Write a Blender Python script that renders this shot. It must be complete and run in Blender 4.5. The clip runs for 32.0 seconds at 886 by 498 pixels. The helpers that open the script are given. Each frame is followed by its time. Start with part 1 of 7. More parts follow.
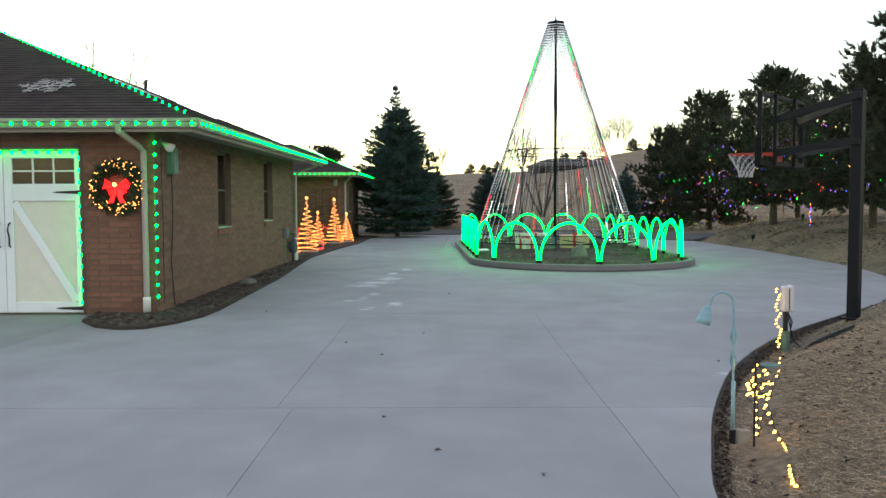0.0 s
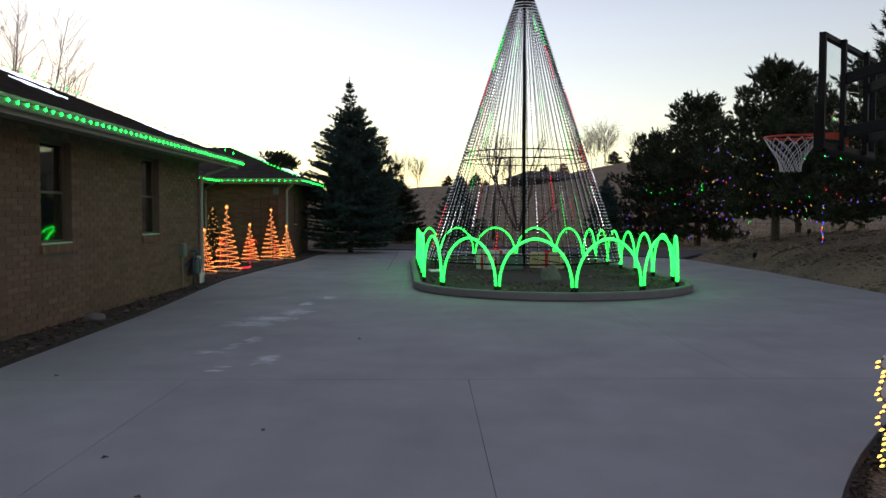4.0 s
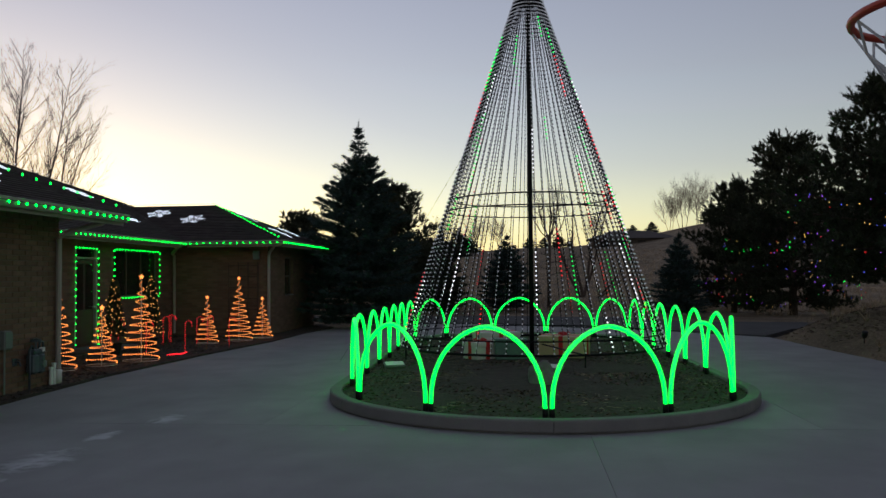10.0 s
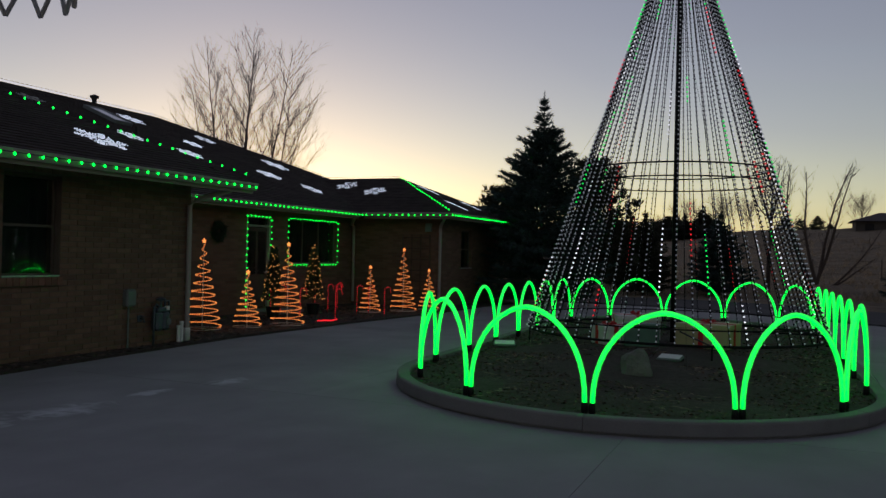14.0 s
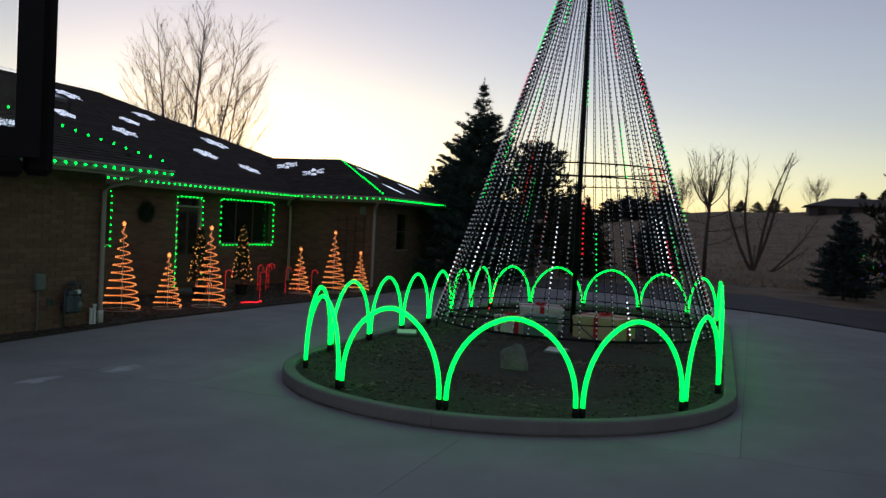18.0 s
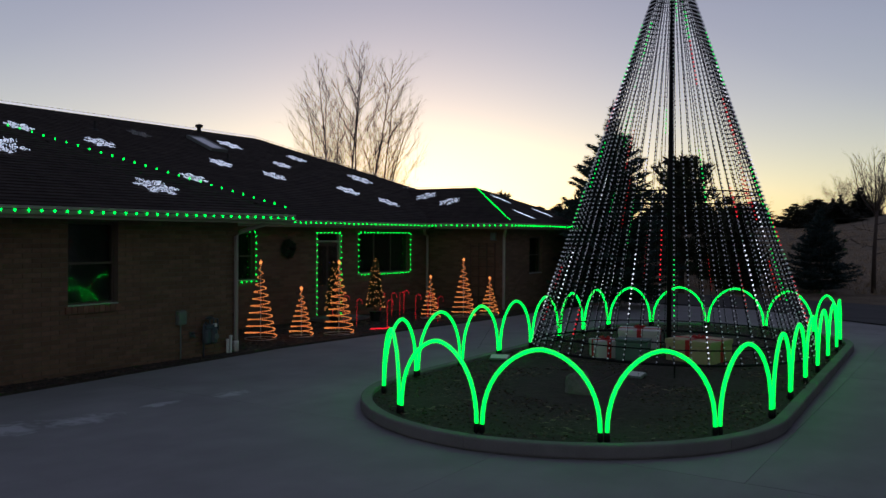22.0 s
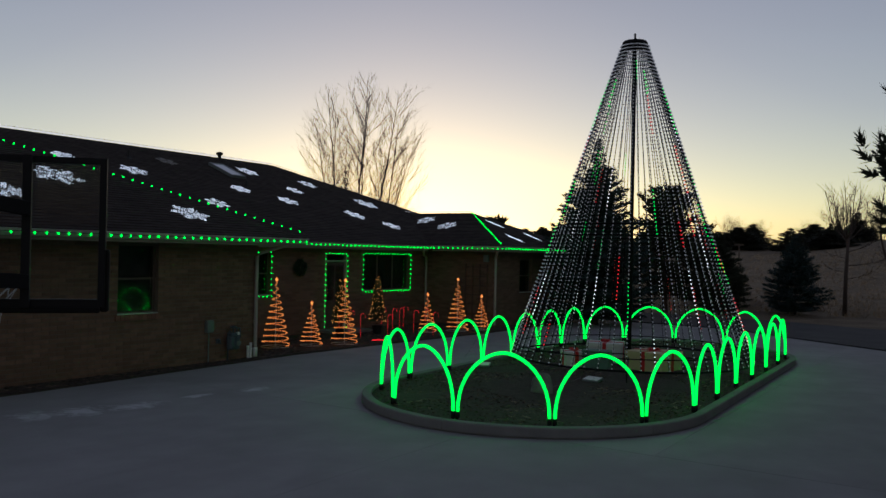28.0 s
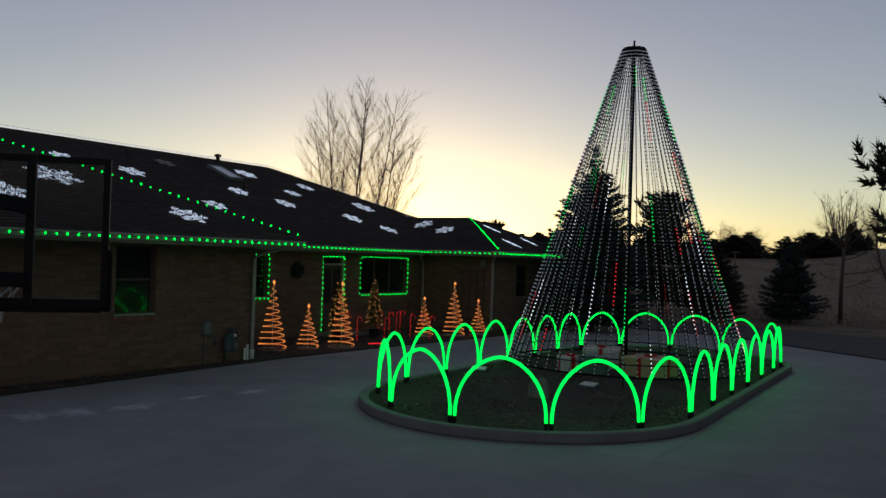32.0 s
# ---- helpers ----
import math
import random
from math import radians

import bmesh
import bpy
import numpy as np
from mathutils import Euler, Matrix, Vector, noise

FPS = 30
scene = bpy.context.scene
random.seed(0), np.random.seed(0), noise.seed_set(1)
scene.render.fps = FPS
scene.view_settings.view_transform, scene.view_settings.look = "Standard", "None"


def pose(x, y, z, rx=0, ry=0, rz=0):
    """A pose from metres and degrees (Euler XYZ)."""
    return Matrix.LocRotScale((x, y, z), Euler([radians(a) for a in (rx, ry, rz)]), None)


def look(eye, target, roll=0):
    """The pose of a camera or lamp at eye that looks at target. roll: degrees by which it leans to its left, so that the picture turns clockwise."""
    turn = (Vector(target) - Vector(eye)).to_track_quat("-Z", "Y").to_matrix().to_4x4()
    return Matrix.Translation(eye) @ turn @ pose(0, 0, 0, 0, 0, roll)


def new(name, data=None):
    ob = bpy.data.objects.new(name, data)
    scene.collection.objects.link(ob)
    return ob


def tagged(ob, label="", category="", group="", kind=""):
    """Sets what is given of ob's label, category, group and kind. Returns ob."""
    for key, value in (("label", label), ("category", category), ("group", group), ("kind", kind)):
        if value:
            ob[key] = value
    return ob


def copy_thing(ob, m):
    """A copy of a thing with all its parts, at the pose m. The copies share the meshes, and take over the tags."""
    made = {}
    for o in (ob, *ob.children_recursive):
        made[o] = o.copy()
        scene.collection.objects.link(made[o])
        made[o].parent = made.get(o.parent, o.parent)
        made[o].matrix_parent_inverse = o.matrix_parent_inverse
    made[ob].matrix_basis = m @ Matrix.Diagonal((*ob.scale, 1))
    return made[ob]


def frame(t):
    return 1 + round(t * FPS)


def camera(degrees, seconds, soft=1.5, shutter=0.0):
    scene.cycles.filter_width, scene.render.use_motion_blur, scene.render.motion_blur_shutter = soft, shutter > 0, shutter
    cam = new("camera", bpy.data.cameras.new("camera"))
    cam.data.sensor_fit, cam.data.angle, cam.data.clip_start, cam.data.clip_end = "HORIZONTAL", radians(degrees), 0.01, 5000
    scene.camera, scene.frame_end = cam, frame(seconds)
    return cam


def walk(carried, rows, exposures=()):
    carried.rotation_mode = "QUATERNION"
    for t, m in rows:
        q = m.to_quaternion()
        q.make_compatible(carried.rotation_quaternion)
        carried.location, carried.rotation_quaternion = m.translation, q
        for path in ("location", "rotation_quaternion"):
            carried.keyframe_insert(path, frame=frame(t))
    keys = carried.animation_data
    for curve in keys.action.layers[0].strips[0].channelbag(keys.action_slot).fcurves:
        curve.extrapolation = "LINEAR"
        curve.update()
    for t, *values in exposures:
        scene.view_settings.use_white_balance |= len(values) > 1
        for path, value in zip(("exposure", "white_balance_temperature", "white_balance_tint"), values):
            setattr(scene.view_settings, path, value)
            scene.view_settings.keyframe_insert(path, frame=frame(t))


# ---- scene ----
cam = camera(56.0, 32.0)
EXPOSURES = [(0, 1.63, 6150, 6), (1, 1.2, 6150, 5), (2, 0.43, 6150, 6), (3, 0.3, 6050, 15), (6, 0.2, 6000, 18), (7, 0.5, 5950, 18), (8, 0.7, 5850, 18), (9, -0.08, 6000, 15), (10, -0.55, 5950, 15), (11, -0.7, 5950, 14), (12, -0.15, 5900, 18), (13, -0.85, 5850, 18), (14, -1.15, 5850, 18), (15, -0.45, 5900, 12), (17.5, -0.35, 5780, 16), (18, -0.62, 5720, 18), (19, -0.8, 5620, 19), (20, -1.08, 5600, 22), (21, -1.08, 5600, 22), (23, -1.1, 5580, 22), (24, -1.08, 5600, 22), (28, -1.1, 5700, 14), (29, -1.17, 5700, 13), (32, -1.17, 5700, 13)]
PATH = [
    (0, (0.64, -0.608, 1.584), (0.629, 1.389, 1.468), -0.2),
    (0.5, (0.669, -0.052, 1.538), (0.69, 1.943, 1.397), -0.5),
    (1, (0.751, 0.482, 1.541), (0.758, 2.477, 1.393), -0.2),
    (1.5, (0.819, 1.046, 1.526), (0.819, 3.042, 1.397), -1.4),
    (2, (0.931, 1.545, 1.526), (0.931, 3.541, 1.411), -0.9),
    (2.5, (1.066, 2.021, 1.521), (1.07, 4.017, 1.392), -0.9),
    (3, (1.198, 2.498, 1.523), (1.247, 4.492, 1.387), -1.5),
    (3.5, (1.328, 2.961, 1.48), (1.359, 4.959, 1.401), 0.3),
    (5.5, (2.103, 5.205, 1.612), (2.155, 7.202, 1.505), -1.5),
    (6, (2.242, 5.63, 1.599), (2.332, 7.625, 1.486), -1.4),
    (6.5, (2.393, 6.139, 1.617), (2.54, 8.129, 1.479), -2.0),
    (7, (2.577, 6.606, 1.585), (2.756, 8.593, 1.449), -0.9),
    (7.5, (2.745, 7.019, 1.585), (2.947, 9.003, 1.432), -1.4),
    (8, (2.951, 7.419, 1.609), (3.179, 9.402, 1.479), -1.1),
    (8.5, (3.169, 7.895, 1.609), (3.328, 9.888, 1.566), -1.4),
    (9, (3.392, 8.366, 1.593), (3.559, 10.359, 1.572), -0.3),
    (9.5, (3.625, 8.77, 1.615), (3.492, 10.764, 1.681), -0.0),
    (10, (3.816, 9.133, 1.612), (3.623, 11.123, 1.681), -0.5),
    (10.5, (4.094, 9.427, 1.616), (3.849, 11.411, 1.67), -0.0),
    (11, (4.375, 9.657, 1.584), (4.16, 11.645, 1.537), -0.3),
    (11.5, (4.684, 9.822, 1.576), (4.495, 11.811, 1.493), 0.8),
    (12, (5.028, 9.977, 1.5), (4.534, 11.901, 1.27), 3.9),
    (12.5, (5.244, 10.022, 1.469), (4.49, 11.873, 1.402), 4.9),
    (13, (5.485, 10.184, 1.596), (4.734, 12.035, 1.688), 3.8),
    (13.5, (5.655, 10.281, 1.557), (4.881, 12.123, 1.647), 2.0),
    (14, (5.771, 10.361, 1.579), (5.003, 12.208, 1.589), 1.4),
    (14.5, (5.852, 10.44, 1.525), (5.061, 12.275, 1.426), -1.8),
    (15, (5.893, 10.402, 1.529), (5.12, 12.241, 1.388), -1.5),
    (15.5, (5.991, 10.367, 1.564), (5.295, 12.241, 1.496), -1.2),
    (17.5, (6.668, 10.232, 1.924), (5.984, 12.109, 1.83), 0.7),
    (18, (6.904, 10.268, 1.956), (6.208, 12.142, 1.901), 2.8),
    (18.5, (7.13, 10.235, 1.989), (6.397, 12.094, 1.913), 0.5),
    (19, (7.363, 10.318, 2.025), (6.58, 12.157, 1.932), 2.1),
    (19.5, (7.551, 10.311, 2.11), (6.702, 12.122, 2.083), 2.5),
    (20, (7.754, 10.306, 2.167), (6.835, 12.082, 2.175), 0.7),
    (20.5, (7.989, 10.305, 2.21), (7.028, 12.059, 2.19), 0.8),
    (21, (8.231, 10.317, 2.227), (7.198, 12.028, 2.172), 1.9),
    (21.5, (8.488, 10.252, 2.252), (7.404, 11.932, 2.195), 0.5),
    (22, (8.761, 10.13, 2.299), (7.67, 11.806, 2.268), 0.4),
    (22.5, (9.059, 10.03, 2.325), (7.981, 11.714, 2.288), 1.1),
    (23, (9.327, 9.87, 2.347), (8.266, 11.564, 2.279), 0.6),
    (23.5, (9.597, 9.712, 2.368), (8.45, 11.349, 2.286), 1.3),
    (24, (9.795, 9.454, 2.378), (8.603, 11.059, 2.315), 1.4),
    (24.5, (9.919, 9.23, 2.381), (8.741, 10.846, 2.344), 0.2),
    (25, (10.027, 9.061, 2.375), (8.875, 10.696, 2.362), 1.4),
    (25.5, (10.167, 8.885, 2.362), (9.022, 10.525, 2.323), 1.3),
    (27.5, (10.37, 8.233, 2.381), (9.241, 9.883, 2.335), 1.2),
    (28, (10.341, 8.22, 2.417), (9.238, 9.888, 2.429), 1.2),
    (28.5, (10.329, 8.174, 2.39), (9.253, 9.859, 2.428), 1.4),
    (29, (10.33, 8.193, 2.402), (9.258, 9.881, 2.434), 1.4),
    (29.5, (10.344, 8.218, 2.392), (9.258, 9.898, 2.42), 1.4),
    (30, (10.343, 8.196, 2.401), (9.25, 9.87, 2.423), 1.5),
    (30.5, (10.345, 8.206, 2.407), (9.245, 9.876, 2.423), 1.7),
    (31, (10.343, 8.23, 2.418), (9.238, 9.897, 2.432), 1.5),
    (31.5, (10.339, 8.205, 2.405), (9.238, 9.874, 2.425), 1.7),
    (32, (10.332, 8.175, 2.41), (9.236, 9.848, 2.433), 1.8),
]
walk(cam, [(t, look(eye, target, roll)) for t, eye, target, roll in PATH], EXPOSURES)

# ---- world and light: clear dusk, the sun just under the horizon behind the house ----
GLOW = -36.0   # degrees from +y towards +x at which the afterglow stands
world = bpy.data.worlds.new("dusk_sky")
scene.world = world
world.use_nodes = True
wn = world.node_tree
sky = wn.nodes.new("ShaderNodeTexSky")
sky.sky_type = 'NISHITA'
sky.sun_disc = False
sky.sun_elevation = radians(-0.6)
sky.sun_rotation = radians(GLOW)
sky.altitude = 1800
sky.air_density, sky.dust_density, sky.ozone_density = 1.0, 2.5, 0.9
wn.nodes["Background"].inputs[1].default_value = 1.1
pale = wn.nodes.new("ShaderNodeHueSaturation")   # thin high haze greys the clear sky
pale.inputs["Hue"].default_value = 0.535
pale.inputs["Saturation"].default_value = 0.78
haze = wn.nodes.new("ShaderNodeMix")
haze.data_type, haze.blend_type = 'RGBA', 'MIX'
haze.inputs["Factor"].default_value = 0.25
haze.inputs["B"].default_value = (0.28, 0.265, 0.29, 1)
wn.links.new(sky.outputs[0], pale.inputs["Color"])
wn.links.new(pale.outputs[0], haze.inputs["A"])
wn.links.new(haze.outputs["Result"], wn.nodes["Background"].inputs[0])
sun = new("afterglow_sun", bpy.data.lights.new("afterglow_sun", 'SUN'))
sun.data.energy, sun.data.angle, sun.data.color = 0.05, radians(20), (1.0, 0.8, 0.6)
g = radians(GLOW)
sun.matrix_world = look((0, 0, 20), (-math.sin(g) * 20, -math.cos(g) * 20, 17.5))

# ---- mesh tools ----
class Geo:
    """Collects vertices and faces for one mesh."""
    def __init__(self):
        self.v, self.f = [], []

    def add(self, verts, faces):
        n = len(self.v)
        self.v += [tuple(p) for p in verts]
        self.f += [tuple(i + n for i in q) for q in faces]
        return self

    def box(self, x0, x1, y0, y1, z0, z1, m=None):
        vs = [Vector(p) for p in ((x0, y0, z0), (x1, y0, z0), (x1, y1, z0), (x0, y1, z0), (x0, y0, z1), (x1, y0, z1), (x1, y1, z1), (x0, y1, z1))]
        if m:
            vs = [m @ p for p in vs]
        return self.add(vs, [(0, 3, 2, 1), (4, 5, 6, 7), (0, 1, 5, 4), (1, 2, 6, 5), (2, 3, 7, 6), (3, 0, 4, 7)])

    def tube(self, pts, r, sides=8, taper=None, closed=False, cap=True):
        pts = [Vector(p) for p in pts]
        n = len(pts)
        up = Vector((0.13, 0.21, 0.97))
        rings = []
        for i, p in enumerate(pts):
            a = pts[(i - 1) % n] if closed or i > 0 else p
            b = pts[(i + 1) % n] if closed or i < n - 1 else p
            d = (b - a).normalized()
            s = d.cross(up)
            if s.length < 0.05:
                s = d.cross(Vector((1, 0.2, 0)))
            s.normalize()
            t = s.cross(d)
            k = r if taper is None else r + (taper - r) * i / max(1, n - 1)
            rings.append([p + (s * math.cos(q) + t * math.sin(q)) * k for q in (2 * math.pi * j / sides for j in range(sides))])
        fs = []
        for i in range(n if closed else n - 1):
            u, w = i * sides, ((i + 1) % n) * sides
            fs += [(u + j, u + (j + 1) % sides, w + (j + 1) % sides, w + j) for j in range(sides)]
        if cap and not closed:
            fs += [tuple(range(sides))[::-1], tuple((n - 1) * sides + j for j in range(sides))]
        return self.add([q for ring in rings for q in ring], fs)

    def lathe(self, profile, x=0, y=0, z=0, sides=16, m=None):
        """profile: (radius, height) from the bottom up."""
        vs = [Vector((x + r * math.cos(2 * math.pi * j / sides), y + r * math.sin(2 * math.pi * j / sides), z + h)) for r, h in profile for j in range(sides)]
        if m:
            vs = [m @ p for p in vs]
        fs = [(i * sides + j, i * sides + (j + 1) % sides, (i + 1) * sides + (j + 1) % sides, (i + 1) * sides + j) for i in range(len(profile) - 1) for j in range(sides)]
        fs += [tuple(range(sides))[::-1], tuple((len(profile) - 1) * sides + j for j in range(sides))]
        return self.add(vs, fs)

    def prism(self, poly, z0, z1):
        n = len(poly)
        self.add([(x, y, z0) for x, y in poly] + [(x, y, z1) for x, y in poly],
                 [tuple(range(n))[::-1], tuple(range(n, 2 * n))] + [(i, (i + 1) % n, n + (i + 1) % n, n + i) for i in range(n)])
        return self

    def mesh(self, name, material, smooth=False):
        me = bpy.data.meshes.new(name)
        me.from_pydata(self.v, [], self.f)
        me.materials.append(material)
        if smooth:
            me.shade_smooth()
        me.update()
        return me

    def ob(self, name, material, parent=None, label="", smooth=False, bevel=0.0):
        me = self.mesh(name, material, smooth)
        if bevel:
            bm = bmesh.new()
            bm.from_mesh(me)
            bmesh.ops.recalc_face_normals(bm, faces=bm.faces)
            bmesh.ops.bevel(bm, geom=[e for e in bm.edges if len(e.link_faces) == 2 and e.calc_face_angle() > 0.5], offset=bevel, segments=1, affect='EDGES', clamp_overlap=True)
            bm.to_mesh(me)
            bm.free()
        o = new(name, me)
        if parent:
            o.parent = parent
        if label:
            o["label"] = label
        return o


def share(name, me, parent, m, label=""):
    """One more object on a shared mesh, as a part of parent."""
    o = new(name, me)
    o.parent = parent
    o.matrix_basis = m
    if label:
        o["label"] = label
    return o


def thing(name, label, category, x=0, y=0, z=0, group="", kind="", rz=0):
    o = new(name)
    o.matrix_basis = pose(x, y, z, 0, 0, rz)
    o.empty_display_size = 0.2
    return tagged(o, label, category, group, kind)


def tri_mesh(name, tris, material):
    """A mesh from an array of triangles (n, 3, 3)."""
    n = len(tris)
    me = bpy.data.meshes.new(name)
    me.vertices.add(3 * n)
    me.vertices.foreach_set("co", np.asarray(tris, dtype=np.float32).ravel())
    me.loops.add(3 * n)
    me.loops.foreach_set("vertex_index", np.arange(3 * n, dtype=np.int32))
    me.polygons.add(n)
    me.polygons.foreach_set("loop_start", np.arange(0, 3 * n, 3, dtype=np.int32))
    me.update(calc_edges=True)
    me.validate()
    me.materials.append(material)
    return me


# ---- materials ----
def mat(name, colour, rough=0.7, metal=0.0, vary=0.15, scale=6.0, fine=60.0, bump=0.15, spec=0.4, random=0.0, dist=0.01, fine_vary=0.5, island=False):
    """A plain surface with variation at two scales, fine relief and, if wished, a tone of its own for each object."""
    m = bpy.data.materials.new(name)
    m.use_nodes = True
    nt = m.node_tree
    b = nt.nodes["Principled BSDF"]
    b.inputs["Roughness"].default_value, b.inputs["Metallic"].default_value = rough, metal
    b.inputs["Specular IOR Level"].default_value = spec
    tc = nt.nodes.new("ShaderNodeTexCoord")
    big, small = nt.nodes.new("ShaderNodeTexNoise"), nt.nodes.new("ShaderNodeTexNoise")
    for n, s, d in ((big, scale, 5), (small, fine, 3)):
        n.inputs["Scale"].default_value, n.inputs["Detail"].default_value = s, d
        nt.links.new(tc.outputs["Object"], n.inputs["Vector"])
    add = nt.nodes.new("ShaderNodeMath")
    add.operation = 'MULTIPLY_ADD'
    nt.links.new(small.outputs[0], add.inputs[0])
    add.inputs[1].default_value = fine_vary
    nt.links.new(big.outputs[0], add.inputs[2])
    ramp = nt.nodes.new("ShaderNodeMapRange")
    ramp.inputs["From Min"].default_value, ramp.inputs["From Max"].default_value = 0.3 + 0.3 * fine_vary, 0.7 + 0.7 * fine_vary
    ramp.inputs["To Min"].default_value, ramp.inputs["To Max"].default_value = 1 - vary, 1 + vary
    nt.links.new(add.outputs[0], ramp.inputs["Value"])
    last = ramp.outputs[0]
    if random:
        info = nt.nodes.new("ShaderNodeNewGeometry") if island else nt.nodes.new("ShaderNodeObjectInfo")
        rr = nt.nodes.new("ShaderNodeMapRange")
        rr.inputs["To Min"].default_value, rr.inputs["To Max"].default_value = 1 - random, 1 + random
        nt.links.new(info.outputs["Random Per Island" if island else "Random"], rr.inputs["Value"])
        mu = nt.nodes.new("ShaderNodeMath")
        mu.operation = 'MULTIPLY'
        nt.links.new(last, mu.inputs[0])
        nt.links.new(rr.outputs[0], mu.inputs[1])
        last = mu.outputs[0]
    vm = nt.nodes.new("ShaderNodeVectorMath")
    vm.operation = 'SCALE'
    vm.inputs[0].default_value = colour
    nt.links.new(last, vm.inputs["Scale"])
    nt.links.new(vm.outputs[0], b.inputs["Base Color"])
    if bump:
        bp = nt.nodes.new("ShaderNodeBump")
        bp.inputs["Strength"].default_value, bp.inputs["Distance"].default_value = bump, dist
        nt.links.new(add.outputs[0], bp.inputs["Height"])
        nt.links.new(bp.outputs[0], b.inputs["Normal"])
    return m


def led(name, colour, strength, sampled=False):
    """A lit lamp or bulb."""
    m = bpy.data.materials.new(name)
    m.use_nodes = True
    b = m.node_tree.nodes["Principled BSDF"]
    b.inputs["Base Color"].default_value = (*[0.03 + 0.5 * c for c in colour], 1)
    b.inputs["Roughness"].default_value = 0.35
    b.inputs["Emission Color"].default_value = (*colour, 1)
    b.inputs["Emission Strength"].default_value = strength
    m.cycles.emission_sampling = 'AUTO' if sampled else 'NONE'
    return m


def glassy(name, tint, rough=0.02):
    m = bpy.data.materials.new(name)
    m.use_nodes = True
    b = m.node_tree.nodes["Principled BSDF"]
    b.inputs["Base Color"].default_value = (*tint, 1)
    b.inputs["Roughness"].default_value = rough
    b.inputs["Transmission Weight"].default_value = 1.0
    b.inputs["IOR"].default_value = 1.45
    return m


def thin_sheet(name, tint):
    """A thin clear sheet: it lets light straight through and mirrors a little."""
    m = bpy.data.materials.new(name)
    m.use_nodes = True
    nt = m.node_tree
    nt.nodes.remove(nt.nodes["Principled BSDF"])
    tr, gl, mx = nt.nodes.new("ShaderNodeBsdfTransparent"), nt.nodes.new("ShaderNodeBsdfGlossy"), nt.nodes.new("ShaderNodeMixShader")
    tr.inputs["Color"].default_value = (*tint, 1)
    gl.inputs["Roughness"].default_value = 0.03
    mx.inputs["Fac"].default_value = 0.007
    nt.links.new(tr.outputs[0], mx.inputs[1])
    nt.links.new(gl.outputs[0], mx.inputs[2])
    nt.links.new(mx.outputs[0], nt.nodes["Material Output"].inputs["Surface"])
    return m


def milky_tube(name, tint, glow):
    """Frosted diffuser tube: half of the light passes, the rest scatters in the wall, which glows faintly from within."""
    m = bpy.data.materials.new(name)
    m.use_nodes = True
    nt = m.node_tree
    b = nt.nodes["Principled BSDF"]
    b.inputs["Base Color"].default_value = (0.62, 0.66, 0.64, 1)
    b.inputs["Roughness"].default_value = 0.4
    b.inputs["Emission Color"].default_value = (*tint, 1)
    no, rg = nt.nodes.new("ShaderNodeTexNoise"), nt.nodes.new("ShaderNodeMapRange")
    no.inputs["Scale"].default_value, no.inputs["Detail"].default_value = 9.0, 2
    rg.inputs["From Min"].default_value, rg.inputs["From Max"].default_value = 0.3, 0.7
    rg.inputs["To Min"].default_value, rg.inputs["To Max"].default_value = glow * 0.75, glow * 1.25
    tc = nt.nodes.new("ShaderNodeTexCoord")
    nt.links.new(tc.outputs["Object"], no.inputs["Vector"])
    nt.links.new(no.outputs[0], rg.inputs["Value"])
    nt.links.new(rg.outputs[0], b.inputs["Emission Strength"])
    tr, mx = nt.nodes.new("ShaderNodeBsdfTransparent"), nt.nodes.new("ShaderNodeMixShader")
    mx.inputs["Fac"].default_value = 0.5
    nt.links.new(tr.outputs[0], mx.inputs[1])
    nt.links.new(b.outputs[0], mx.inputs[2])
    nt.links.new(mx.outputs[0], nt.nodes["Material Output"].inputs["Surface"])
    m.cycles.emission_sampling = 'NONE'
    return m


def brick_far(name, colour, mortar):
    """Courses of brick for walls that stay far off."""
    m = mat(name, colour, 0.85, vary=0.2, scale=3, fine=40, bump=0)
    nt = m.node_tree
    b = nt.nodes["Principled BSDF"]
    tc = nt.nodes.new("ShaderNodeTexCoord")
    sep, cmb, s = nt.nodes.new("ShaderNodeSeparateXYZ"), nt.nodes.new("ShaderNodeCombineXYZ"), nt.nodes.new("ShaderNodeMath")
    nt.links.new(tc.outputs["Object"], sep.inputs[0])
    nt.links.new(sep.outputs[0], s.inputs[0])
    nt.links.new(sep.outputs[1], s.inputs[1])
    nt.links.new(s.outputs[0], cmb.inputs[0])
    nt.links.new(sep.outputs[2], cmb.inputs[1])
    br = nt.nodes.new("ShaderNodeTexBrick")
    br.inputs["Scale"].default_value = 1.0
    br.inputs["Brick Width"].default_value, br.inputs["Row Height"].default_value, br.inputs["Mortar Size"].default_value = 0.30, 0.075, 0.006
    br.inputs["Color1"].default_value = (*[c * 0.8 for c in colour], 1)
    br.inputs["Color2"].default_value = (*[c * 1.2 for c in colour], 1)
    br.inputs["Mortar"].default_value = (*mortar, 1)
    nt.links.new(cmb.outputs[0], br.inputs["Vector"])
    nt.links.new(br.outputs["Color"], b.inputs["Base Color"])
    bp = nt.nodes.new("ShaderNodeBump")
    bp.inputs["Strength"].default_value, bp.inputs["Distance"].default_value = 0.5, -0.006
    nt.links.new(br.outputs["Fac"], bp.inputs["Height"])
    nt.links.new(bp.outputs[0], b.inputs["Normal"])
    return m


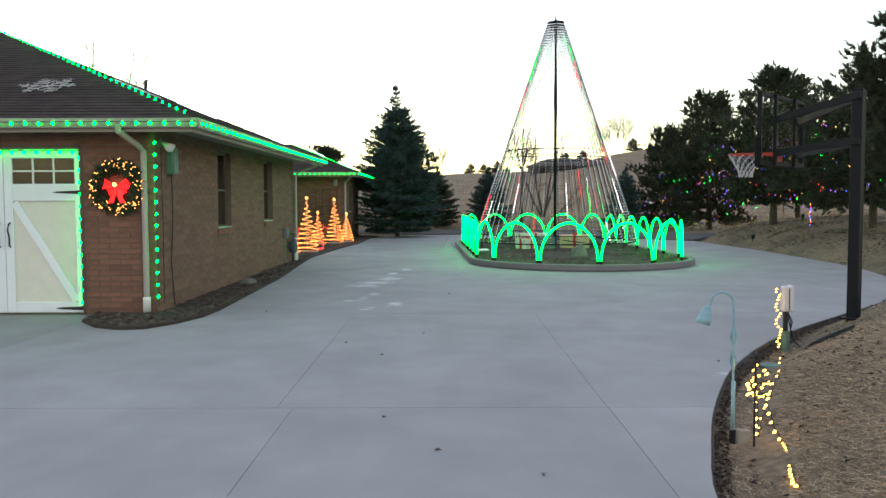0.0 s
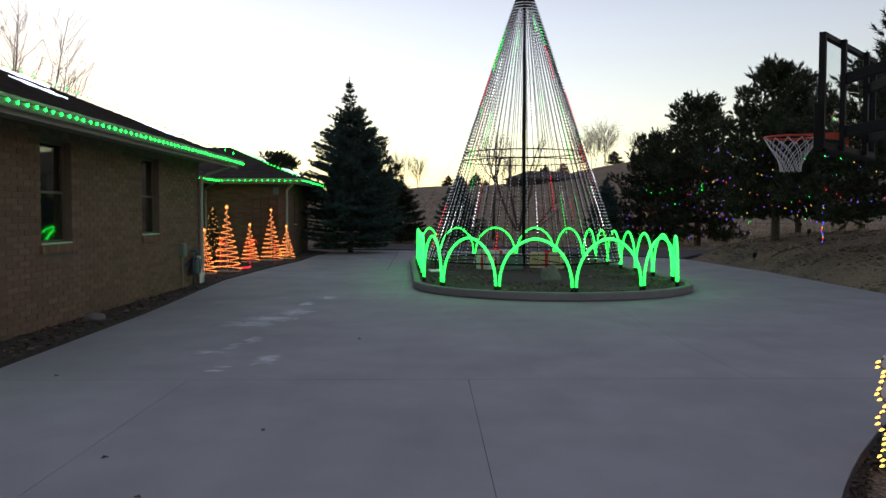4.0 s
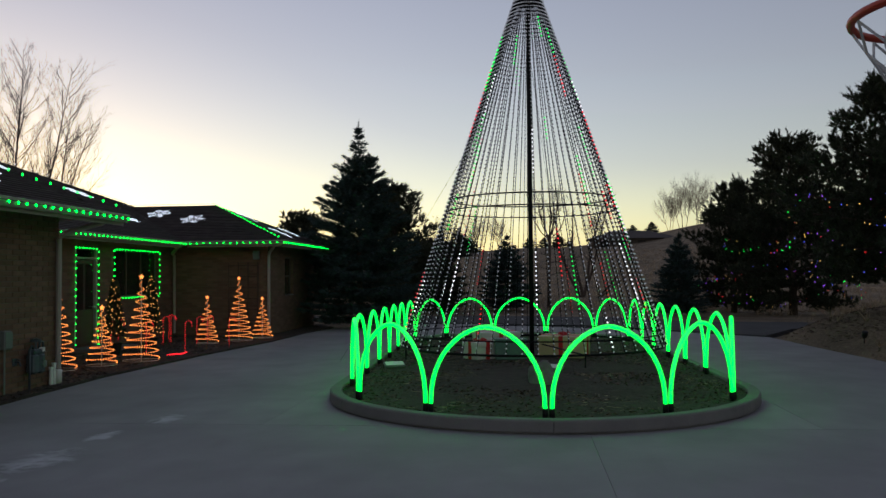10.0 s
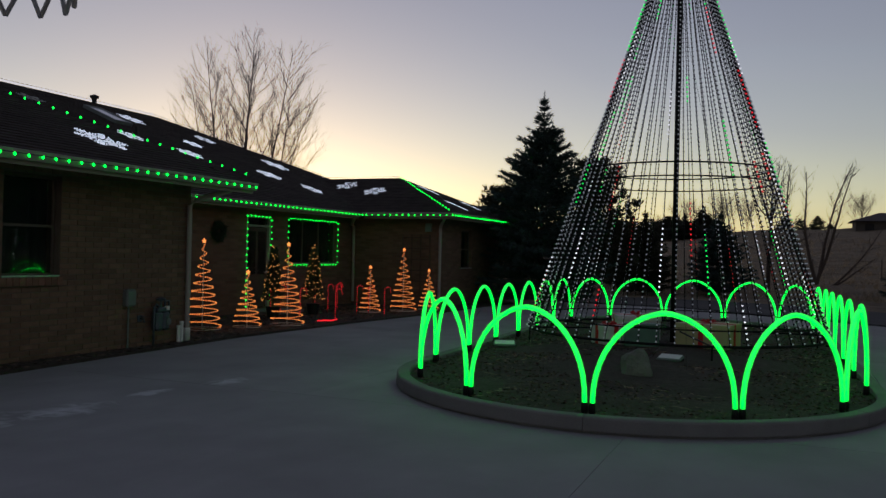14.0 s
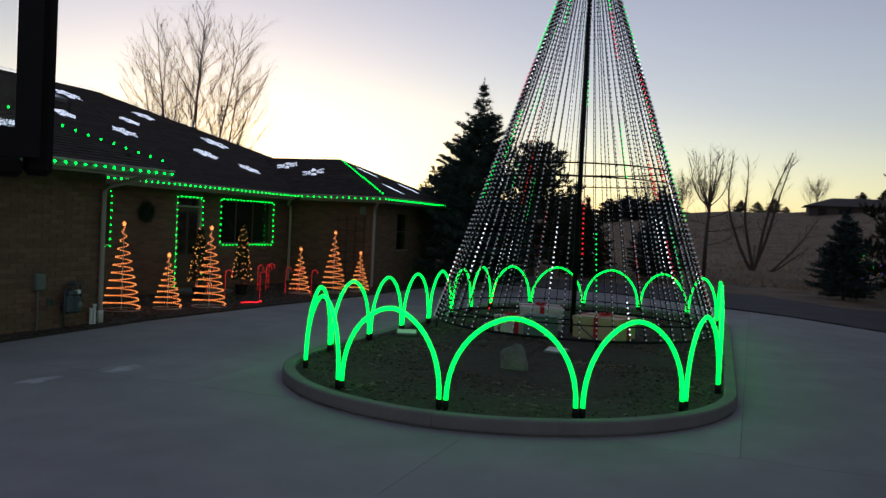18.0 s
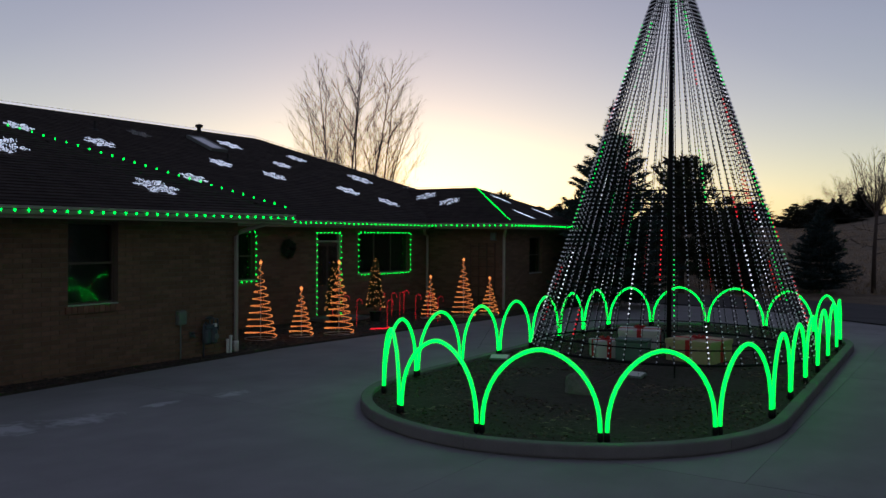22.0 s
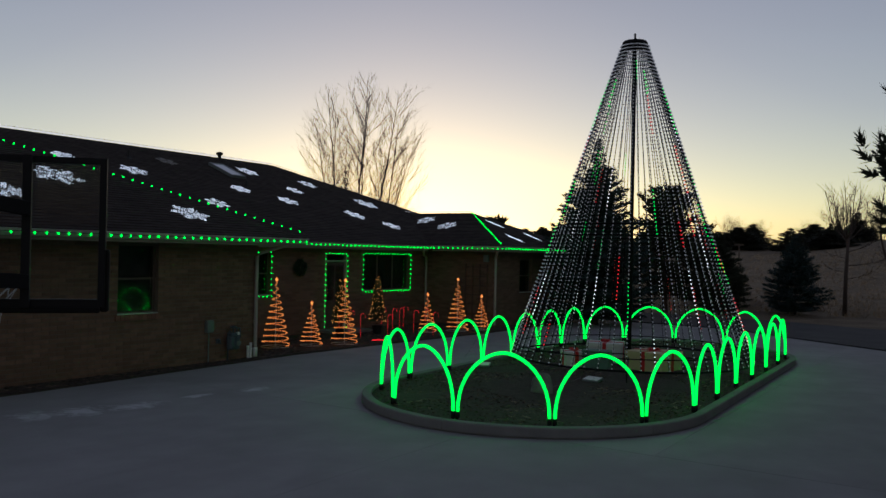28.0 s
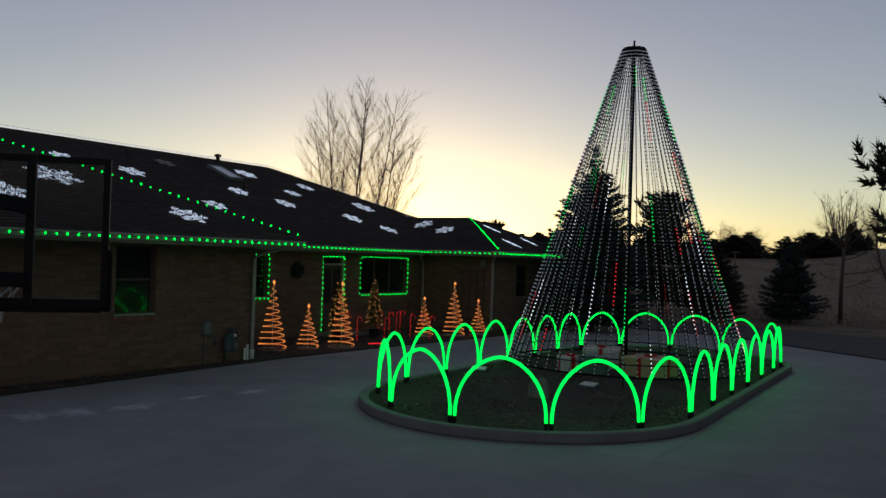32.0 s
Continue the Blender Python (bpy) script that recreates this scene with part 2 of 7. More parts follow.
BRICK = (0.162, 0.090, 0.061)
M_BRICK = mat("brown_brick", BRICK, 0.88, vary=0.22, scale=9, fine=90, bump=0.3, random=0.22)
M_BRICK_JOIN = mat("brown_brick_joined", BRICK, 0.88, vary=0.22, scale=9, fine=90, bump=0.3, random=0.22, island=True)
M_BRICK_RED = mat("red_brown_brick", (0.18, 0.088, 0.06), 0.88, vary=0.22, scale=9, fine=90, bump=0.3, random=0.2)
M_MORTAR = mat("mortar", (0.135, 0.105, 0.08), 0.95, vary=0.15, bump=0.3)
M_BRICK_FAR = brick_far("far_brick", (0.155, 0.085, 0.058), (0.12, 0.088, 0.066))
M_SHINGLE = mat("asphalt_shingle", (0.035, 0.028, 0.025), 0.95, vary=0.4, scale=2.5, fine=45, bump=0.5, spec=0.2)
M_SHINGLE_ROW = mat("asphalt_shingle_course", (0.038, 0.030, 0.026), 0.95, vary=0.4, scale=3.5, fine=45, bump=0.5, spec=0.2, random=0.14, island=True)
M_GUTTER = mat("taupe_gutter", (0.33, 0.29, 0.27), 0.45, vary=0.08, scale=3, bump=0.05)
M_SOFFIT = mat("soffit_paint", (0.28, 0.24, 0.21), 0.7, vary=0.08)
M_FRAME = mat("dark_window_frame", (0.075, 0.05, 0.04), 0.5, vary=0.1)
M_SILL = mat("aluminium_sill", (0.55, 0.56, 0.55), 0.4, metal=0.6, vary=0.08)
# near-black colour that stands in for the shade of unlit interiors
M_UNLIT = mat("unlit_interior", (0.02, 0.02, 0.022), 0.9, vary=0.3, bump=0)
M_GLASS = glassy("window_glass", (0.55, 0.6, 0.6))
M_WHITE = mat("white_door_paint", (0.74, 0.76, 0.80), 0.5, vary=0.05, scale=4, bump=0.05)
M_CREAM = mat("cream_door_panel", (0.66, 0.64, 0.56), 0.6, vary=0.06, scale=5, fine=30, bump=0.06)
M_IRON = mat("black_iron", (0.02, 0.02, 0.022), 0.5, metal=0.4, vary=0.2)
M_PVC = mat("white_pvc", (0.72, 0.72, 0.70), 0.45, vary=0.08)
M_GREYBOX = mat("grey_utility_box", (0.17, 0.19, 0.185), 0.5, metal=0.3, vary=0.12)
M_BLACK = mat("black_powder_coat", (0.010, 0.010, 0.012), 0.6, vary=0.2, bump=0.05, spec=0.15)
M_PAD = mat("black_rubber_pad", (0.010, 0.010, 0.010), 0.8, vary=0.2, spec=0.12)
M_RIM = mat("orange_red_steel", (0.44, 0.052, 0.028), 0.45, metal=0.2, vary=0.15)
M_NET = mat("white_net_cord", (0.58, 0.58, 0.58), 0.8, vary=0.1, fine=200)
M_ACRYLIC = thin_sheet("clear_backboard", (0.90, 0.92, 0.92))
M_CURB = mat("curb_concrete", (0.17, 0.165, 0.16), 0.9, vary=0.18, scale=2.5, fine=70, bump=0.25)
M_MULCH = mat("bark_mulch", (0.046, 0.034, 0.027), 0.95, vary=0.5, scale=9, fine=60, bump=0.9, dist=0.03)
M_CHIP = mat("bark_chips", (0.095, 0.068, 0.05), 0.95, vary=0.35, random=0.85, island=True, bump=0)
M_BLADE = mat("dry_grass_blades", (0.36, 0.275, 0.18), 0.9, vary=0.3, random=0.45, island=True, bump=0)
M_ASPHALT = mat("worn_asphalt", (0.055, 0.055, 0.057), 0.95, vary=0.3, scale=1.2, fine=80, bump=0.3)
M_ROCK = mat("grey_boulder", (0.16, 0.15, 0.14), 0.9, vary=0.3, scale=5, fine=40, bump=0.6, dist=0.03)
M_BARK = mat("dark_bark", (0.085, 0.062, 0.05), 0.95, vary=0.4, scale=14, fine=70, bump=0.8)
M_TWIG = mat("grey_twig", (0.12, 0.095, 0.078), 0.95, vary=0.25, bump=0.2)
# paler than the near twigs: distance haze is mixed into this colour
M_FARTWIG = mat("hazed_far_twig", (0.22, 0.17, 0.125), 0.95, vary=0.25, bump=0)
M_SPRUCE = mat("blue_spruce_needles", (0.045, 0.070, 0.066), 0.75, vary=0.35, scale=2, fine=20, bump=0, random=0.4, island=True, spec=0.25)
M_PINE = mat("pine_needles", (0.050, 0.057, 0.036), 0.75, vary=0.35, scale=2, fine=20, bump=0, random=0.4, island=True, spec=0.25)
M_FARTREE = mat("far_conifer", (0.055, 0.060, 0.045), 0.9, vary=0.4, scale=2, bump=0, random=0.35, island=True)
M_WIRE = mat("green_light_wire", (0.012, 0.02, 0.014), 0.6, vary=0.2, bump=0)
M_FRAMEWIRE = mat("white_wire_frame", (0.55, 0.53, 0.50), 0.5, metal=0.3, vary=0.1)
M_BULB_OFF = mat("unlit_clear_bulb", (0.40, 0.40, 0.43), 0.25, vary=0.1, bump=0, spec=0.7)
M_SOIL = mat("damp_dark_soil", (0.055, 0.045, 0.038), 0.95, vary=0.4, scale=12, fine=90, bump=0.8)
M_METER = mat("meter_enamel", (0.075, 0.095, 0.115), 0.45, metal=0.3, vary=0.2, scale=9)
M_COPPER = mat("verdigris_copper", (0.23, 0.37, 0.42), 0.65, metal=0.2, vary=0.25, scale=20, fine=120)
M_BOXGREEN = mat("weathered_green_box", (0.10, 0.17, 0.14), 0.6, vary=0.2)
M_PAPER = mat("white_gift_box", (0.62, 0.60, 0.57), 0.6, vary=0.06)
M_GOLD = mat("tan_gift_box", (0.50, 0.40, 0.22), 0.6, vary=0.1)
M_RIBBON = mat("red_ribbon", (0.5, 0.02, 0.025), 0.5, vary=0.15)
M_GARLAND = mat("evergreen_garland", (0.035, 0.06, 0.03), 0.8, vary=0.4, random=0.4, island=True, bump=0)
M_WOOD = mat("weathered_lattice", (0.10, 0.06, 0.045), 0.85, vary=0.3)
M_FARROOF = mat("far_roof", (0.07, 0.06, 0.055), 0.95, vary=0.2, scale=0.5)
M_FARWALL = mat("far_wall", (0.07, 0.06, 0.055), 0.9, vary=0.2, scale=0.5)
M_POST = mat("weathered_post", (0.13, 0.10, 0.08), 0.9, vary=0.3)
L_GREEN = led("green_led_core", (0.004, 1.0, 0.018), 12.0, True)
M_TUBE = milky_tube("frosted_tube", (0.010, 1.0, 0.045), 1.1)
L_GREENB = led("green_bulb", (0.010, 1.0, 0.035), 9.0, True)
L_GREENP = led("green_pixel", (0.012, 1.0, 0.08), 3.0)
L_PIXEL = led("dim_white_pixel", (0.94, 0.94, 1.0), 0.22)
L_WHITE = led("white_bulb", (1.0, 0.93, 0.92), 2.6)
L_FLAKE = led("cold_white_led", (0.85, 0.92, 1.0), 3.2)
L_ORANGE = led("orange_rope_light", (1.0, 0.29, 0.055), 3.2)
L_ROPE = led("orange_rope_tube", (1.0, 0.16, 0.012), 0.16)
L_WARM = led("warm_mini_bulb", (1.0, 0.37, 0.08), 3.0)
L_YELLOW = led("warm_yellow_bulb", (1.0, 0.49, 0.075), 3.0)
L_RED = led("red_bulb", (1.0, 0.015, 0.02), 2.5)
L_BLUE = led("blue_bulb", (0.08, 0.10, 1.0), 3.0)
L_BOW = led("lit_red_bow", (1.0, 0.006, 0.006), 0.9)


def concrete():
    """Broom-finished concrete with blotches, tyre grime and pale salt stains."""
    m = mat("driveway_concrete", (0.285, 0.28, 0.28), 0.85, vary=0.13, scale=1.1, fine=90, bump=0.12, random=0.06)
    nt = m.node_tree
    b = nt.nodes["Principled BSDF"]
    geo = nt.nodes.new("ShaderNodeNewGeometry")
    src = b.inputs["Base Color"].links[0].from_socket
    mask = None
    for x, y, sx, sy in ((-0.88, 12.56, 0.20, 0.11), (-0.74, 13.0, 0.10, 0.25), (-0.6, 13.45, 0.12, 0.25), (-0.98, 14.9, 0.34, 0.32), (-0.78, 15.5, 0.36, 0.5), (-0.54, 16.3, 0.28, 0.5), (-0.57, 11.48, 0.1, 0.05), (-0.52, 11.7, 0.09, 0.05), (-0.56, 17.5, 0.12, 0.3), (-0.2, 12.1, 0.16, 0.3), (-0.33, 18.5, 0.16, 0.3), (3.35, 6.9, 0.3, 0.12)):
        sub, div, ln = (nt.nodes.new("ShaderNodeVectorMath") for _ in range(3))
        sub.operation, div.operation, ln.operation = 'SUBTRACT', 'DIVIDE', 'LENGTH'
        nt.links.new(geo.outputs["Position"], sub.inputs[0])
        sub.inputs[1].default_value = (x, y, 0)
        nt.links.new(sub.outputs[0], div.inputs[0])
        div.inputs[1].default_value = (sx, sy, 1)
        nt.links.new(div.outputs[0], ln.inputs[0])
        r = nt.nodes.new("ShaderNodeMapRange")
        r.inputs["From Min"].default_value, r.inputs["From Max"].default_value = 2.4, 0.1
        nt.links.new(ln.outputs["Value"], r.inputs["Value"])
        if mask is None:
            mask = r.outputs[0]
        else:
            mx = nt.nodes.new("ShaderNodeMath")
            mx.operation = 'MAXIMUM'
            nt.links.new(mask, mx.inputs[0])
            nt.links.new(r.outputs[0], mx.inputs[1])
            mask = mx.outputs[0]
    no = nt.nodes.new("ShaderNodeTexNoise")
    no.inputs["Scale"].default_value, no.inputs["Detail"].default_value = 4.5, 10
    no.inputs["Distortion"].default_value = 1.2
    nt.links.new(geo.outputs["Position"], no.inputs["Vector"])
    mul, sharp = nt.nodes.new("ShaderNodeMath"), nt.nodes.new("ShaderNodeMapRange")
    mul.operation = 'MULTIPLY'
    nt.links.new(mask, mul.inputs[0])
    nt.links.new(no.outputs[0], mul.inputs[1])
    sharp.inputs["From Min"].default_value, sharp.inputs["From Max"].default_value = 0.29, 0.52
    nt.links.new(mul.outputs[0], sharp.inputs["Value"])
    mix = nt.nodes.new("ShaderNodeMix")
    mix.data_type = 'RGBA'
    nt.links.new(sharp.outputs[0], mix.inputs["Factor"])
    nt.links.new(src, mix.inputs["A"])
    mix.inputs["B"].default_value = (0.50, 0.50, 0.52, 1)
    tone = mix.outputs["Result"]
    for stretch, low, high, lo, hi in (((0.55, 0.40, 1), 0.35, 0.68, 0.92, 1.06), ((2.6, 1.7, 1), 0.36, 0.70, 0.955, 1.035), ((2.2, 0.5, 1), 0.58, 0.76, 1.0, 0.92)):
        mp, nb, rg, vs = nt.nodes.new("ShaderNodeMapping"), nt.nodes.new("ShaderNodeTexNoise"), nt.nodes.new("ShaderNodeMapRange"), nt.nodes.new("ShaderNodeVectorMath")
        mp.inputs["Scale"].default_value = stretch
        nb.inputs["Scale"].default_value, nb.inputs["Detail"].default_value = 1.0, 6
        nt.links.new(geo.outputs["Position"], mp.inputs["Vector"])
        nt.links.new(mp.outputs[0], nb.inputs["Vector"])
        rg.inputs["From Min"].default_value, rg.inputs["From Max"].default_value = low, high
        rg.inputs["To Min"].default_value, rg.inputs["To Max"].default_value = lo, hi
        nt.links.new(nb.outputs[0], rg.inputs["Value"])
        vs.operation = 'SCALE'
        nt.links.new(tone, vs.inputs[0])
        nt.links.new(rg.outputs[0], vs.inputs["Scale"])
        tone = vs.outputs[0]
    nt.links.new(tone, b.inputs["Base Color"])
    return m


M_CONCRETE = concrete()


def dry_ground():
    """Winter grass, straw and bare soil."""
    m = mat("dry_winter_grass", (0.165, 0.124, 0.077), 0.95, vary=0.7, scale=0.6, fine=14, bump=1.0, dist=0.06, fine_vary=0.9)
    return m


M_GROUND = dry_ground()

# ---- ground ----
EDGE_Y = [-60, -20, 3.8, 4.6, 5.2, 5.75, 6.5, 7.15, 7.97, 8.4, 8.9, 9.6, 10.4, 11.0, 12.09, 14.2, 16.5, 19.0, 25.3, 31.5, 36.0, 60]
EDGE_X = [-2.5, 0.2, 2.05, 2.31, 2.49, 2.69, 3.0, 3.28, 3.77, 4.03, 4.40, 4.93, 5.68, 6.22, 7.24, 8.75, 9.65, 10.2, 10.4, 10.05, 12.5, 40]


EDGE_T = np.linspace(-60, 60, 2401)
EDGE_S = np.convolve(np.pad(np.interp(EDGE_T, EDGE_Y, EDGE_X), 9, mode='edge'), np.ones(19) / 19, mode='valid')


def edge_x(y):
    return np.interp(y, EDGE_T, EDGE_S)


def smooth(a, b, x):
    t = np.clip((x - a) / (b - a), 0, 1)
    return t * t * (3 - 2 * t)


def height(x, y):
    """The lie of the land: level yard, a bank beside the drive, a long hill behind."""
    x, y = np.asarray(x, dtype=float), np.asarray(y, dtype=float)
    d = np.maximum((x - edge_x(y)) * 0.8, 0)
    bank = 0.86 * (1 - np.exp(-np.maximum(d - 0.3, 0) / 1.25)) + 0.012 * np.minimum(d, 40)
    low = 1 - smooth(8.9, 10.0, y)
    yard = -0.09 + 0.10 * smooth(0.0, 0.35, d) * (1 - low) - 0.03 * low
    bank = bank * (1 - 0.75 * smooth(34, 46, y))
    hill = (4.0 + 1.9 * smooth(-15, 4, x) + 5.2 * smooth(9, 45, x)) * smooth(52, 150, y)
    roll = 0.10 * np.sin(x * 0.21 + 1.0) * np.sin(y * 0.17) * smooth(2, 12, d + np.maximum(y - 40, 0))
    back = 0.09 * smooth(37.5, 38.5, y) * (1 - smooth(0.0, 0.35, d)) + 0.5 * smooth(47, 56, y)
    return yard + bank + hill + roll + back


def spaced(lo, hi, step, far):
    mid = np.arange(lo, hi + 1e-6, step)
    out = [step]
    while sum(out) < far:
        out.append(out[-1] * 1.22)
    reach = np.cumsum(out)
    return np.concatenate([(lo - reach)[::-1], mid, hi + reach])


GX, GY = spaced(-24, 34, 0.5, 1800), spaced(-14, 62, 0.5, 1800)
XX, YY = np.meshgrid(GX, GY)
ZZ = height(XX, YY)
gv = np.stack([XX, YY, ZZ], -1).reshape(-1, 3)
nx = len(GX)
gf = [(j * nx + i, j * nx + i + 1, (j + 1) * nx + i + 1, (j + 1) * nx + i) for j in range(len(GY) - 1) for i in range(nx - 1)]
gm = bpy.data.meshes.new("ground")
gm.from_pydata(gv.tolist(), [], gf)
gm.materials.append(M_GROUND)
gm.shade_smooth()
ground = tagged(new("ground", gm), "dry winter grass and bare soil on rolling ground", "ground", kind="structure")

# ---- driveway of concrete slabs ----
driveway = tagged(new("driveway"), "pale grey broom-finished concrete drive with sawn joints", "driveway", kind="structure")
right = [(float(edge_x(y)), float(y)) for y in np.concatenate([(-14, -8, -2, 1), np.arange(2.5, 17, 0.29), (17.7, 19.0, 22, 25.3, 28, 31.5)])]
left = [(-1.6, 38.3), (-2.4, 36.0), (-2.64, 33.8), (-2.64, 31.98), (-2.66, 30.08), (-2.98, 26.48), (-3.16, 22.48), (-3.02, 19.98), (-2.87, 17.68), (-2.78, 16.08), (-2.74, 14.38), (-2.70, 12.68), (-2.67, 11.48), (-2.70, 10.73), (-2.88, 10.08), (-3.13, 9.64), (-3.45, 9.59), (-3.82, 9.80), (-4.16, 10.25), (-4.36, 10.97), (-14, 10.97), (-14, -14)]
DRIVE = right + [(7.95, 34.0), (5.2, 35.95), (2.6, 38.0)] + left


def clip(poly, a, b, c):
    """The part of a polygon where a*x + b*y <= c."""
    out = []
    for (x0, y0), (x1, y1) in zip(poly, poly[1:] + poly[:1]):
        s0, s1 = a * x0 + b * y0 - c, a * x1 + b * y1 - c
        if s0 <= 0:
            out.append((x0, y0))
        if (s0 < 0 < s1) or (s1 < 0 < s0):
            k = s0 / (s0 - s1)
            out.append((x0 + k * (x1 - x0), y0 + k * (y1 - y0)))
    return out


def inside(poly, x, y):
    hit = False
    for (x0, y0), (x1, y1) in zip(poly, poly[1:] + poly[:1]):
        if (y0 > y) != (y1 > y) and x < x0 + (y - y0) * (x1 - x0) / (y1 - y0):
            hit = not hit
    return hit


def slab(poly):
    if len(poly) < 3:
        return
    g = Geo()
    g.prism(poly, -0.10, 0.0)
    bm = bmesh.new()
    bm.from_mesh(g.mesh("slab", M_CONCRETE))
    bmesh.ops.recalc_face_normals(bm, faces=bm.faces)
    bmesh.ops.triangulate(bm, faces=bm.faces)
    me = bpy.data.meshes.new("slab")
    bm.to_mesh(me)
    bm.free()
    me.materials.append(M_CONCRETE)
    share("slab", me, driveway, Matrix())


GAP = 0.002
rows = ((-14.0, -3.2), (-3.2, 5.7), (5.7, 11.04), (11.04, 18.2), (18.2, 25.4), (25.4, 32.5), (32.5, 40.0))
cols = {0: (-14.0, -9, -4.2, -0.6, 1.78, 4.4), 1: (-14, -9, -4.2, -0.55, 1.87, 4.4), 2: (-14, -9, -4.2, -0.68, 1.86, 8), 3: (-6.0, 4.47, 12), 4: (-6, 0.9, 6.9, 12), 5: (-6, 0.9, 6.9, 12), 6: (-6, 0.9, 6.9, 14)}
for i, (y0, y1) in enumerate(rows):
    strip = clip(clip(DRIVE, 0, -1, -y0 - 2.5 * GAP), 0, 1, y1 - 2.5 * GAP)
    for x0, x1 in zip(cols[i], cols[i][1:]):
        slab(clip(clip(strip, -1, 0, -x0 - GAP), 1, 0, x1 - GAP))
tagged(Geo().prism([(2.6, 38.01), (5.2, 35.96), (7.95, 34.01), (10.05, 31.52), (11.5, 34.2), (14, 36.2), (14, 37.6), (9.5, 38.6), (7.4, 41.6), (3, 43.2), (-6, 44), (-14, 45), (-14, 41), (-4, 40), (-1.6, 38.5)], 0.0, 0.30).ob("road", M_ASPHALT), "dark worn asphalt lane beyond the concrete", "road", kind="structure").location.z = -0.26

# ---- island ----
A, B, R = Vector((4.00, 20.72)), Vector((3.74, 28.5)), 2.61
AX = (B - A).normalized()
SIDE = Vector((AX.y, -AX.x))
STRAIGHT = (B - A).length


def rim_point(s, r):
    """A point s metres along the stadium of half width R, pushed out to half width r. It starts at the front and goes anticlockwise."""
    total = 2 * STRAIGHT + 2 * math.pi * R
    s %= total
    q = math.pi * R / 2
    if s < q:
        a = s / R
        return A + r * (math.sin(a) * SIDE - math.cos(a) * AX)
    s -= q
    if s < STRAIGHT:
        return A + AX * s + SIDE * r
    s -= STRAIGHT
    if s < 2 * q:
        a = s / R
        return B + r * (math.cos(a) * SIDE + math.sin(a) * AX)
    s -= 2 * q
    if s < STRAIGHT:
        return B - AX * s - SIDE * r
    s -= STRAIGHT
    a = s / R
    return A + r * (-math.cos(a) * SIDE - math.sin(a) * AX)


PERIM = 2 * STRAIGHT + 2 * math.pi * R
curb = thing("island_curb", "low rounded concrete curb round the planted island", "curb", kind="structure")
N_CURB = 12
prof = [(0.27, -0.06), (0.275, 0.022), (0.310, 0.03), (0.306, 0.135), (0.300, 0.148), (0.288, 0.155), (0.17, 0.155), (0.155, 0.148), (0.15, 0.13), (0.15, -0.06)]
for k in range(N_CURB):
    g = Geo()
    n, c = 14, len(prof)
    for j in range(n + 1):
        s = (k + (j / n) * (1 - 0.002) + 0.001) * PERIM / N_CURB
        for off, z in prof:
            p = rim_point(s, R + off)
            out = (p - rim_point(s, R)).normalized()
            p = p - out * (0.09 * abs(out.dot(SIDE)) - 0.085 * abs(out.dot(AX)))
            g.v.append((p.x, p.y, z))
    for j in range(n):
        for q in range(c):
            g.f.append((j * c + q, j * c + (q + 1) % c, (j + 1) * c + (q + 1) % c, (j + 1) * c + q))
    g.f += [tuple(range(c)), tuple(n * c + q for q in range(c))[::-1]]
    g.ob("curb_section", M_CURB, curb)
g = Geo()
rings, per = 10, 96
for i in range(rings + 1):
    for j in range(per):
        p = rim_point(j / per * PERIM, (R + 0.16) * max(0.002, i / rings))
        g.v.append((p.x, p.y, 0.10 + 0.05 * (1 - i / rings) + 0.035 * noise.noise((p.x * 1.3, p.y * 1.3, 0))))
for i in range(rings):
    g.f += [(i * per + j, i * per + (j + 1) % per, (i + 1) * per + (j + 1) % per, (i + 1) * per + j) for j in range(per)]
island_bed = tagged(g.ob("island_bed", M_MULCH, smooth=True), "dark soil and shredded bark inside the curb", "planting bed", kind="structure")


def scatter_chips(name, spots, label, size, material, z_of, seed, tall=0.0, wide=0.25):
    """Loose chips or blades, one mesh of small triangles."""
    rng = np.random.default_rng(seed)
    n = len(spots)
    c = np.column_stack([spots, z_of(spots[:, 0], spots[:, 1])])
    a = rng.uniform(0, 2 * np.pi, n)
    ln = size * rng.uniform(0.5, 1.5, n)
    d = np.column_stack([np.cos(a), np.sin(a), np.zeros(n)])
    s = np.column_stack([-np.sin(a), np.cos(a), np.zeros(n)])
    if tall:
        lift = tall * rng.uniform(0.3, 1.2, n)
        tip = c + d * (ln * rng.uniform(0.2, 1.2, n))[:, None] + np.array([0, 0, 1]) * lift[:, None]
        tris = np.stack([c - s * 0.004, c + s * 0.004, tip], 1)
    else:
        up = rng.uniform(0.003, 0.02, n) * wide / 0.25
        tris = np.stack([c - d * ln[:, None] / 2, c + s * ln[:, None] * wide + np.array([0, 0, 1]) * up[:, None], c + d * ln[:, None] / 2], 1)
    return tagged(new(name, tri_mesh(name, tris, material)), label, "debris" if not tall else "grass", kind="stuff")


rng = np.random.default_rng(5)
spots = np.column_stack([rng.uniform(0.8, 7, 22000), rng.uniform(17.6, 31.5, 22000)])
keep = []
for x, y in spots:
    p = Vector((x, y))
    t = min(max((p - A).dot(AX), 0), STRAIGHT)
    keep.append((p - A - AX * t).length < R + 0.08)
scatter_chips("bark_litter", spots[np.array(keep)], "loose bark shreds and dead leaves on soil", 0.05, M_CHIP, lambda x, y: 0.125 + 0.03 * np.sin(x * 2.1) * np.sin(y * 1.7), 6)
rng = np.random.default_rng(25)
clump = spots[np.array(keep)][::3] + rng.normal(0, 0.05, (len(spots[np.array(keep)][::3]), 2))
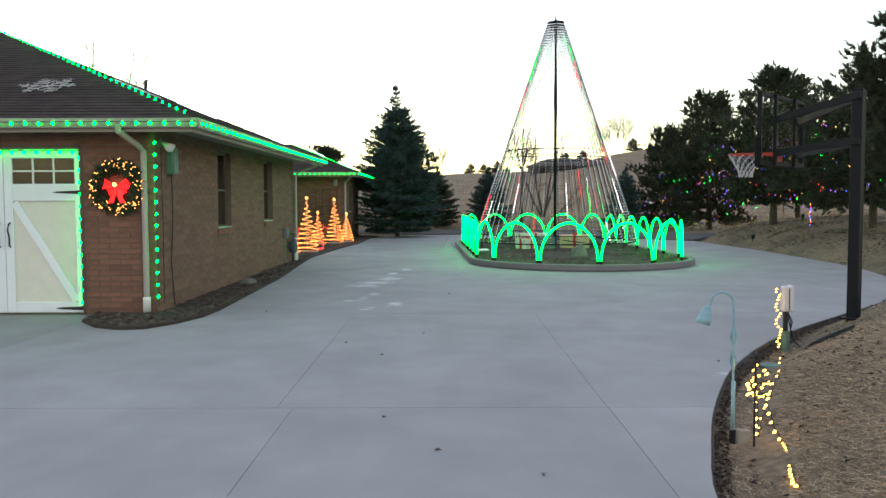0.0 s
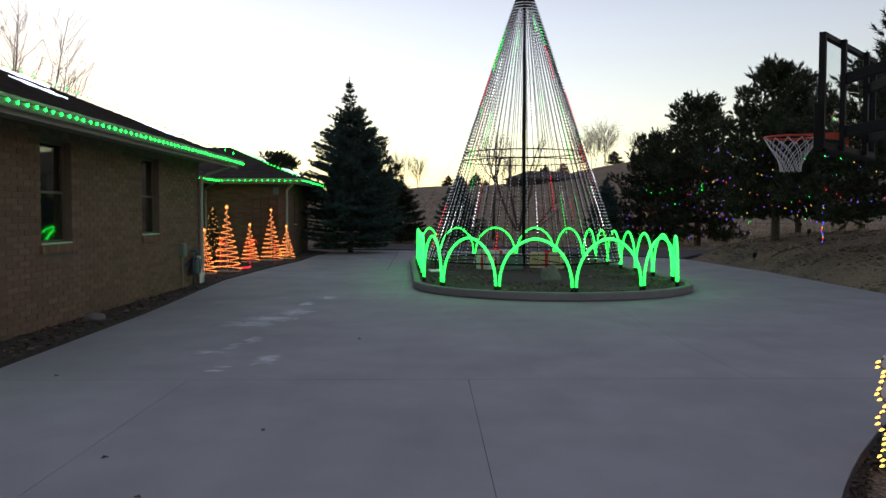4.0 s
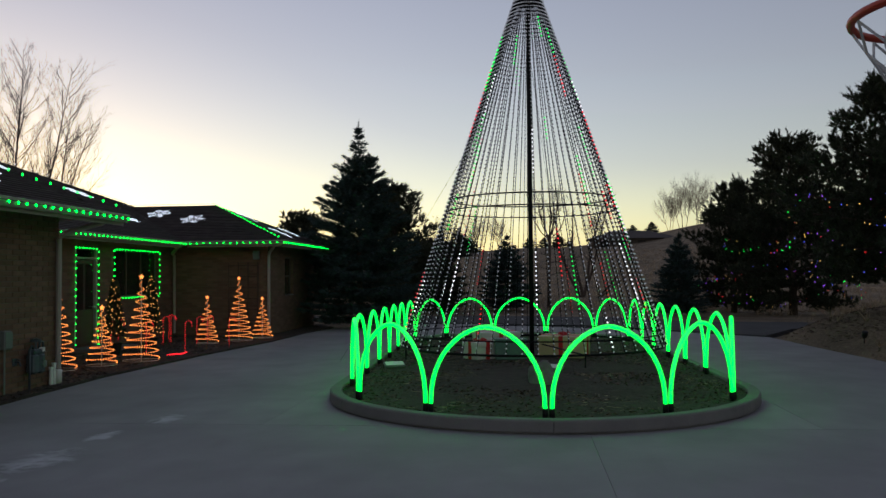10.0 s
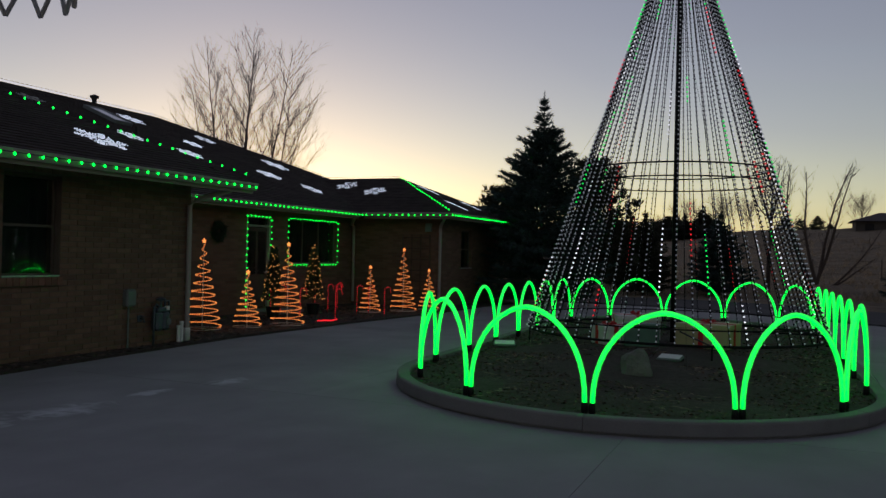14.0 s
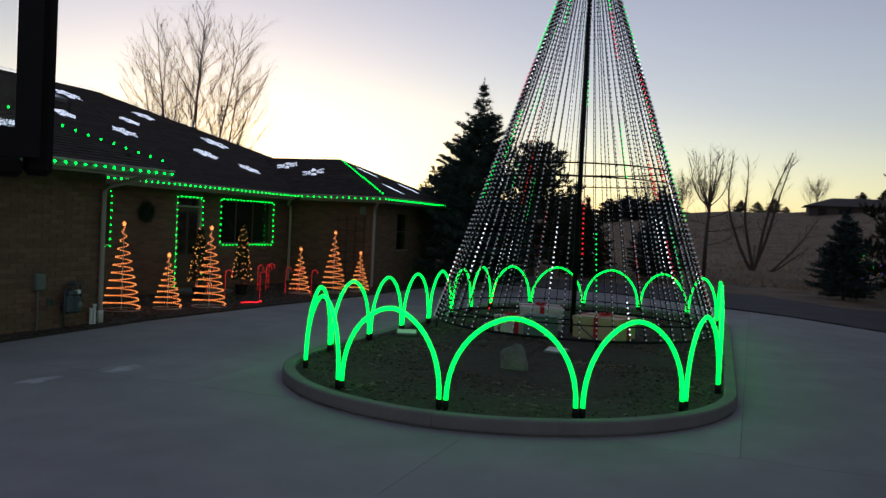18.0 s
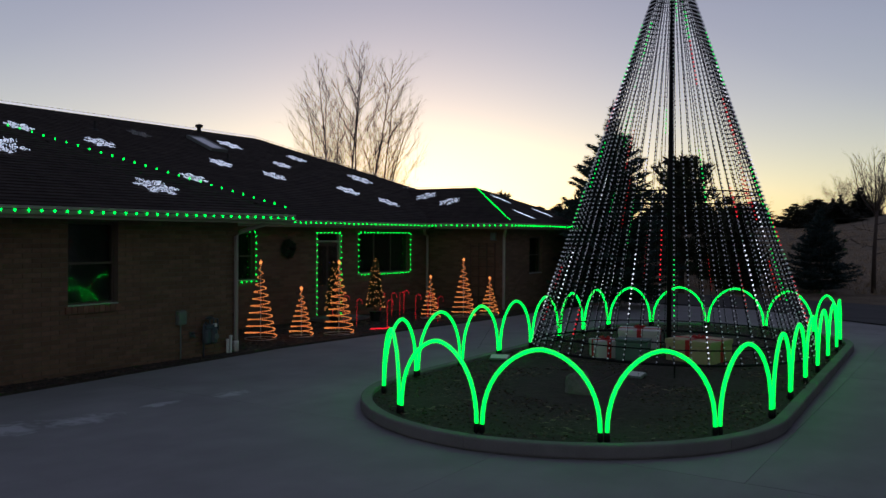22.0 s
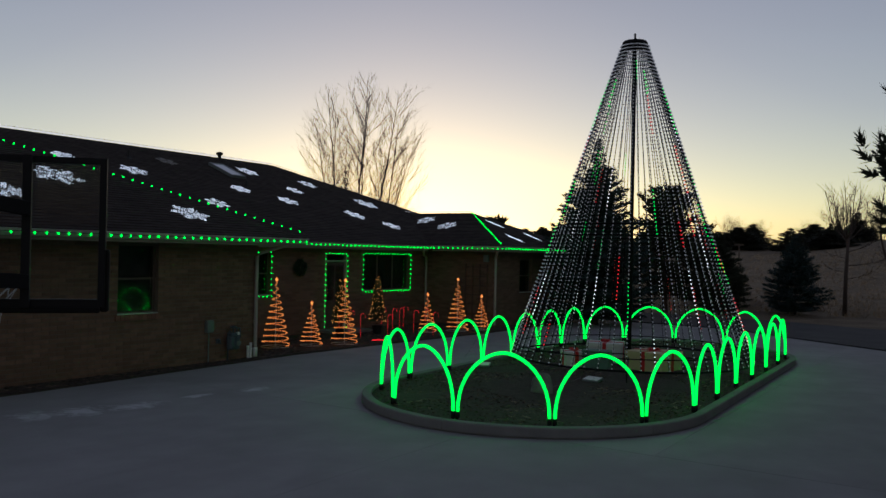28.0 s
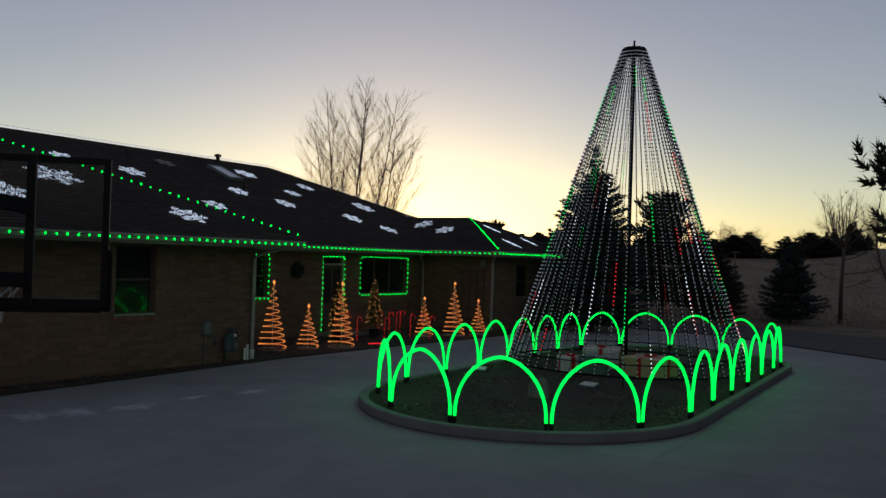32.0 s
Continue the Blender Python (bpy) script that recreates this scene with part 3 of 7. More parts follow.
clump = clump[(np.sin(clump[:, 0] * 3.1 + 1.3 * np.sin(clump[:, 1] * 1.9)) + np.sin(clump[:, 1] * 2.7) + rng.normal(0, 0.5, len(clump))) > 0.5]
scatter_chips("dead_stems", clump, "pale dead stems and straw lying on the island soil", 0.11, M_BLADE, lambda x, y: 0.135 + 0.03 * np.sin(x * 2.1) * np.sin(y * 1.7), 26, wide=0.05)

# ---- planting bed along the house ----
bed = [(-3.42, 10.99), (-4.3, 10.99), (-4.18, 10.27), (-3.84, 9.82), (-3.47, 9.61), (-3.15, 9.66), (-2.90, 10.10), (-2.72, 10.75), (-2.69, 11.50), (-2.72, 12.70), (-2.76, 14.40), (-2.80, 16.10), (-2.89, 17.70), (-3.04, 20.00), (-3.18, 22.50), (-3.00, 26.50), (-2.68, 30.10), (-2.66, 32.00), (-2.66, 33.8), (-2.42, 36.0), (-3.38, 38), (-6.6, 38), (-6.6, 21.4), (-3.42, 21.4)]
tagged(Geo().prism(bed, -0.1, 0.035).ob("house_bed", M_MULCH), "bark mulch strip along the brick walls", "planting bed", kind="structure")
spots = np.concatenate([np.column_stack([rng.uniform(-4.3, -2.6, 3500), rng.uniform(9.7, 21.5, 3500)]), np.column_stack([rng.uniform(-6.1, -3.2, 3500), rng.uniform(21.5, 32, 3500)])])
spots = spots[[inside(bed, x, y) for x, y in spots]]
scatter_chips("mulch_chips", spots, "loose bark chips in the bed by the wall", 0.08, M_CHIP, lambda x, y: 0.04 + 0 * x, 7)

# dry grass beside the drive, thickest near the path lamp
spots = np.concatenate([np.column_stack([rng.uniform(1.6, 7.5, 30000), rng.uniform(2.2, 12.5, 30000)]), np.column_stack([rng.uniform(6, 16, 26000), rng.uniform(11, 34, 26000)])])
spots = spots[spots[:, 0] > edge_x(spots[:, 1]) + 0.10 + 0.12 * rng.random(len(spots))]
scatter_chips("dry_lawn_grass", spots, "short straw-coloured winter grass on the bank", 0.07, M_BLADE, lambda x, y: height(x, y) - 0.005, 8, tall=0.035)
spots = np.column_stack([rng.uniform(7, 22, 42000), rng.uniform(11.5, 48, 42000)])
tuft = np.sin(spots[:, 0] * 2.7 + 1.3 * np.sin(spots[:, 1] * 1.9)) + np.sin(spots[:, 1] * 3.1 + np.sin(spots[:, 0] * 2.2))
spots = spots[(spots[:, 0] > edge_x(spots[:, 1]) + 0.15) & (tuft + 0.8 * rng.normal(size=len(spots)) > 0.3)]
scatter_chips("bank_tussocks", spots, "matted tussocks of dead grass on the bank", 0.16, M_BLADE, lambda x, y: height(x, y) - 0.01, 18, tall=0.10)
rng_b = np.random.default_rng(61)
spots = np.column_stack([rng_b.uniform(7.5, 19, 34000), rng_b.uniform(12.5, 40, 34000)])
drift = np.sin(spots[:, 0] * 1.7 + 1.1 * np.sin(spots[:, 1] * 1.3)) + np.sin(spots[:, 1] * 2.3 + np.sin(spots[:, 0] * 1.6))
spots = spots[(spots[:, 0] > edge_x(spots[:, 1]) + 0.1) & (drift + 0.7 * rng_b.normal(size=len(spots)) > -0.1)]
scatter_chips("needle_litter", spots, "drifts of brown leaves and needles under the pines", 0.11, M_CHIP, lambda x, y: height(x, y) + 0.012, 62, wide=0.3)
spots = np.column_stack([rng.uniform(1.9, 7.0, 60000), rng.uniform(2.2, 9.8, 60000)])
spots = spots[(spots[:, 0] > edge_x(spots[:, 1]) + 0.08) & (np.sin(spots[:, 0] * 3.1 + np.sin(spots[:, 1] * 2.3)) + 0.9 * rng.normal(size=len(spots)) > -0.2)]
scatter_chips("straw_thatch", spots, "flattened straw and dead stems on the lawn", 0.07, M_BLADE, lambda x, y: height(x, y) + 0.006, 9, wide=0.05)
spots = np.column_stack([rng.uniform(1.9, 5.2, 70000), rng.uniform(2.4, 8.8, 70000)])
spots = spots[spots[:, 0] > edge_x(spots[:, 1]) + 0.02 + 0.07 * rng.random(len(spots))]
scatter_chips("matted_straw", spots, "matted pale straw lying over the lawn edge", 0.055, M_BLADE, lambda x, y: height(x, y) + 0.018, 19, wide=0.05)
spots = np.column_stack([rng.uniform(1.9, 7.5, 2600), rng.uniform(2.2, 11.5, 2600)])
spots = np.concatenate([spots[spots[:, 0] > edge_x(spots[:, 1]) + 0.04], np.column_stack([edge_x(np.linspace(3.0, 11.4, 2600)) + rng.uniform(-0.01, 0.12, 2600), np.linspace(3.0, 11.4, 2600)])])
scatter_chips("leaf_litter", spots, "brown leaf scraps between the dry grass", 0.045, M_CHIP, lambda x, y: height(x, y) + 0.022 + 0.05 * (x < edge_x(y) + 0.05), 10)
ys = np.arange(1.0, 11.6, 0.06)
g = Geo()
for y in ys:
    e = float(edge_x(y))
    w = 0.028 + 0.018 * noise.noise((0.0, y * 2.0, 0.0))
    g.v += [(e + 0.003, y, -0.012 + 0.008 * noise.noise((3.0, y * 5.0, 0.0))), (e + w, y, max(-0.05, float(height(e + w, y)) + 0.03)), (e + w * 2.0, y, float(height(e + w * 2.0, y)) + 0.004)]
n = len(ys)
g.f += [q for i in range(n - 1) for q in ((i * 3, i * 3 + 1, i * 3 + 4, i * 3 + 3), (i * 3 + 1, i * 3 + 2, i * 3 + 5, i * 3 + 4))]
tagged(g.ob("soil_edge", M_SOIL), "bare dark soil banked between concrete and lawn", "soil", kind="structure")

# ---- the house: walls ----
def wall(name, axis, at, thick, u0, u1, z0, z1, holes, material, label):
    """A wall across x ('x': it stands at x = at and runs along y) or across y, with openings (u0, u1, z0, z1) through it."""
    g = Geo()

    def bx(a, b, c, d):
        if b - a > 1e-4 and d - c > 1e-4:
            if axis == 'x':
                g.box(at - thick, at, a, b, c, d)
            else:
                g.box(a, b, at, at + thick, c, d)
    u = u0
    for h0, h1, s0, s1 in sorted(holes):
        bx(u, h0, z0, z1)
        bx(h0, h1, z0, s0)
        bx(h0, h1, s1, z1)
        u = h1
    bx(u, u1, z0, z1)
    return tagged(g.ob(name, material), label, "wall", kind="structure")


W1, W2 = (14.22, 15.14, 1.10, 2.48), (17.97, 18.88, 1.13, 2.50)
GDOOR = (-6.78, -4.47, 0.0, 2.36)
wall_east = wall("wall_garage_east", 'x', -3.45, 0.25, 11.3, 21.55, -0.1, 2.62, [W1, W2], M_MORTAR, "brown brick garage side wall with two narrow windows")
wall_front = wall("wall_garage_south", 'y', 11.06, 0.24, -14.2, -3.45, -0.1, 2.62, [GDOOR], M_MORTAR, "red-brown brick garage front beside the carriage door")
wall("wall_garage_north", 'y', 21.31, 0.24, -6.4, -3.70, -0.1, 2.66, [], M_BRICK_FAR, "brown brick end wall of the garage wing")
W4, DOOR, W3 = (23.3, 24.7, 1.18, 2.38), (26.92, 27.92, 0.12, 2.38), (28.68, 31.22, 1.19, 2.40)
wall("wall_porch", 'x', -6.2, 0.25, 21.55, 32.2, -0.1, 2.68, [W4, DOOR, W3], M_BRICK_FAR, "red-brown brick wall of the recessed porch")
W5 = (33.9, 34.8, 1.12, 2.30)
wall("wall_wing_south", 'y', 32.2, 0.25, -6.45, -3.42, -0.1, 2.62, [], M_BRICK_FAR, "red-brown brick wall behind the trellis")
wall("wall_wing_east", 'x', -3.42, 0.25, 32.45, 37.2, -0.1, 2.62, [W5], M_BRICK_FAR, "red-brown brick wing wall with one window")
wall("wall_north", 'y', 37.2, 0.25, -20.5, -3.42, -0.1, 2.72, [], M_BRICK_FAR, "brown brick rear wall")
wall("wall_west", 'x', -20.5, 0.25, 13.6, 37.45, -0.1, 2.72, [], M_BRICK_FAR, "brown brick far side wall")
wall("wall_south", 'y', 13.6, 0.25, -20.5, -14.2, -0.1, 2.72, [], M_BRICK_FAR, "brown brick wall beyond the garage")
wall("wall_garage_west", 'x', -14.2, 0.25, 11.3, 13.6, -0.1, 2.66, [], M_BRICK_FAR, "brown brick return wall of the garage")
tagged(Geo().box(-20.4, -3.8, 13.9, 37.1, -0.12, -0.02).ob("floor", M_UNLIT), "dark floor inside the house", "floor", kind="structure")

# ---- roofs ----
PITCH = 0.41


def hip_roof(name, x0, x1, y0, y1, z, along, label, courses=True):
    """A hipped roof over the rectangle of its eaves. along: 'x' or 'y', the way of the ridge. Shingle courses lie as thin lapped strips."""
    half = (y1 - y0) / 2 if along == 'x' else (x1 - x0) / 2
    top = z + PITCH * half
    if along == 'x':
        r0, r1 = (x0 + half, (y0 + y1) / 2, top), (x1 - half, (y0 + y1) / 2, top)
    else:
        r0, r1 = ((x0 + x1) / 2, y0 + half, top), ((x0 + x1) / 2, y1 - half, top)
    c = [(x0, y0, z), (x1, y0, z), (x1, y1, z), (x0, y1, z)]
    g = Geo()
    g.add(c + [r0, r1] + [(p[0], p[1], z - 0.05) for p in c],
          ([(0, 1, 5, 4), (1, 2, 5), (2, 3, 4, 5), (3, 0, 4)] if along == 'x' else [(0, 1, 4), (1, 2, 5, 4), (2, 3, 5), (3, 0, 4, 5)]) + [(9, 8, 7, 6), (0, 6, 7, 1), (1, 7, 8, 2), (2, 8, 9, 3), (3, 9, 6, 0)])
    roof = tagged(g.ob(name, M_SHINGLE), label, "roof", kind="structure")
    if courses:
        s = Geo()
        step, n = 0.145, 0
        k = math.hypot(1, PITCH)
        sides = [((x1, y0), (x1, y1), (-1, 0)), ((x0, y0), (x1, y0), (0, 1)), ((x1, y1), (x0, y1), (0, -1))]
        for (ax, ay), (bx, by), (ix, iy) in sides:
            n = int(half * k / step)
            for i in range(n):
                d0, d1 = i * step / k, min((i + 1.05) * step / k, half)
                h0, h1 = z + PITCH * d0 + 0.022, z + PITCH * d1 + 0.006
                tx, ty = (bx - ax), (by - ay)
                ln = math.hypot(tx, ty)
                tx, ty = tx / ln, ty / ln
                def at(d, u, h):
                    return (ax + ix * d + tx * u, ay + iy * d + ty * u, h)
                u0, u1 = d0, ln - d0
                if u1 - u0 < 0.2:
                    break
                off = (i % 2) * 0.45
                u = u0
                while u < u1 - 1e-3:
                    w = min(u1, (math.floor((u + off) / 0.9) + 1) * 0.9 - off)
                    if w - u < 0.02:
                        w = min(u1, w + 0.9)
                    s.add([at(d0, u, h0), at(d0, w - 0.004, h0), at(d1, min(w - 0.004, ln - d1), h1), at(d1, max(u, d1), h1), at(d0, u, h0 - 0.018), at(d0, w - 0.004, h0 - 0.018)], [(0, 1, 2, 3), (4, 5, 1, 0)])
                    u = w
        cs = s.ob("shingle_covering", M_SHINGLE_ROW, roof, "dark lapped asphalt shingles")
        cs["kind"] = "stuff"
    return roof, r0, r1


_, _, g1 = hip_roof("roof_garage", -15.5, -2.78, 10.62, 22.35, 2.70, 'x', "dark shingled hip roof over the garage wing with gutters")
_, m0, m1 = hip_roof("roof_main", -20.55, -5.65, 13.2, 38.83, 2.68, 'y', "dark shingled main hip roof with lit snowflakes lying on it")
_, _, w1 = hip_roof("roof_wing", -14.0, -2.84, 31.6, 37.82, 2.70, 'x', "dark shingled hip roof over the far wing")


def gutter(name, pts, z):
    """An eaves gutter with its fascia, along level points."""
    t = thing(name, "taupe metal eaves gutter under the shingles", "gutter", kind="structure")
    for (x0, y0), (x1, y1) in zip(pts, pts[1:]):
        d = Vector((x1 - x0, y1 - y0, 0))
        ln = d.length
        m = Matrix.Translation((x0, y0, z)) @ Matrix.Rotation(math.atan2(d.y, d.x), 4, 'Z')
        g = Geo()
        prof = [(0.0, -0.115), (-0.075, -0.115), (-0.11, -0.06), (-0.11, -0.01), (-0.12, 0.0), (-0.105, 0.006), (-0.095, -0.05), (-0.065, -0.10), (-0.008, -0.10), (-0.008, 0.006), (0.0, 0.006)]
        for u in (-0.11 if (x0, y0) != pts[0] else 0, ln + 0.11 if (x1, y1) != pts[-1] else ln):
            g.v += [tuple(m @ Vector((u, p, q))) for p, q in prof]
        c = len(prof)
        g.f += [(q, (q + 1) % c, c + (q + 1) % c, c + q) for q in range(c)] + [tuple(range(c))[::-1], tuple(range(c, 2 * c))]
        g.ob("gutter_run", M_GUTTER, t)
        Geo().box(0, ln, 0.004, 0.03, -0.17, -0.002, m).ob("fascia", M_SOFFIT, t, "painted fascia board")
    return t


gutter("gutter_garage", [(-14.5, 10.62), (-2.78, 10.62), (-2.78, 22.35)], 2.69)
gutter("gutter_porch", [(-5.65, 22.4), (-5.65, 31.48)], 2.67)
gutter("gutter_wing", [(-5.55, 31.6), (-2.84, 31.6), (-2.84, 37.82)], 2.69)
for n, b in (("soffit_garage", (-14.1, -2.82, 10.66, 22.30, 2.62)), ("soffit_porch", (-6.2, -5.66, 22.36, 31.58, 2.60)), ("soffit_wing", (-6.2, -2.88, 31.64, 37.7, 2.61))):
    tagged(Geo().box(b[0], b[1], b[2], b[3], b[4], b[4] + 0.02).ob(n, M_SOFFIT), "plain painted soffit under the eaves", "soffit", kind="structure")

# ---- windows and doors ----
def window(name, label, axis, at, u0, u1, z0, z1, panes, rows=2):
    """A framed window in an opening of a wall at x = at (axis 'x', facing +x) or y = at (facing -y): frame, sashes,
    panes, sill and a dark block for the unlit room behind.
    """
    t = thing(name, label, "window", kind="structure")
    m = Matrix.Translation((at, u0, 0)) @ Matrix.Rotation(math.pi / 2, 4, 'Z') if axis == 'x' else Matrix.Translation((u0, at, 0))
    w = u1 - u0
    deep = 0.09
    f = Geo()
    f.box(0, 0.05, deep, deep + 0.06, z0, z1, m).box(w - 0.05, w, deep, deep + 0.06, z0, z1, m)
    f.box(0.05, w - 0.05, deep, deep + 0.06, z1 - 0.05, z1, m).box(0.05, w - 0.05, deep, deep + 0.06, z0, z0 + 0.05, m)
    f.ob("window_frame", M_FRAME, t, bevel=0.006)
    pw = (w - 0.10) / panes
    for i in range(panes):
        if i:
            Geo().box(0.05 + i * pw - 0.02, 0.05 + i * pw + 0.02, deep + 0.005, deep + 0.055, z0 + 0.05, z1 - 0.05, m).ob("mullion", M_FRAME, t)
        zs = [z0 + 0.05 + (z1 - z0 - 0.1) * j / rows for j in range(rows + 1)]
        for a, b in zip(zs, zs[1:]):
            o = Geo().box(0.055 + i * pw, 0.045 + (i + 1) * pw, deep + 0.025, deep + 0.033, a, b, m).ob("pane", M_GLASS, t)
            o.visible_shadow = False
    if rows > 1:
        for z in zs[1:-1]:
            Geo().box(0.05, w - 0.05, deep + 0.01, deep + 0.05, z - 0.018, z + 0.018, m).ob("sash_rail", M_FRAME, t)
    Geo().box(-0.0, w, -0.012, deep, z0 - 0.0, z0 + 0.022, m).ob("window_sill", M_SILL, t, "pale metal sill", bevel=0.004)
    # solid dark block in place of the room: its shade is in the colour
    Geo().box(0.0, w, 0.26, 0.9, z0 - 0.3, z1 + 0.1, m).ob("unlit_block", M_UNLIT, t, "near-black block standing in for the unlit room behind the glass")
    return t


for n, w in (("window_1", W1), ("window_2", W2)):
    win = window(n, "narrow double-hung window with dark frame in brown brick", 'x', -3.45, *w, 1)
    for u in np.arange(w[0] - 0.06, w[1] + 0.02, 0.1):
        Geo().box(-3.47, -3.40, u, u + 0.09, w[2] - 0.11, w[2] - 0.003).ob("sill_brick", M_BRICK_RED, win)
window("window_3", "wide three-light porch window with dark frame", 'x', -6.2, *W3, 3, 1)
window("window_4", "porch window with dark frame beside the downspout", 'x', -6.2, *W4, 2)
window("window_5", "narrow dark window in the far wing", 'x', -3.42, *W5, 1)

fd = thing("door_1", "dark front door with tall glazed lights under the porch eave", "door", kind="structure")
Geo().box(-6.32, -6.26, 26.99, 27.85, 0.14, 2.10).ob("door_leaf", M_FRAME, fd, bevel=0.008)
fg = Geo()
fg.box(-6.34, -6.2, 26.92, 26.985, 0.12, 2.38).box(-6.34, -6.2, 27.855, 27.92, 0.12, 2.38).box(-6.34, -6.2, 26.99, 27.85, 2.11, 2.16).box(-6.34, -6.2, 26.99, 27.85, 2.33, 2.38)
fg.ob("door_frame", M_GUTTER, fd, "pale painted frame", bevel=0.006)
for a, b, c, d in ((27.07, 27.37, 0.95, 2.0), (27.47, 27.77, 0.95, 2.0), (27.0, 27.84, 2.17, 2.32)):
    Geo().box(-6.262, -6.252, a, b, c, d).ob("pane", M_GLASS, fd)
Geo().lathe([(0.012, 0), (0.012, 0.04), (0.028, 0.05), (0.03, 0.07), (0.015, 0.085)], m=Matrix.Translation((-6.26, 27.79, 1.0)) @ Matrix.Rotation(math.pi / 2, 4, 'Y'), sides=10).ob("door_knob", M_SILL, fd, "brushed metal knob")
Geo().box(-6.19, -5.3, 26.6, 28.1, -0.1, 0.11).ob("door_step", M_CURB, fd, "concrete step")


def garage_door():
    """Carriage-style sectional door: two leaves with six panes each, rails, brace, strap hinges and pulls."""
    t = thing("garage_door", "white carriage-style garage door with cream panels and black hardware", "garage door", kind="structure")
    y = 11.15
    x0, x1, z1 = GDOOR[0] + 0.03, GDOOR[1] - 0.03, GDOOR[3] - 0.03
    mid = (x0 + x1) / 2
    Geo().box(x0, x1, y + 0.03, y + 0.06, 0.012, z1).ob("door_panel", M_CREAM, t, "cream boarded panel")
    for a, b, flip in ((x0, mid - 0.004, False), (mid + 0.004, x1, True)):
        leaf = Geo()
        leaf.box(a, a + 0.12, y, y + 0.03, 0.012, z1).box(b - 0.12, b, y, y + 0.03, 0.012, z1)
        for c, d in ((0.012, 0.16), (1.60, 1.84), (2.20, z1)):
            leaf.box(a + 0.12, b - 0.12, y, y + 0.03, c, d)
        leaf.ob("leaf_frame", M_WHITE, t, "white painted rails and stiles", bevel=0.004)
        w = (b - a - 0.24) / 3
        for i in range(3):
            for c, d in ((1.845, 2.01), (2.03, 2.195)):
                Geo().box(a + 0.12 + i * w + 0.012, a + 0.12 + (i + 1) * w - 0.012, y + 0.012, y + 0.02, c + 0.006, d - 0.006).ob("pane", M_GLASS, t)
            if i:
                Geo().box(a + 0.12 + i * w - 0.012, a + 0.12 + i * w + 0.012, y + 0.004, y + 0.026, 1.842, 2.198).ob("glazing_bar", M_WHITE, t)
        Geo().box(a + 0.12, b - 0.12, y + 0.004, y + 0.026, 2.01, 2.03).ob("glazing_bar", M_WHITE, t)
        # thin dark sheet behind the panes, painted as the unlit garage inside
        Geo().box(a + 0.12, b - 0.12, y + 0.027, y + 0.029, 1.842, 2.198).ob("unlit_sheet", M_UNLIT, t)
        lo, hi = ((b - 0.125, 0.165), (a + 0.125, 1.595)) if flip else ((a + 0.125, 0.165), (b - 0.125, 1.595))
        d = Vector((hi[0] - lo[0], 0, hi[1] - lo[1]))
        Geo().box(0.02, d.length - 0.02, 0.002, 0.026, -0.055, 0.055, Matrix.Translation((lo[0], y, lo[1])) @ Matrix.Rotation(-math.atan2(d.z, d.x), 4, 'Y')).ob("diagonal_brace", M_WHITE, t, bevel=0.003)
        for z in (1.72, 0.075):
            e = b if flip else a
            s = -1 if flip else 1
            h = Geo()
            h.add([(e, y - 0.012, z - 0.028), (e + s * 0.36, y - 0.012, z - 0.012), (e + s * 0.44, y - 0.012, z), (e + s * 0.36, y - 0.012, z + 0.012), (e, y - 0.012, z + 0.028)] + [(e, y + 0.002, z - 0.028), (e + s * 0.36, y + 0.002, z - 0.012), (e + s * 0.44, y + 0.002, z), (e + s * 0.36, y + 0.002, z + 0.012), (e, y + 0.002, z + 0.028)],
                  [(0, 1, 2, 3, 4), (9, 8, 7, 6, 5)] + [(i, i + 5, (i + 1) % 5 + 5, (i + 1) % 5) for i in range(5)])
            h.ob("strap_hinge", M_IRON, t, "black iron strap hinge")
        px = a + 0.07 if flip else b - 0.07
        Geo().tube([(px, y, 0.95), (px, y - 0.04, 0.97), (px + 0.012, y - 0.055, 1.06), (px, y - 0.045, 1.12), (px - 0.012, y - 0.055, 1.18), (px, y - 0.04, 1.27), (px, y, 1.29)], 0.012, 8).ob("pull_handle", M_IRON, t, "black iron pull")
    return t


garage_door()
jamb = thing("garage_door_trim", "dark brick-mould trim round the garage door", "trim", kind="structure")
for b in ((GDOOR[0] - 0.02, GDOOR[0] + 0.028, 0.0, 2.36), (GDOOR[1] - 0.028, GDOOR[1] + 0.02, 0.0, 2.36), (GDOOR[0], GDOOR[1], 2.332, 2.38)):
    Geo().box(b[0], b[1], 11.045, 11.14, b[2], b[3]).ob("trim_board", M_FRAME, jamb)


def downspout(label, pts, foot=True):
    t = thing("downspout", label, "downspout")
    g = Geo()
    g.tube(pts, 0.042, 8)
    g.ob("pipe", M_GUTTER, t, smooth=False)
    for z in (0.8, 1.8):
        x, y, _ = pts[-1]
        Geo().tube([(x, y, z), (x, y, z + 0.03)], 0.048, 8).ob("strap", M_GUTTER, t)
    if foot:
        x, y, _ = pts[-1]
        Geo().lathe([(0.055, 0.0), (0.055, 0.18), (0.06, 0.2), (0.045, 0.22)], x, y, 0.03, 12).ob("drain_boot", M_PVC, t, "white plastic drain boot", smooth=True)
    return t


downspout("taupe metal downspout with a white boot at the garage corner", [(-3.75, 10.55, 2.62), (-3.75, 10.57, 2.52), (-3.62, 10.9, 2.36), (-3.58, 11.0, 2.28), (-3.58, 11.0, 0.2)])
downspout("taupe metal downspout at the porch corner of the garage wing", [(-2.86, 21.9, 2.62), (-2.88, 21.85, 2.54), (-3.3, 21.5, 2.36), (-3.38, 21.45, 2.26), (-3.38, 21.45, 0.2)])
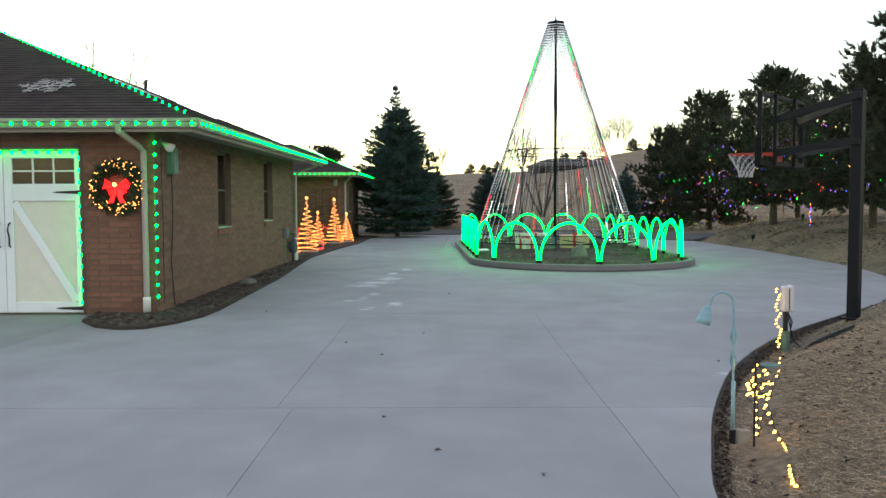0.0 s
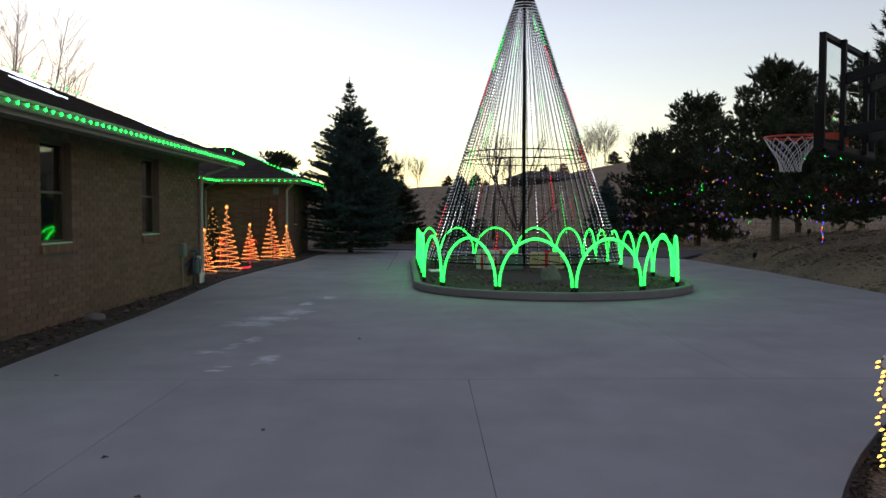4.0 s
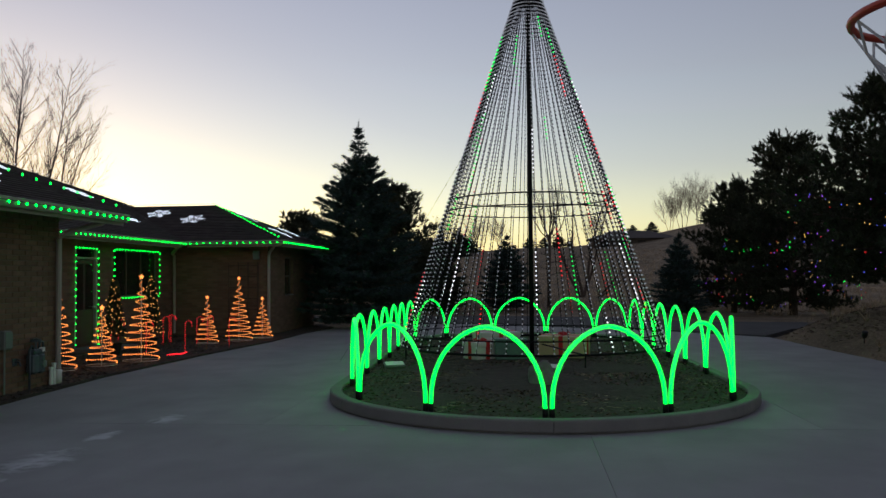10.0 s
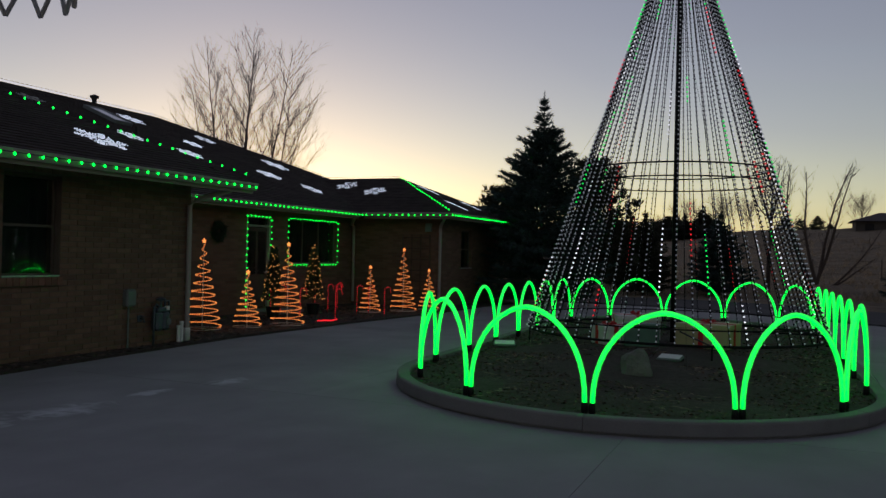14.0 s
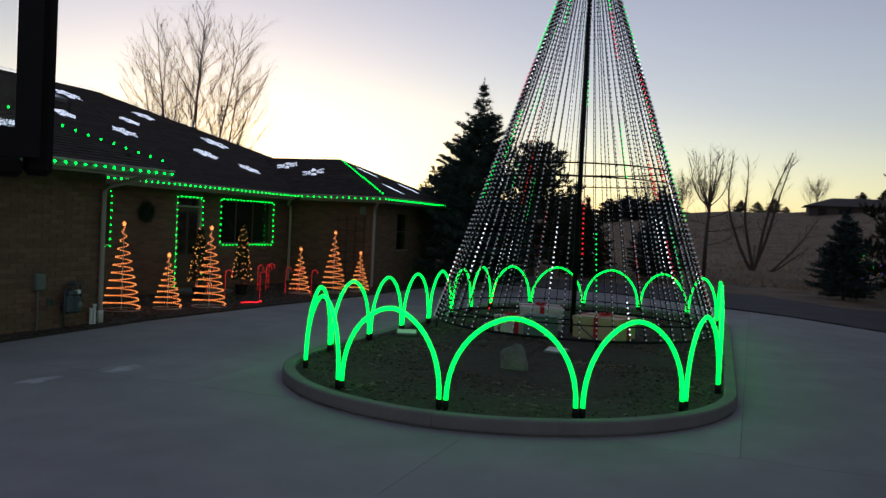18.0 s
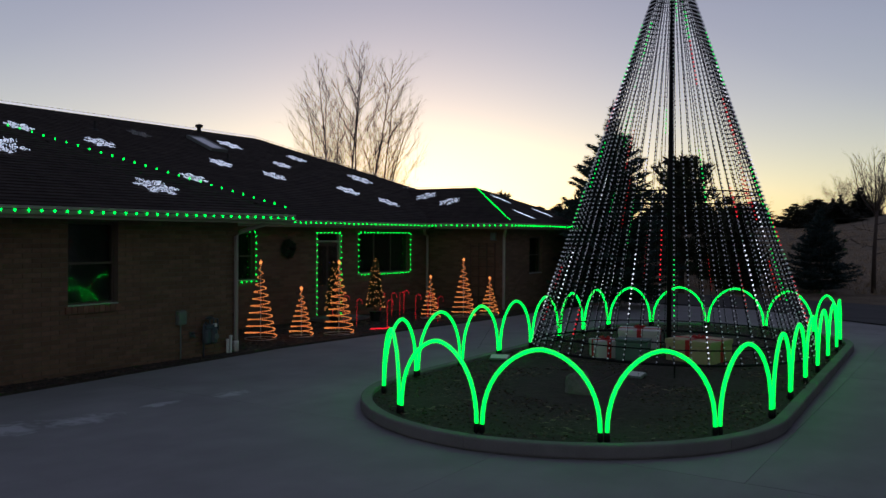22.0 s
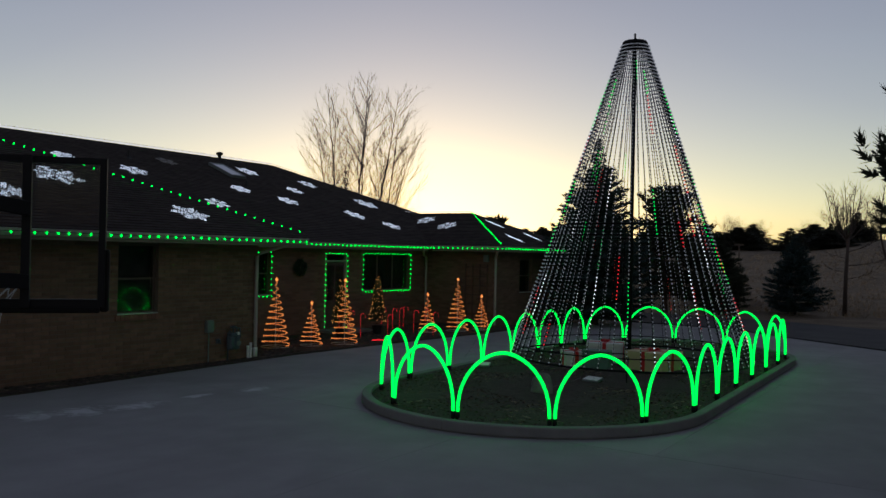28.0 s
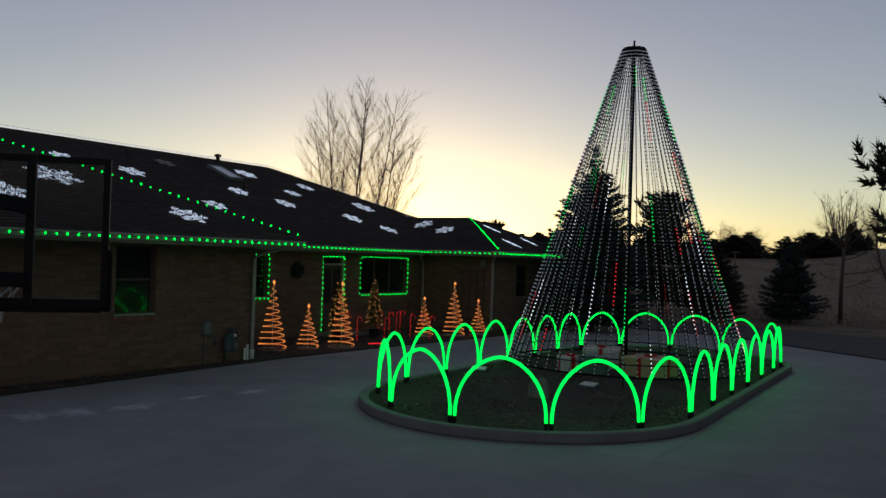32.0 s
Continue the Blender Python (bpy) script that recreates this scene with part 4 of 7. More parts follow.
downspout("taupe metal downspout at the wing corner", [(-3.05, 31.7, 2.60), (-3.1, 31.75, 2.52), (-3.34, 32.08, 2.36), (-3.37, 32.13, 2.28), (-3.37, 32.13, 0.1)], False)
downspout("short bent downspout under the porch eave", [(-5.6, 31.2, 2.60), (-5.7, 31.3, 2.5), (-6.1, 31.9, 2.36), (-6.13, 32.08, 2.3), (-6.13, 32.1, 0.1)], False)

# gas meter, electric boxes, conduit
gm_ = thing("gas_meter", "grey gas meter with pipework on the brick wall", "gas meter", -3.3, 20.75, 0)
for dy in (-0.075, 0.075):
    Geo().box(-0.10, 0.06, dy - 0.07, dy + 0.07, 0.26, 0.56).ob("meter_chamber", M_METER, gm_, "dark blue-grey meter chamber", bevel=0.035)
Geo().box(-0.07, 0.05, -0.13, 0.13, 0.55, 0.62).ob("meter_head", M_METER, gm_, bevel=0.015)
Geo().lathe([(0.0, 0.0), (0.05, 0.0), (0.055, 0.02), (0.0, 0.03)], m=Matrix.Translation((0.06, 0.08, 0.40)) @ Matrix.Rotation(math.pi / 2, 4, 'Y'), sides=16).ob("index_dial", M_GREYBOX, gm_, "pale round index dial")
Geo().tube([(-0.02, -0.15, -0.05), (-0.02, -0.15, 0.62), (-0.02, -0.10, 0.67), (-0.02, -0.05, 0.62)], 0.018, 8).ob("inlet_pipe", M_METER, gm_, smooth=True)
Geo().tube([(-0.02, 0.08, 0.62), (-0.02, 0.10, 0.72), (-0.02, 0.18, 0.72), (-0.02, 0.20, 0.52), (-0.15, 0.20, 0.48)], 0.018, 8).ob("outlet_pipe", M_METER, gm_, smooth=True)
Geo().lathe([(0.03, 0), (0.075, 0.012), (0.08, 0.035), (0.03, 0.055)], -0.02, 0.0, 0.72, 14).ob("regulator", M_METER, gm_, "dark disc regulator")
Geo().tube([(-0.02, 0.0, 0.60), (-0.02, 0.0, 0.73)], 0.016, 8).ob("riser", M_METER, gm_)
Geo().box(0.0, 0.06, 0.05, 0.11, 0.58, 0.64).ob("meter_tag", M_PVC, gm_, "pale plastic tag")
tap = thing("wall_tap", "small dark hose tap on the brick wall", "hose tap", -3.45, 20.42, 0.46)
Geo().box(0.0, 0.03, -0.05, 0.05, -0.05, 0.05).ob("wall_plate", M_METER, tap, bevel=0.006)
Geo().tube([(0.02, 0, 0), (0.09, 0, 0), (0.11, 0, -0.06)], 0.014, 8).ob("spout", M_METER, tap, smooth=True)
Geo().lathe([(0.03, 0), (0.034, 0.008), (0.02, 0.014)], 0.07, 0, 0.03, 10).ob("tap_wheel", M_METER, tap)
for y, h in ((21.22, 0.24), (21.30, 0.30)):
    t = thing("vent_pipe", "short white plastic pipe stub by the downspout", "pipe", -3.36, y, 0.03, group="pipe stubs")
    Geo().lathe([(0.028, -0.05), (0.028, h), (0.034, h), (0.034, h + 0.035), (0.02, h + 0.035)], sides=12).ob("pipe", M_PVC, t, smooth=False)
eb = thing("electric_box", "grey electrical disconnect box with conduit on brick", "electric box", -3.45, 20.15, 0)
Geo().box(0.0, 0.10, -0.09, 0.09, 0.66, 0.92).ob("box_body", M_GREYBOX, eb, bevel=0.012)
Geo().box(0.1, 0.112, -0.08, 0.08, 0.68, 0.90).ob("box_cover", M_GREYBOX, eb, bevel=0.004)
Geo().tube([(0.04, 0, 0.67), (0.04, 0, 0.03)], 0.014, 8).ob("conduit", M_GREYBOX, eb)
jb = thing("junction_box", "dark weathered control box under the eave at the garage corner", "control box", -3.45, 11.62, 2.18)
Geo().box(0.0, 0.11, -0.11, 0.11, -0.20, 0.20).ob("case", M_BOXGREEN, jb, bevel=0.012)
Geo().box(0.11, 0.125, -0.10, 0.10, -0.19, 0.19).ob("lid", M_BOXGREEN, jb, bevel=0.006)
Geo().tube([(0.05, 0.0, -0.2), (0.05, 0.02, -0.8), (0.03, -0.03, -1.5), (0.05, 0.02, -2.1), (0.12, 0.1, -2.2)], 0.009, 6).ob("supply_cord", M_IRON, jb, "black supply cord hanging down the wall", smooth=True)
fl = thing("floodlight", "twin white floodlight with sensor under the garage eave", "floodlight", -3.45, 11.25, 2.42)
Geo().box(0, 0.04, -0.06, 0.06, -0.06, 0.06).ob("mount_plate", M_GREYBOX, fl, bevel=0.008)
for a in (-0.5, 0.5):
    m = Matrix.Translation((0.05, 0, 0)) @ Matrix.Rotation(a, 4, 'Z') @ Matrix.Rotation(math.pi / 2 + 0.5, 4, 'Y')
    Geo().lathe([(0.02, 0), (0.022, 0.06), (0.05, 0.09), (0.062, 0.17), (0.05, 0.175)], m=m, sides=12).ob("lamp_head", M_PVC, fl, "white lamp head", smooth=True)
Geo().tube([(0.02, 0.03, -0.05), (0.02, 0.02, -0.5), (0.02, 0.05, -1.2), (0.02, 0.03, -2.3)], 0.006, 5).ob("hanging_cord", M_IRON, fl, "dark cord down the wall")

# ---- light strings ----
def bulb_mesh(name, material, r=0.030, ln=0.065):
    return Geo().lathe([(r * 0.5, 0.0), (r * 0.95, -ln * 0.25), (r, -ln * 0.5), (r * 0.65, -ln * 0.82), (r * 0.12, -ln)], sides=7).mesh(name, material, True)


B_EAVE, B_GREEN, B_YELLOW = bulb_mesh("bulb", L_GREENB, 0.0155, 0.042), bulb_mesh("bulb", L_GREENB, 0.0165, 0.045), bulb_mesh("bulb", L_YELLOW, 0.0088, 0.034)


def along(pts, step):
    pts = [Vector(p) for p in pts]
    out, left_over = [], step * 0.5
    for a, b in zip(pts, pts[1:]):
        ln = (b - a).length
        while left_over <= ln:
            out.append(a + (b - a) * (left_over / ln))
            left_over += step
        left_over -= ln
    return out


def light_string(label, pts, step, bulb, tilt=(0, 0), wire=0.006, flip=False):
    """A string of bulbs on a wire."""
    o = Vector(pts[0])
    t = thing("light_string", label, "string lights", *o, group="roof light strings")
    Geo().tube([Vector(p) - o for p in pts], wire, 5).ob("wire", M_WIRE, t)
    for i, p in enumerate(along(pts, step)):
        share("bulb", bulb, t, pose(*(p - o), (180 if flip else 0) + tilt[0] + 8 * math.sin(i * 2.1), tilt[1] + 8 * math.cos(i * 1.7), 0))
    return t


light_string("green bulbs along the garage front gutter", [(-8.2, 10.49, 2.645), (-2.66, 10.49, 2.645)], 0.185, B_GREEN)
light_string("green bulbs along the garage side gutter", [(-2.65, 10.55, 2.645), (-2.65, 22.35, 2.645)], 0.20, B_EAVE)
light_string("green bulbs down the garage corner", [(-3.42, 11.03, 2.5), (-3.42, 11.03, 0.12)], 0.165, B_GREEN, (-20, 25))
light_string("green bulbs round the garage door trim", [(-6.74, 11.10, 2.30), (-4.525, 11.10, 2.30), (-4.525, 11.10, 0.1)], 0.17, bulb_mesh("bulb", L_GREENB, 0.019, 0.046))
light_string("green bulbs along the porch gutter", [(-5.53, 22.45, 2.635), (-5.53, 31.5, 2.635)], 0.19, B_EAVE)
light_string("green bulbs along the wing gutters", [(-5.5, 31.48, 2.645), (-2.72, 31.48, 2.645), (-2.72, 37.7, 2.645)], 0.19, B_EAVE)


def on_roof(p, q, n=12, lift=0.03):
    return [tuple(Vector(p).lerp(Vector(q), i / n) + Vector((0, 0, lift))) for i in range(n + 1)]


light_string("green bulbs up the garage hip", on_roof((-2.80, 22.33, 2.74), g1, 12, 0.07), 0.21, bulb_mesh("bulb", L_GREENB, 0.0145, 0.04), flip=True)
light_string("green bulbs up the front garage hip", on_roof((-2.85, 10.69, 2.72), g1), 0.22, bulb_mesh("bulb", L_GREENB, 0.016, 0.042), flip=True)
light_string("green bulbs up the wing hip", on_roof((-2.9, 31.66, 2.72), w1), 0.22, B_EAVE, flip=True)
light_string("small white bulbs along the main ridge", on_roof(m0, m1, 12, 0.07), 0.16, bulb_mesh("bulb", L_WHITE, 0.011, 0.034), flip=True)
light_string("small white bulbs down the main hip", on_roof(m1, (-9.2, 35.28, 4.12), 12, 0.07), 0.16, bulb_mesh("bulb", L_WHITE, 0.011, 0.034), flip=True)
light_string("small white bulbs along the wing ridge", on_roof((-9.2, 34.71, w1[2]), w1, 12, 0.05), 0.16, bulb_mesh("bulb", L_WHITE, 0.011, 0.034), flip=True)
rl = thing("ridge_rope_light", "thin white rope light along the main ridge", "rope light", m0[0], m0[1], m0[2])
Geo().tube([(0, 0, 0.035), (0, m1[1] - m0[1], 0.035)], 0.014, 6).ob("tube_light", led("white_rope_tube", (1.0, 0.96, 0.92), 1.6), rl)
for lab, (u0, u1, z0, z1) in (("green bulbs round the porch window", W3), ("green bulbs round the front door", DOOR), ("green bulbs round the small porch window", W4)):
    pts = [(-6.16, u0, z0), (-6.16, u0, z1), (-6.16, u1, z1), (-6.16, u1, z0)]
    light_string(lab, pts + ([(-6.16, u0, z0)] if z0 > 1 else []), 0.155, bulb_mesh("bulb", L_GREENB, 0.013, 0.034), (0, 30))

# ---- the tall cone of light strings ----
CX, CY, CR, CZ, TOPR, TOPZ = 3.95, 25.08, 2.46, 0.34, 0.24, 6.92
cone = thing("light_cone", "giant cone tree of vertical pixel light strings on a steel mast", "light tree", CX, CY, 0.1)
zo = -0.1
Geo().tube([(0, 0, 0.0), (0, 0, TOPZ + 0.12 + zo)], 0.045, 10).ob("mast", M_BLACK, cone, "black steel mast", smooth=True)
Geo().tube([(0, 0, TOPZ + 0.1 + zo), (0, 0, TOPZ + 0.24 + zo)], 0.022, 8).ob("mast_tip", M_BLACK, cone)
Geo().lathe([(0.05, -0.10), (TOPR, -0.06), (TOPR + 0.03, 0.0), (TOPR, 0.05), (0.06, 0.08)], 0, 0, TOPZ + 0.02 + zo, 24).ob("top_hub", M_BLACK, cone, "black hub plate")


def ring_pts(r, z, n=64):
    return [(r * math.cos(2 * math.pi * i / n), r * math.sin(2 * math.pi * i / n), z) for i in range(n)]


def cone_r(z):
    return CR + (TOPR - CR) * (z - CZ) / (TOPZ - CZ)


for z, r in ((CZ, 0.022), (CZ + 0.22, 0.012), (2.86, 0.012), (3.08, 0.014)):
    Geo().tube(ring_pts(cone_r(z) - 0.02, z + zo), r, 6, closed=True).ob("hoop", M_BLACK, cone, "black hoop")
for a in (0, 90, 180, 270):
    c, s = math.cos(radians(a + 20)), math.sin(radians(a + 20))
    Geo().tube([(c * (CR - 0.02), s * (CR - 0.02), CZ + zo), (0, 0, CZ + 0.05 + zo)], 0.015, 6).ob("spoke", M_BLACK, cone)
    Geo().tube([(c * (CR - 0.02), s * (CR - 0.02), CZ + zo), (c * (CR - 0.02), s * (CR - 0.02), 0.0)], 0.014, 6).ob("stake", M_BLACK, cone)
N_STR, N_PIX = 60, 84
rs = random.Random(11)
housing = Geo().lathe([(0.007, -0.010), (0.0135, 0.0), (0.0135, 0.022), (0.010, 0.030)], sides=6)
dome = Geo().lathe([(0.011, 0.028), (0.0125, 0.037), (0.009, 0.047), (0.003, 0.052)], sides=6)
for i in range(N_STR):
    a = 2 * math.pi * (i + 0.3) / N_STR
    c, s = math.cos(a), math.sin(a)
    lo, hi = Vector((c * CR, s * CR, CZ + zo)), Vector((c * TOPR, s * TOPR, TOPZ + zo))
    strand = Geo().tube([lo, hi], 0.0065, 4).ob("pixel_strand", M_BLACK, cone)
    runs = []
    if rs.random() < 0.68:
        for _ in range(rs.choice((1, 1, 2))):
            k = rs.randrange(0, N_PIX - 10)
            runs.append((k, k + rs.randrange(6, 15), rs.choice((0, 0, 1, 1, 2, 2, 2))))
    bodies, sets = Geo(), {None: Geo(), 0: Geo(), 1: Geo(), 2: Geo()}
    turn = Matrix.Rotation(a, 4, 'Z') @ Matrix.Rotation(math.pi / 2, 4, 'Y')
    hv, dv = [turn @ Vector(v) for v in housing.v], [turn @ Vector(v) for v in dome.v]
    for k in range(N_PIX):
        p = lo.lerp(hi, (k + 0.5) / N_PIX)
        hue = None
        for r0, r1, h in runs:
            if r0 <= k < r1:
                hue = h
        bodies.add([p + v for v in hv], housing.f)
        sets[hue].add([p + v for v in dv], dome.f)
    bodies.ob("housing_run", M_BLACK, strand, "black pixel housings")["kind"] = "stuff"
    for hue, name, mt, lab in ((None, "dim_pixel_run", L_PIXEL, "faintly glowing pixel domes"), (0, "white_pixel_run", L_WHITE, "white lit pixel domes"), (1, "red_pixel_run", L_RED, "red lit pixel domes"), (2, "green_pixel_run", L_GREENP, "green lit pixel domes")):
        if sets[hue].f:
            o = sets[hue].ob(name, mt, strand, lab)
            o["kind"] = "stuff"
for k, (dx, dy) in enumerate(((-3.5, -0.9), (1.0, 3.6), (0.6, -3.3))):
    Geo().tube([(0, 0, TOPZ - 0.9 + zo), (dx, dy, 0.0)], 0.0025, 4).ob("guy_wire", M_IRON, cone, "thin steel guy wire")

# ---- arches of light round the island ----
N_ARCH = 23
chord = (rim_point(PERIM / N_ARCH, R) - rim_point(0, R)).length - 0.075
arch = None
for i in range(N_ARCH):
    p, q = rim_point((i - 0.02) * PERIM / N_ARCH, R), rim_point((i + 0.98) * PERIM / N_ARCH, R)
    ang = math.degrees(math.atan2(q.y - p.y, q.x - p.x))
    mid = (p + q) / 2
    if arch is None:
        arch = thing("light_arch", "glowing green tube arch on black stakes at the island edge", "light arch", mid.x, mid.y, 0.09, group="arches round the island", rz=ang)
        pts = []
        for k in range(25):
            u = math.pi * k / 24
            cx = -math.cos(u)
            pts.append((chord / 2 * (abs(cx) ** 1.15) * (1 if cx > 0 else -1), 0, 0.095 + 0.885 * math.sin(u) ** 0.86))
        tube = Geo().tube(pts, 0.0265, 12).ob("light_tube", M_TUBE, arch, "frosted diffuser tube glowing green", smooth=True)
        Geo().tube(pts, 0.013, 6).ob("led_core", L_GREEN, tube, "bright green LED core", smooth=True)
        for s in (-1, 1):
            Geo().lathe([(0.032, 0.0), (0.034, 0.05), (0.032, 0.10)], s * chord / 2, 0, 0.02, 10).ob("end_cap", M_BLACK, arch, "black end cap", smooth=True)
            Geo().tube([(s * chord / 2, 0, -0.1), (s * chord / 2, 0, 0.05)], 0.01, 6).ob("stake", M_IRON, arch)
    else:
        copy_thing(arch, pose(mid.x, mid.y, 0.09, 0, 0, ang))

# ---- things on the island ----
def boulder(name, label, x, y, z, sx, sy, sz, seed):
    bm = bmesh.new()
    bmesh.ops.create_icosphere(bm, subdivisions=3, radius=1)
    for v in bm.verts:
        n = noise.noise(v.co * 1.2 + Vector((seed, 0, 0))) * 0.28 + noise.noise(v.co * 3.1 + Vector((0, seed, 0))) * 0.10
        v.co = Vector((v.co.x * sx, v.co.y * sy, max(v.co.z, -0.35) * sz)) * (1 + n)
    me = bpy.data.meshes.new(name)
    bm.to_mesh(me)
    bm.free()
    me.materials.append(M_ROCK)
    o = new(name, me)
    o.location = (x, y, z)
    return tagged(o, label, "rock")


boulder("boulder", "upright grey boulder standing in the island soil", 4.05, 20.85, 0.17, 0.20, 0.17, 0.29, 3.0)
boulder("edge_rock", "small flat stone by the brick wall", -3.15, 15.1, 0.06, 0.16, 0.12, 0.07, 8.0)


def gift(label, x, y, sx, sy, h, body, rz):
    t = thing("gift_box", label, "gift box", x, y, 0.13, group="gift boxes under the light cone", rz=rz)
    Geo().box(-sx / 2, sx / 2, -sy / 2, sy / 2, 0, h).ob("box", body, t, bevel=0.012)
    Geo().box(-sx / 2 - 0.012, sx / 2 + 0.012, -sy / 2 - 0.012, sy / 2 + 0.012, h - 0.07, h + 0.012).ob("lid", body, t, bevel=0.008)
    r = Geo()
    r.box(-0.04, 0.04, -sy / 2 - 0.016, sy / 2 + 0.016, 0.002, h + 0.017).box(-sx / 2 - 0.016, sx / 2 + 0.016, -0.04, 0.04, 0.004, h + 0.019)
    r.ob("ribbon", M_RIBBON, t, "red ribbon")
    b = Geo()
    for a in (0.4, 1.9, 3.5, 5.0):
        b.tube([(0, 0, h + 0.02), (0.08 * math.cos(a), 0.08 * math.sin(a), h + 0.07), (0.13 * math.cos(a + 0.3), 0.13 * math.sin(a + 0.3), h + 0.05), (0, 0, h + 0.025)], 0.014, 5)
    b.ob("bow", M_RIBBON, t, "red bow")


gift("large white gift box with red ribbon under the light cone", 3.25, 25.5, 0.75, 0.75, 0.42, M_PAPER, 18)
gift("large tan gift box with red ribbon under the light cone", 4.55, 24.9, 0.85, 0.8, 0.38, M_GOLD, -12)
gift("small white gift box with red ribbon beside the mast", 3.0, 24.4, 0.45, 0.45, 0.30, M_PAPER, 40)
cb = thing("control_box", "green plastic controller box on the soil by the mast", "control box", 3.55, 24.35, 0.12, rz=8)
Geo().box(-0.28, 0.28, -0.18, 0.18, 0, 0.34).ob("case", M_BOXGREEN, cb, bevel=0.02)
Geo().box(-0.29, 0.29, -0.19, 0.19, 0.345, 0.385).ob("cover", M_BOXGREEN, cb, bevel=0.012)
for lab, x, y, a in (("flat dark floodlight lying on the soil", 1.65, 22.9, 20), ("flat dark floodlight lying near the boulder", 4.25, 22.5, -10)):
    t = thing("ground_floodlight", lab, "floodlight", x, y, 0.13, rz=a)
    Geo().box(-0.17, 0.17, -0.11, 0.11, 0.03, 0.07, Matrix.Rotation(0.2, 4, 'X')).ob("lamp_body", M_GREYBOX, t, bevel=0.012)
    Geo().box(-0.15, 0.15, -0.095, 0.095, 0.071, 0.075, Matrix.Rotation(0.2, 4, 'X')).ob("lens", M_PVC, t, "pale lens")
    Geo().tube([(-0.18, 0, 0.05), (-0.18, 0, -0.03), (0.18, 0, -0.03), (0.18, 0, 0.05)], 0.008, 5).ob("bracket", M_IRON, t)

# ---- spiral light trees, lit shrubs and canes by the porch ----
def spiral_tree(label, x, y, h, r, turns, z=0.04):
    t = thing("spiral_light_tree", label, "light tree", x, y, z, group="spiral light trees by the porch")
    n = turns * 18
    pts = []
    for i in range(n + 1):
        k = i / n
        kk = 1 - (1 - k) ** 0.92
        a = k * turns * 2 * math.pi
        rr = r * (1 - kk) + 0.012
        pts.append((rr * math.cos(a), rr * math.sin(a), 0.05 + (h - 0.12) * kk))
    rope = Geo().tube(pts, 0.0075, 5).ob("rope_light", L_ROPE, t, "glowing orange rope light", smooth=True)
    g = Geo()
    for p in along(pts, 0.046):
        g.lathe([(0.003, -0.012), (0.0125, 0), (0.003, 0.012)], *p, 5)
    g.ob("bead_chain", L_ORANGE, rope, "small warm lamps in the rope")["kind"] = "stuff"
    Geo().tube([(0, 0, 0), (0, 0, h - 0.05)], 0.008, 6).ob("pole", M_FRAMEWIRE, t, "thin white pole")
    Geo().tube(ring_pts(r * 1.02, 0.012, 28), 0.006, 5, closed=True).ob("base_ring", M_FRAMEWIRE, t, "white wire base ring")
    Geo().tube([(-r, 0, 0.012), (r, 0, 0.012)], 0.005, 5).ob("base_bar", M_FRAMEWIRE, t)
    st = Geo()
    v = []
    for j in range(10):
        a = math.pi / 2 + j * math.pi / 5
        q = 0.055 if j % 2 == 0 else 0.024
        v.append((q * math.cos(a), q * math.sin(a)))
    st.add([(px, -0.008, h + pz) for px, pz in v] + [(px, 0.008, h + pz) for px, pz in v], [tuple(range(10)), tuple(range(10, 20))[::-1]] + [(j, (j + 1) % 10, 10 + (j + 1) % 10, 10 + j) for j in range(10)])
    st.ob("star", L_ORANGE, t, "small lit star")


TALL, SHORT = "tall spiral rope-light tree glowing orange by the porch", "short spiral rope-light tree glowing orange by the porch"
spiral_tree(TALL, -4.39, 23.10, 1.66, 0.335, 10)
spiral_tree(SHORT, -4.0, 23.96, 1.07, 0.265, 8)
spiral_tree(TALL, -3.66, 24.85, 1.64, 0.335, 10)
spiral_tree(SHORT, -3.99, 29.11, 1.14, 0.265, 8)
spiral_tree(TALL, -3.52, 30.07, 1.60, 0.335, 10)
spiral_tree(SHORT, -3.19, 30.97, 1.06, 0.265, 8)


def lit_shrub(x, y, h):
    t = thing("lit_topiary", "slim potted evergreen wound with warm mini lights", "topiary", x, y, 0.05, group="lit topiaries beside the door")
    Geo().lathe([(0.12, 0), (0.16, 0.22), (0.17, 0.25), (0.15, 0.25)], sides=14).ob("pot", M_IRON, t, "dark pot")
    Geo().tube([(0, 0, 0.2), (0, 0, h - 0.1)], 0.02, 6).ob("stem", M_BARK, t)
    r_ = np.random.default_rng(int(100 * y))
    n = 2600
    k = r_.random(n) ** 0.8
    a = r_.uniform(0, 2 * np.pi, n)
    rad = (0.22 * (1 - k) + 0.02) * np.sqrt(r_.random(n))
    c = np.column_stack([rad * np.cos(a), rad * np.sin(a), 0.35 + (h - 0.4) * k])
    d = np.column_stack([np.cos(a), np.sin(a), r_.uniform(-0.2, 0.8, n)]) * 0.07
    s = r_.normal(size=(n, 3)) * 0.012
    o = new("foliage", tri_mesh("foliage", np.stack([c - s, c + s, c + d], 1), M_GARLAND))
    o.parent = t
    o["label"] = "dark green foliage"
    g = Geo()
    for i in range(120):
        k = i / 120
        a = k * 9 * 2 * math.pi
        rr = 0.24 * (1 - k) + 0.025
        g.lathe([(0.003, 0), (0.011, 0.010), (0.003, 0.020)], rr * math.cos(a) + r_.normal() * 0.02, rr * math.sin(a) + r_.normal() * 0.02, 0.34 + (h - 0.38) * k + r_.normal() * 0.03, 5)
    b = g.ob("mini_light_chain", L_WARM, t, "warm mini lights")
    b["kind"] = "stuff"


lit_shrub(-4.85, 26.1, 1.60)
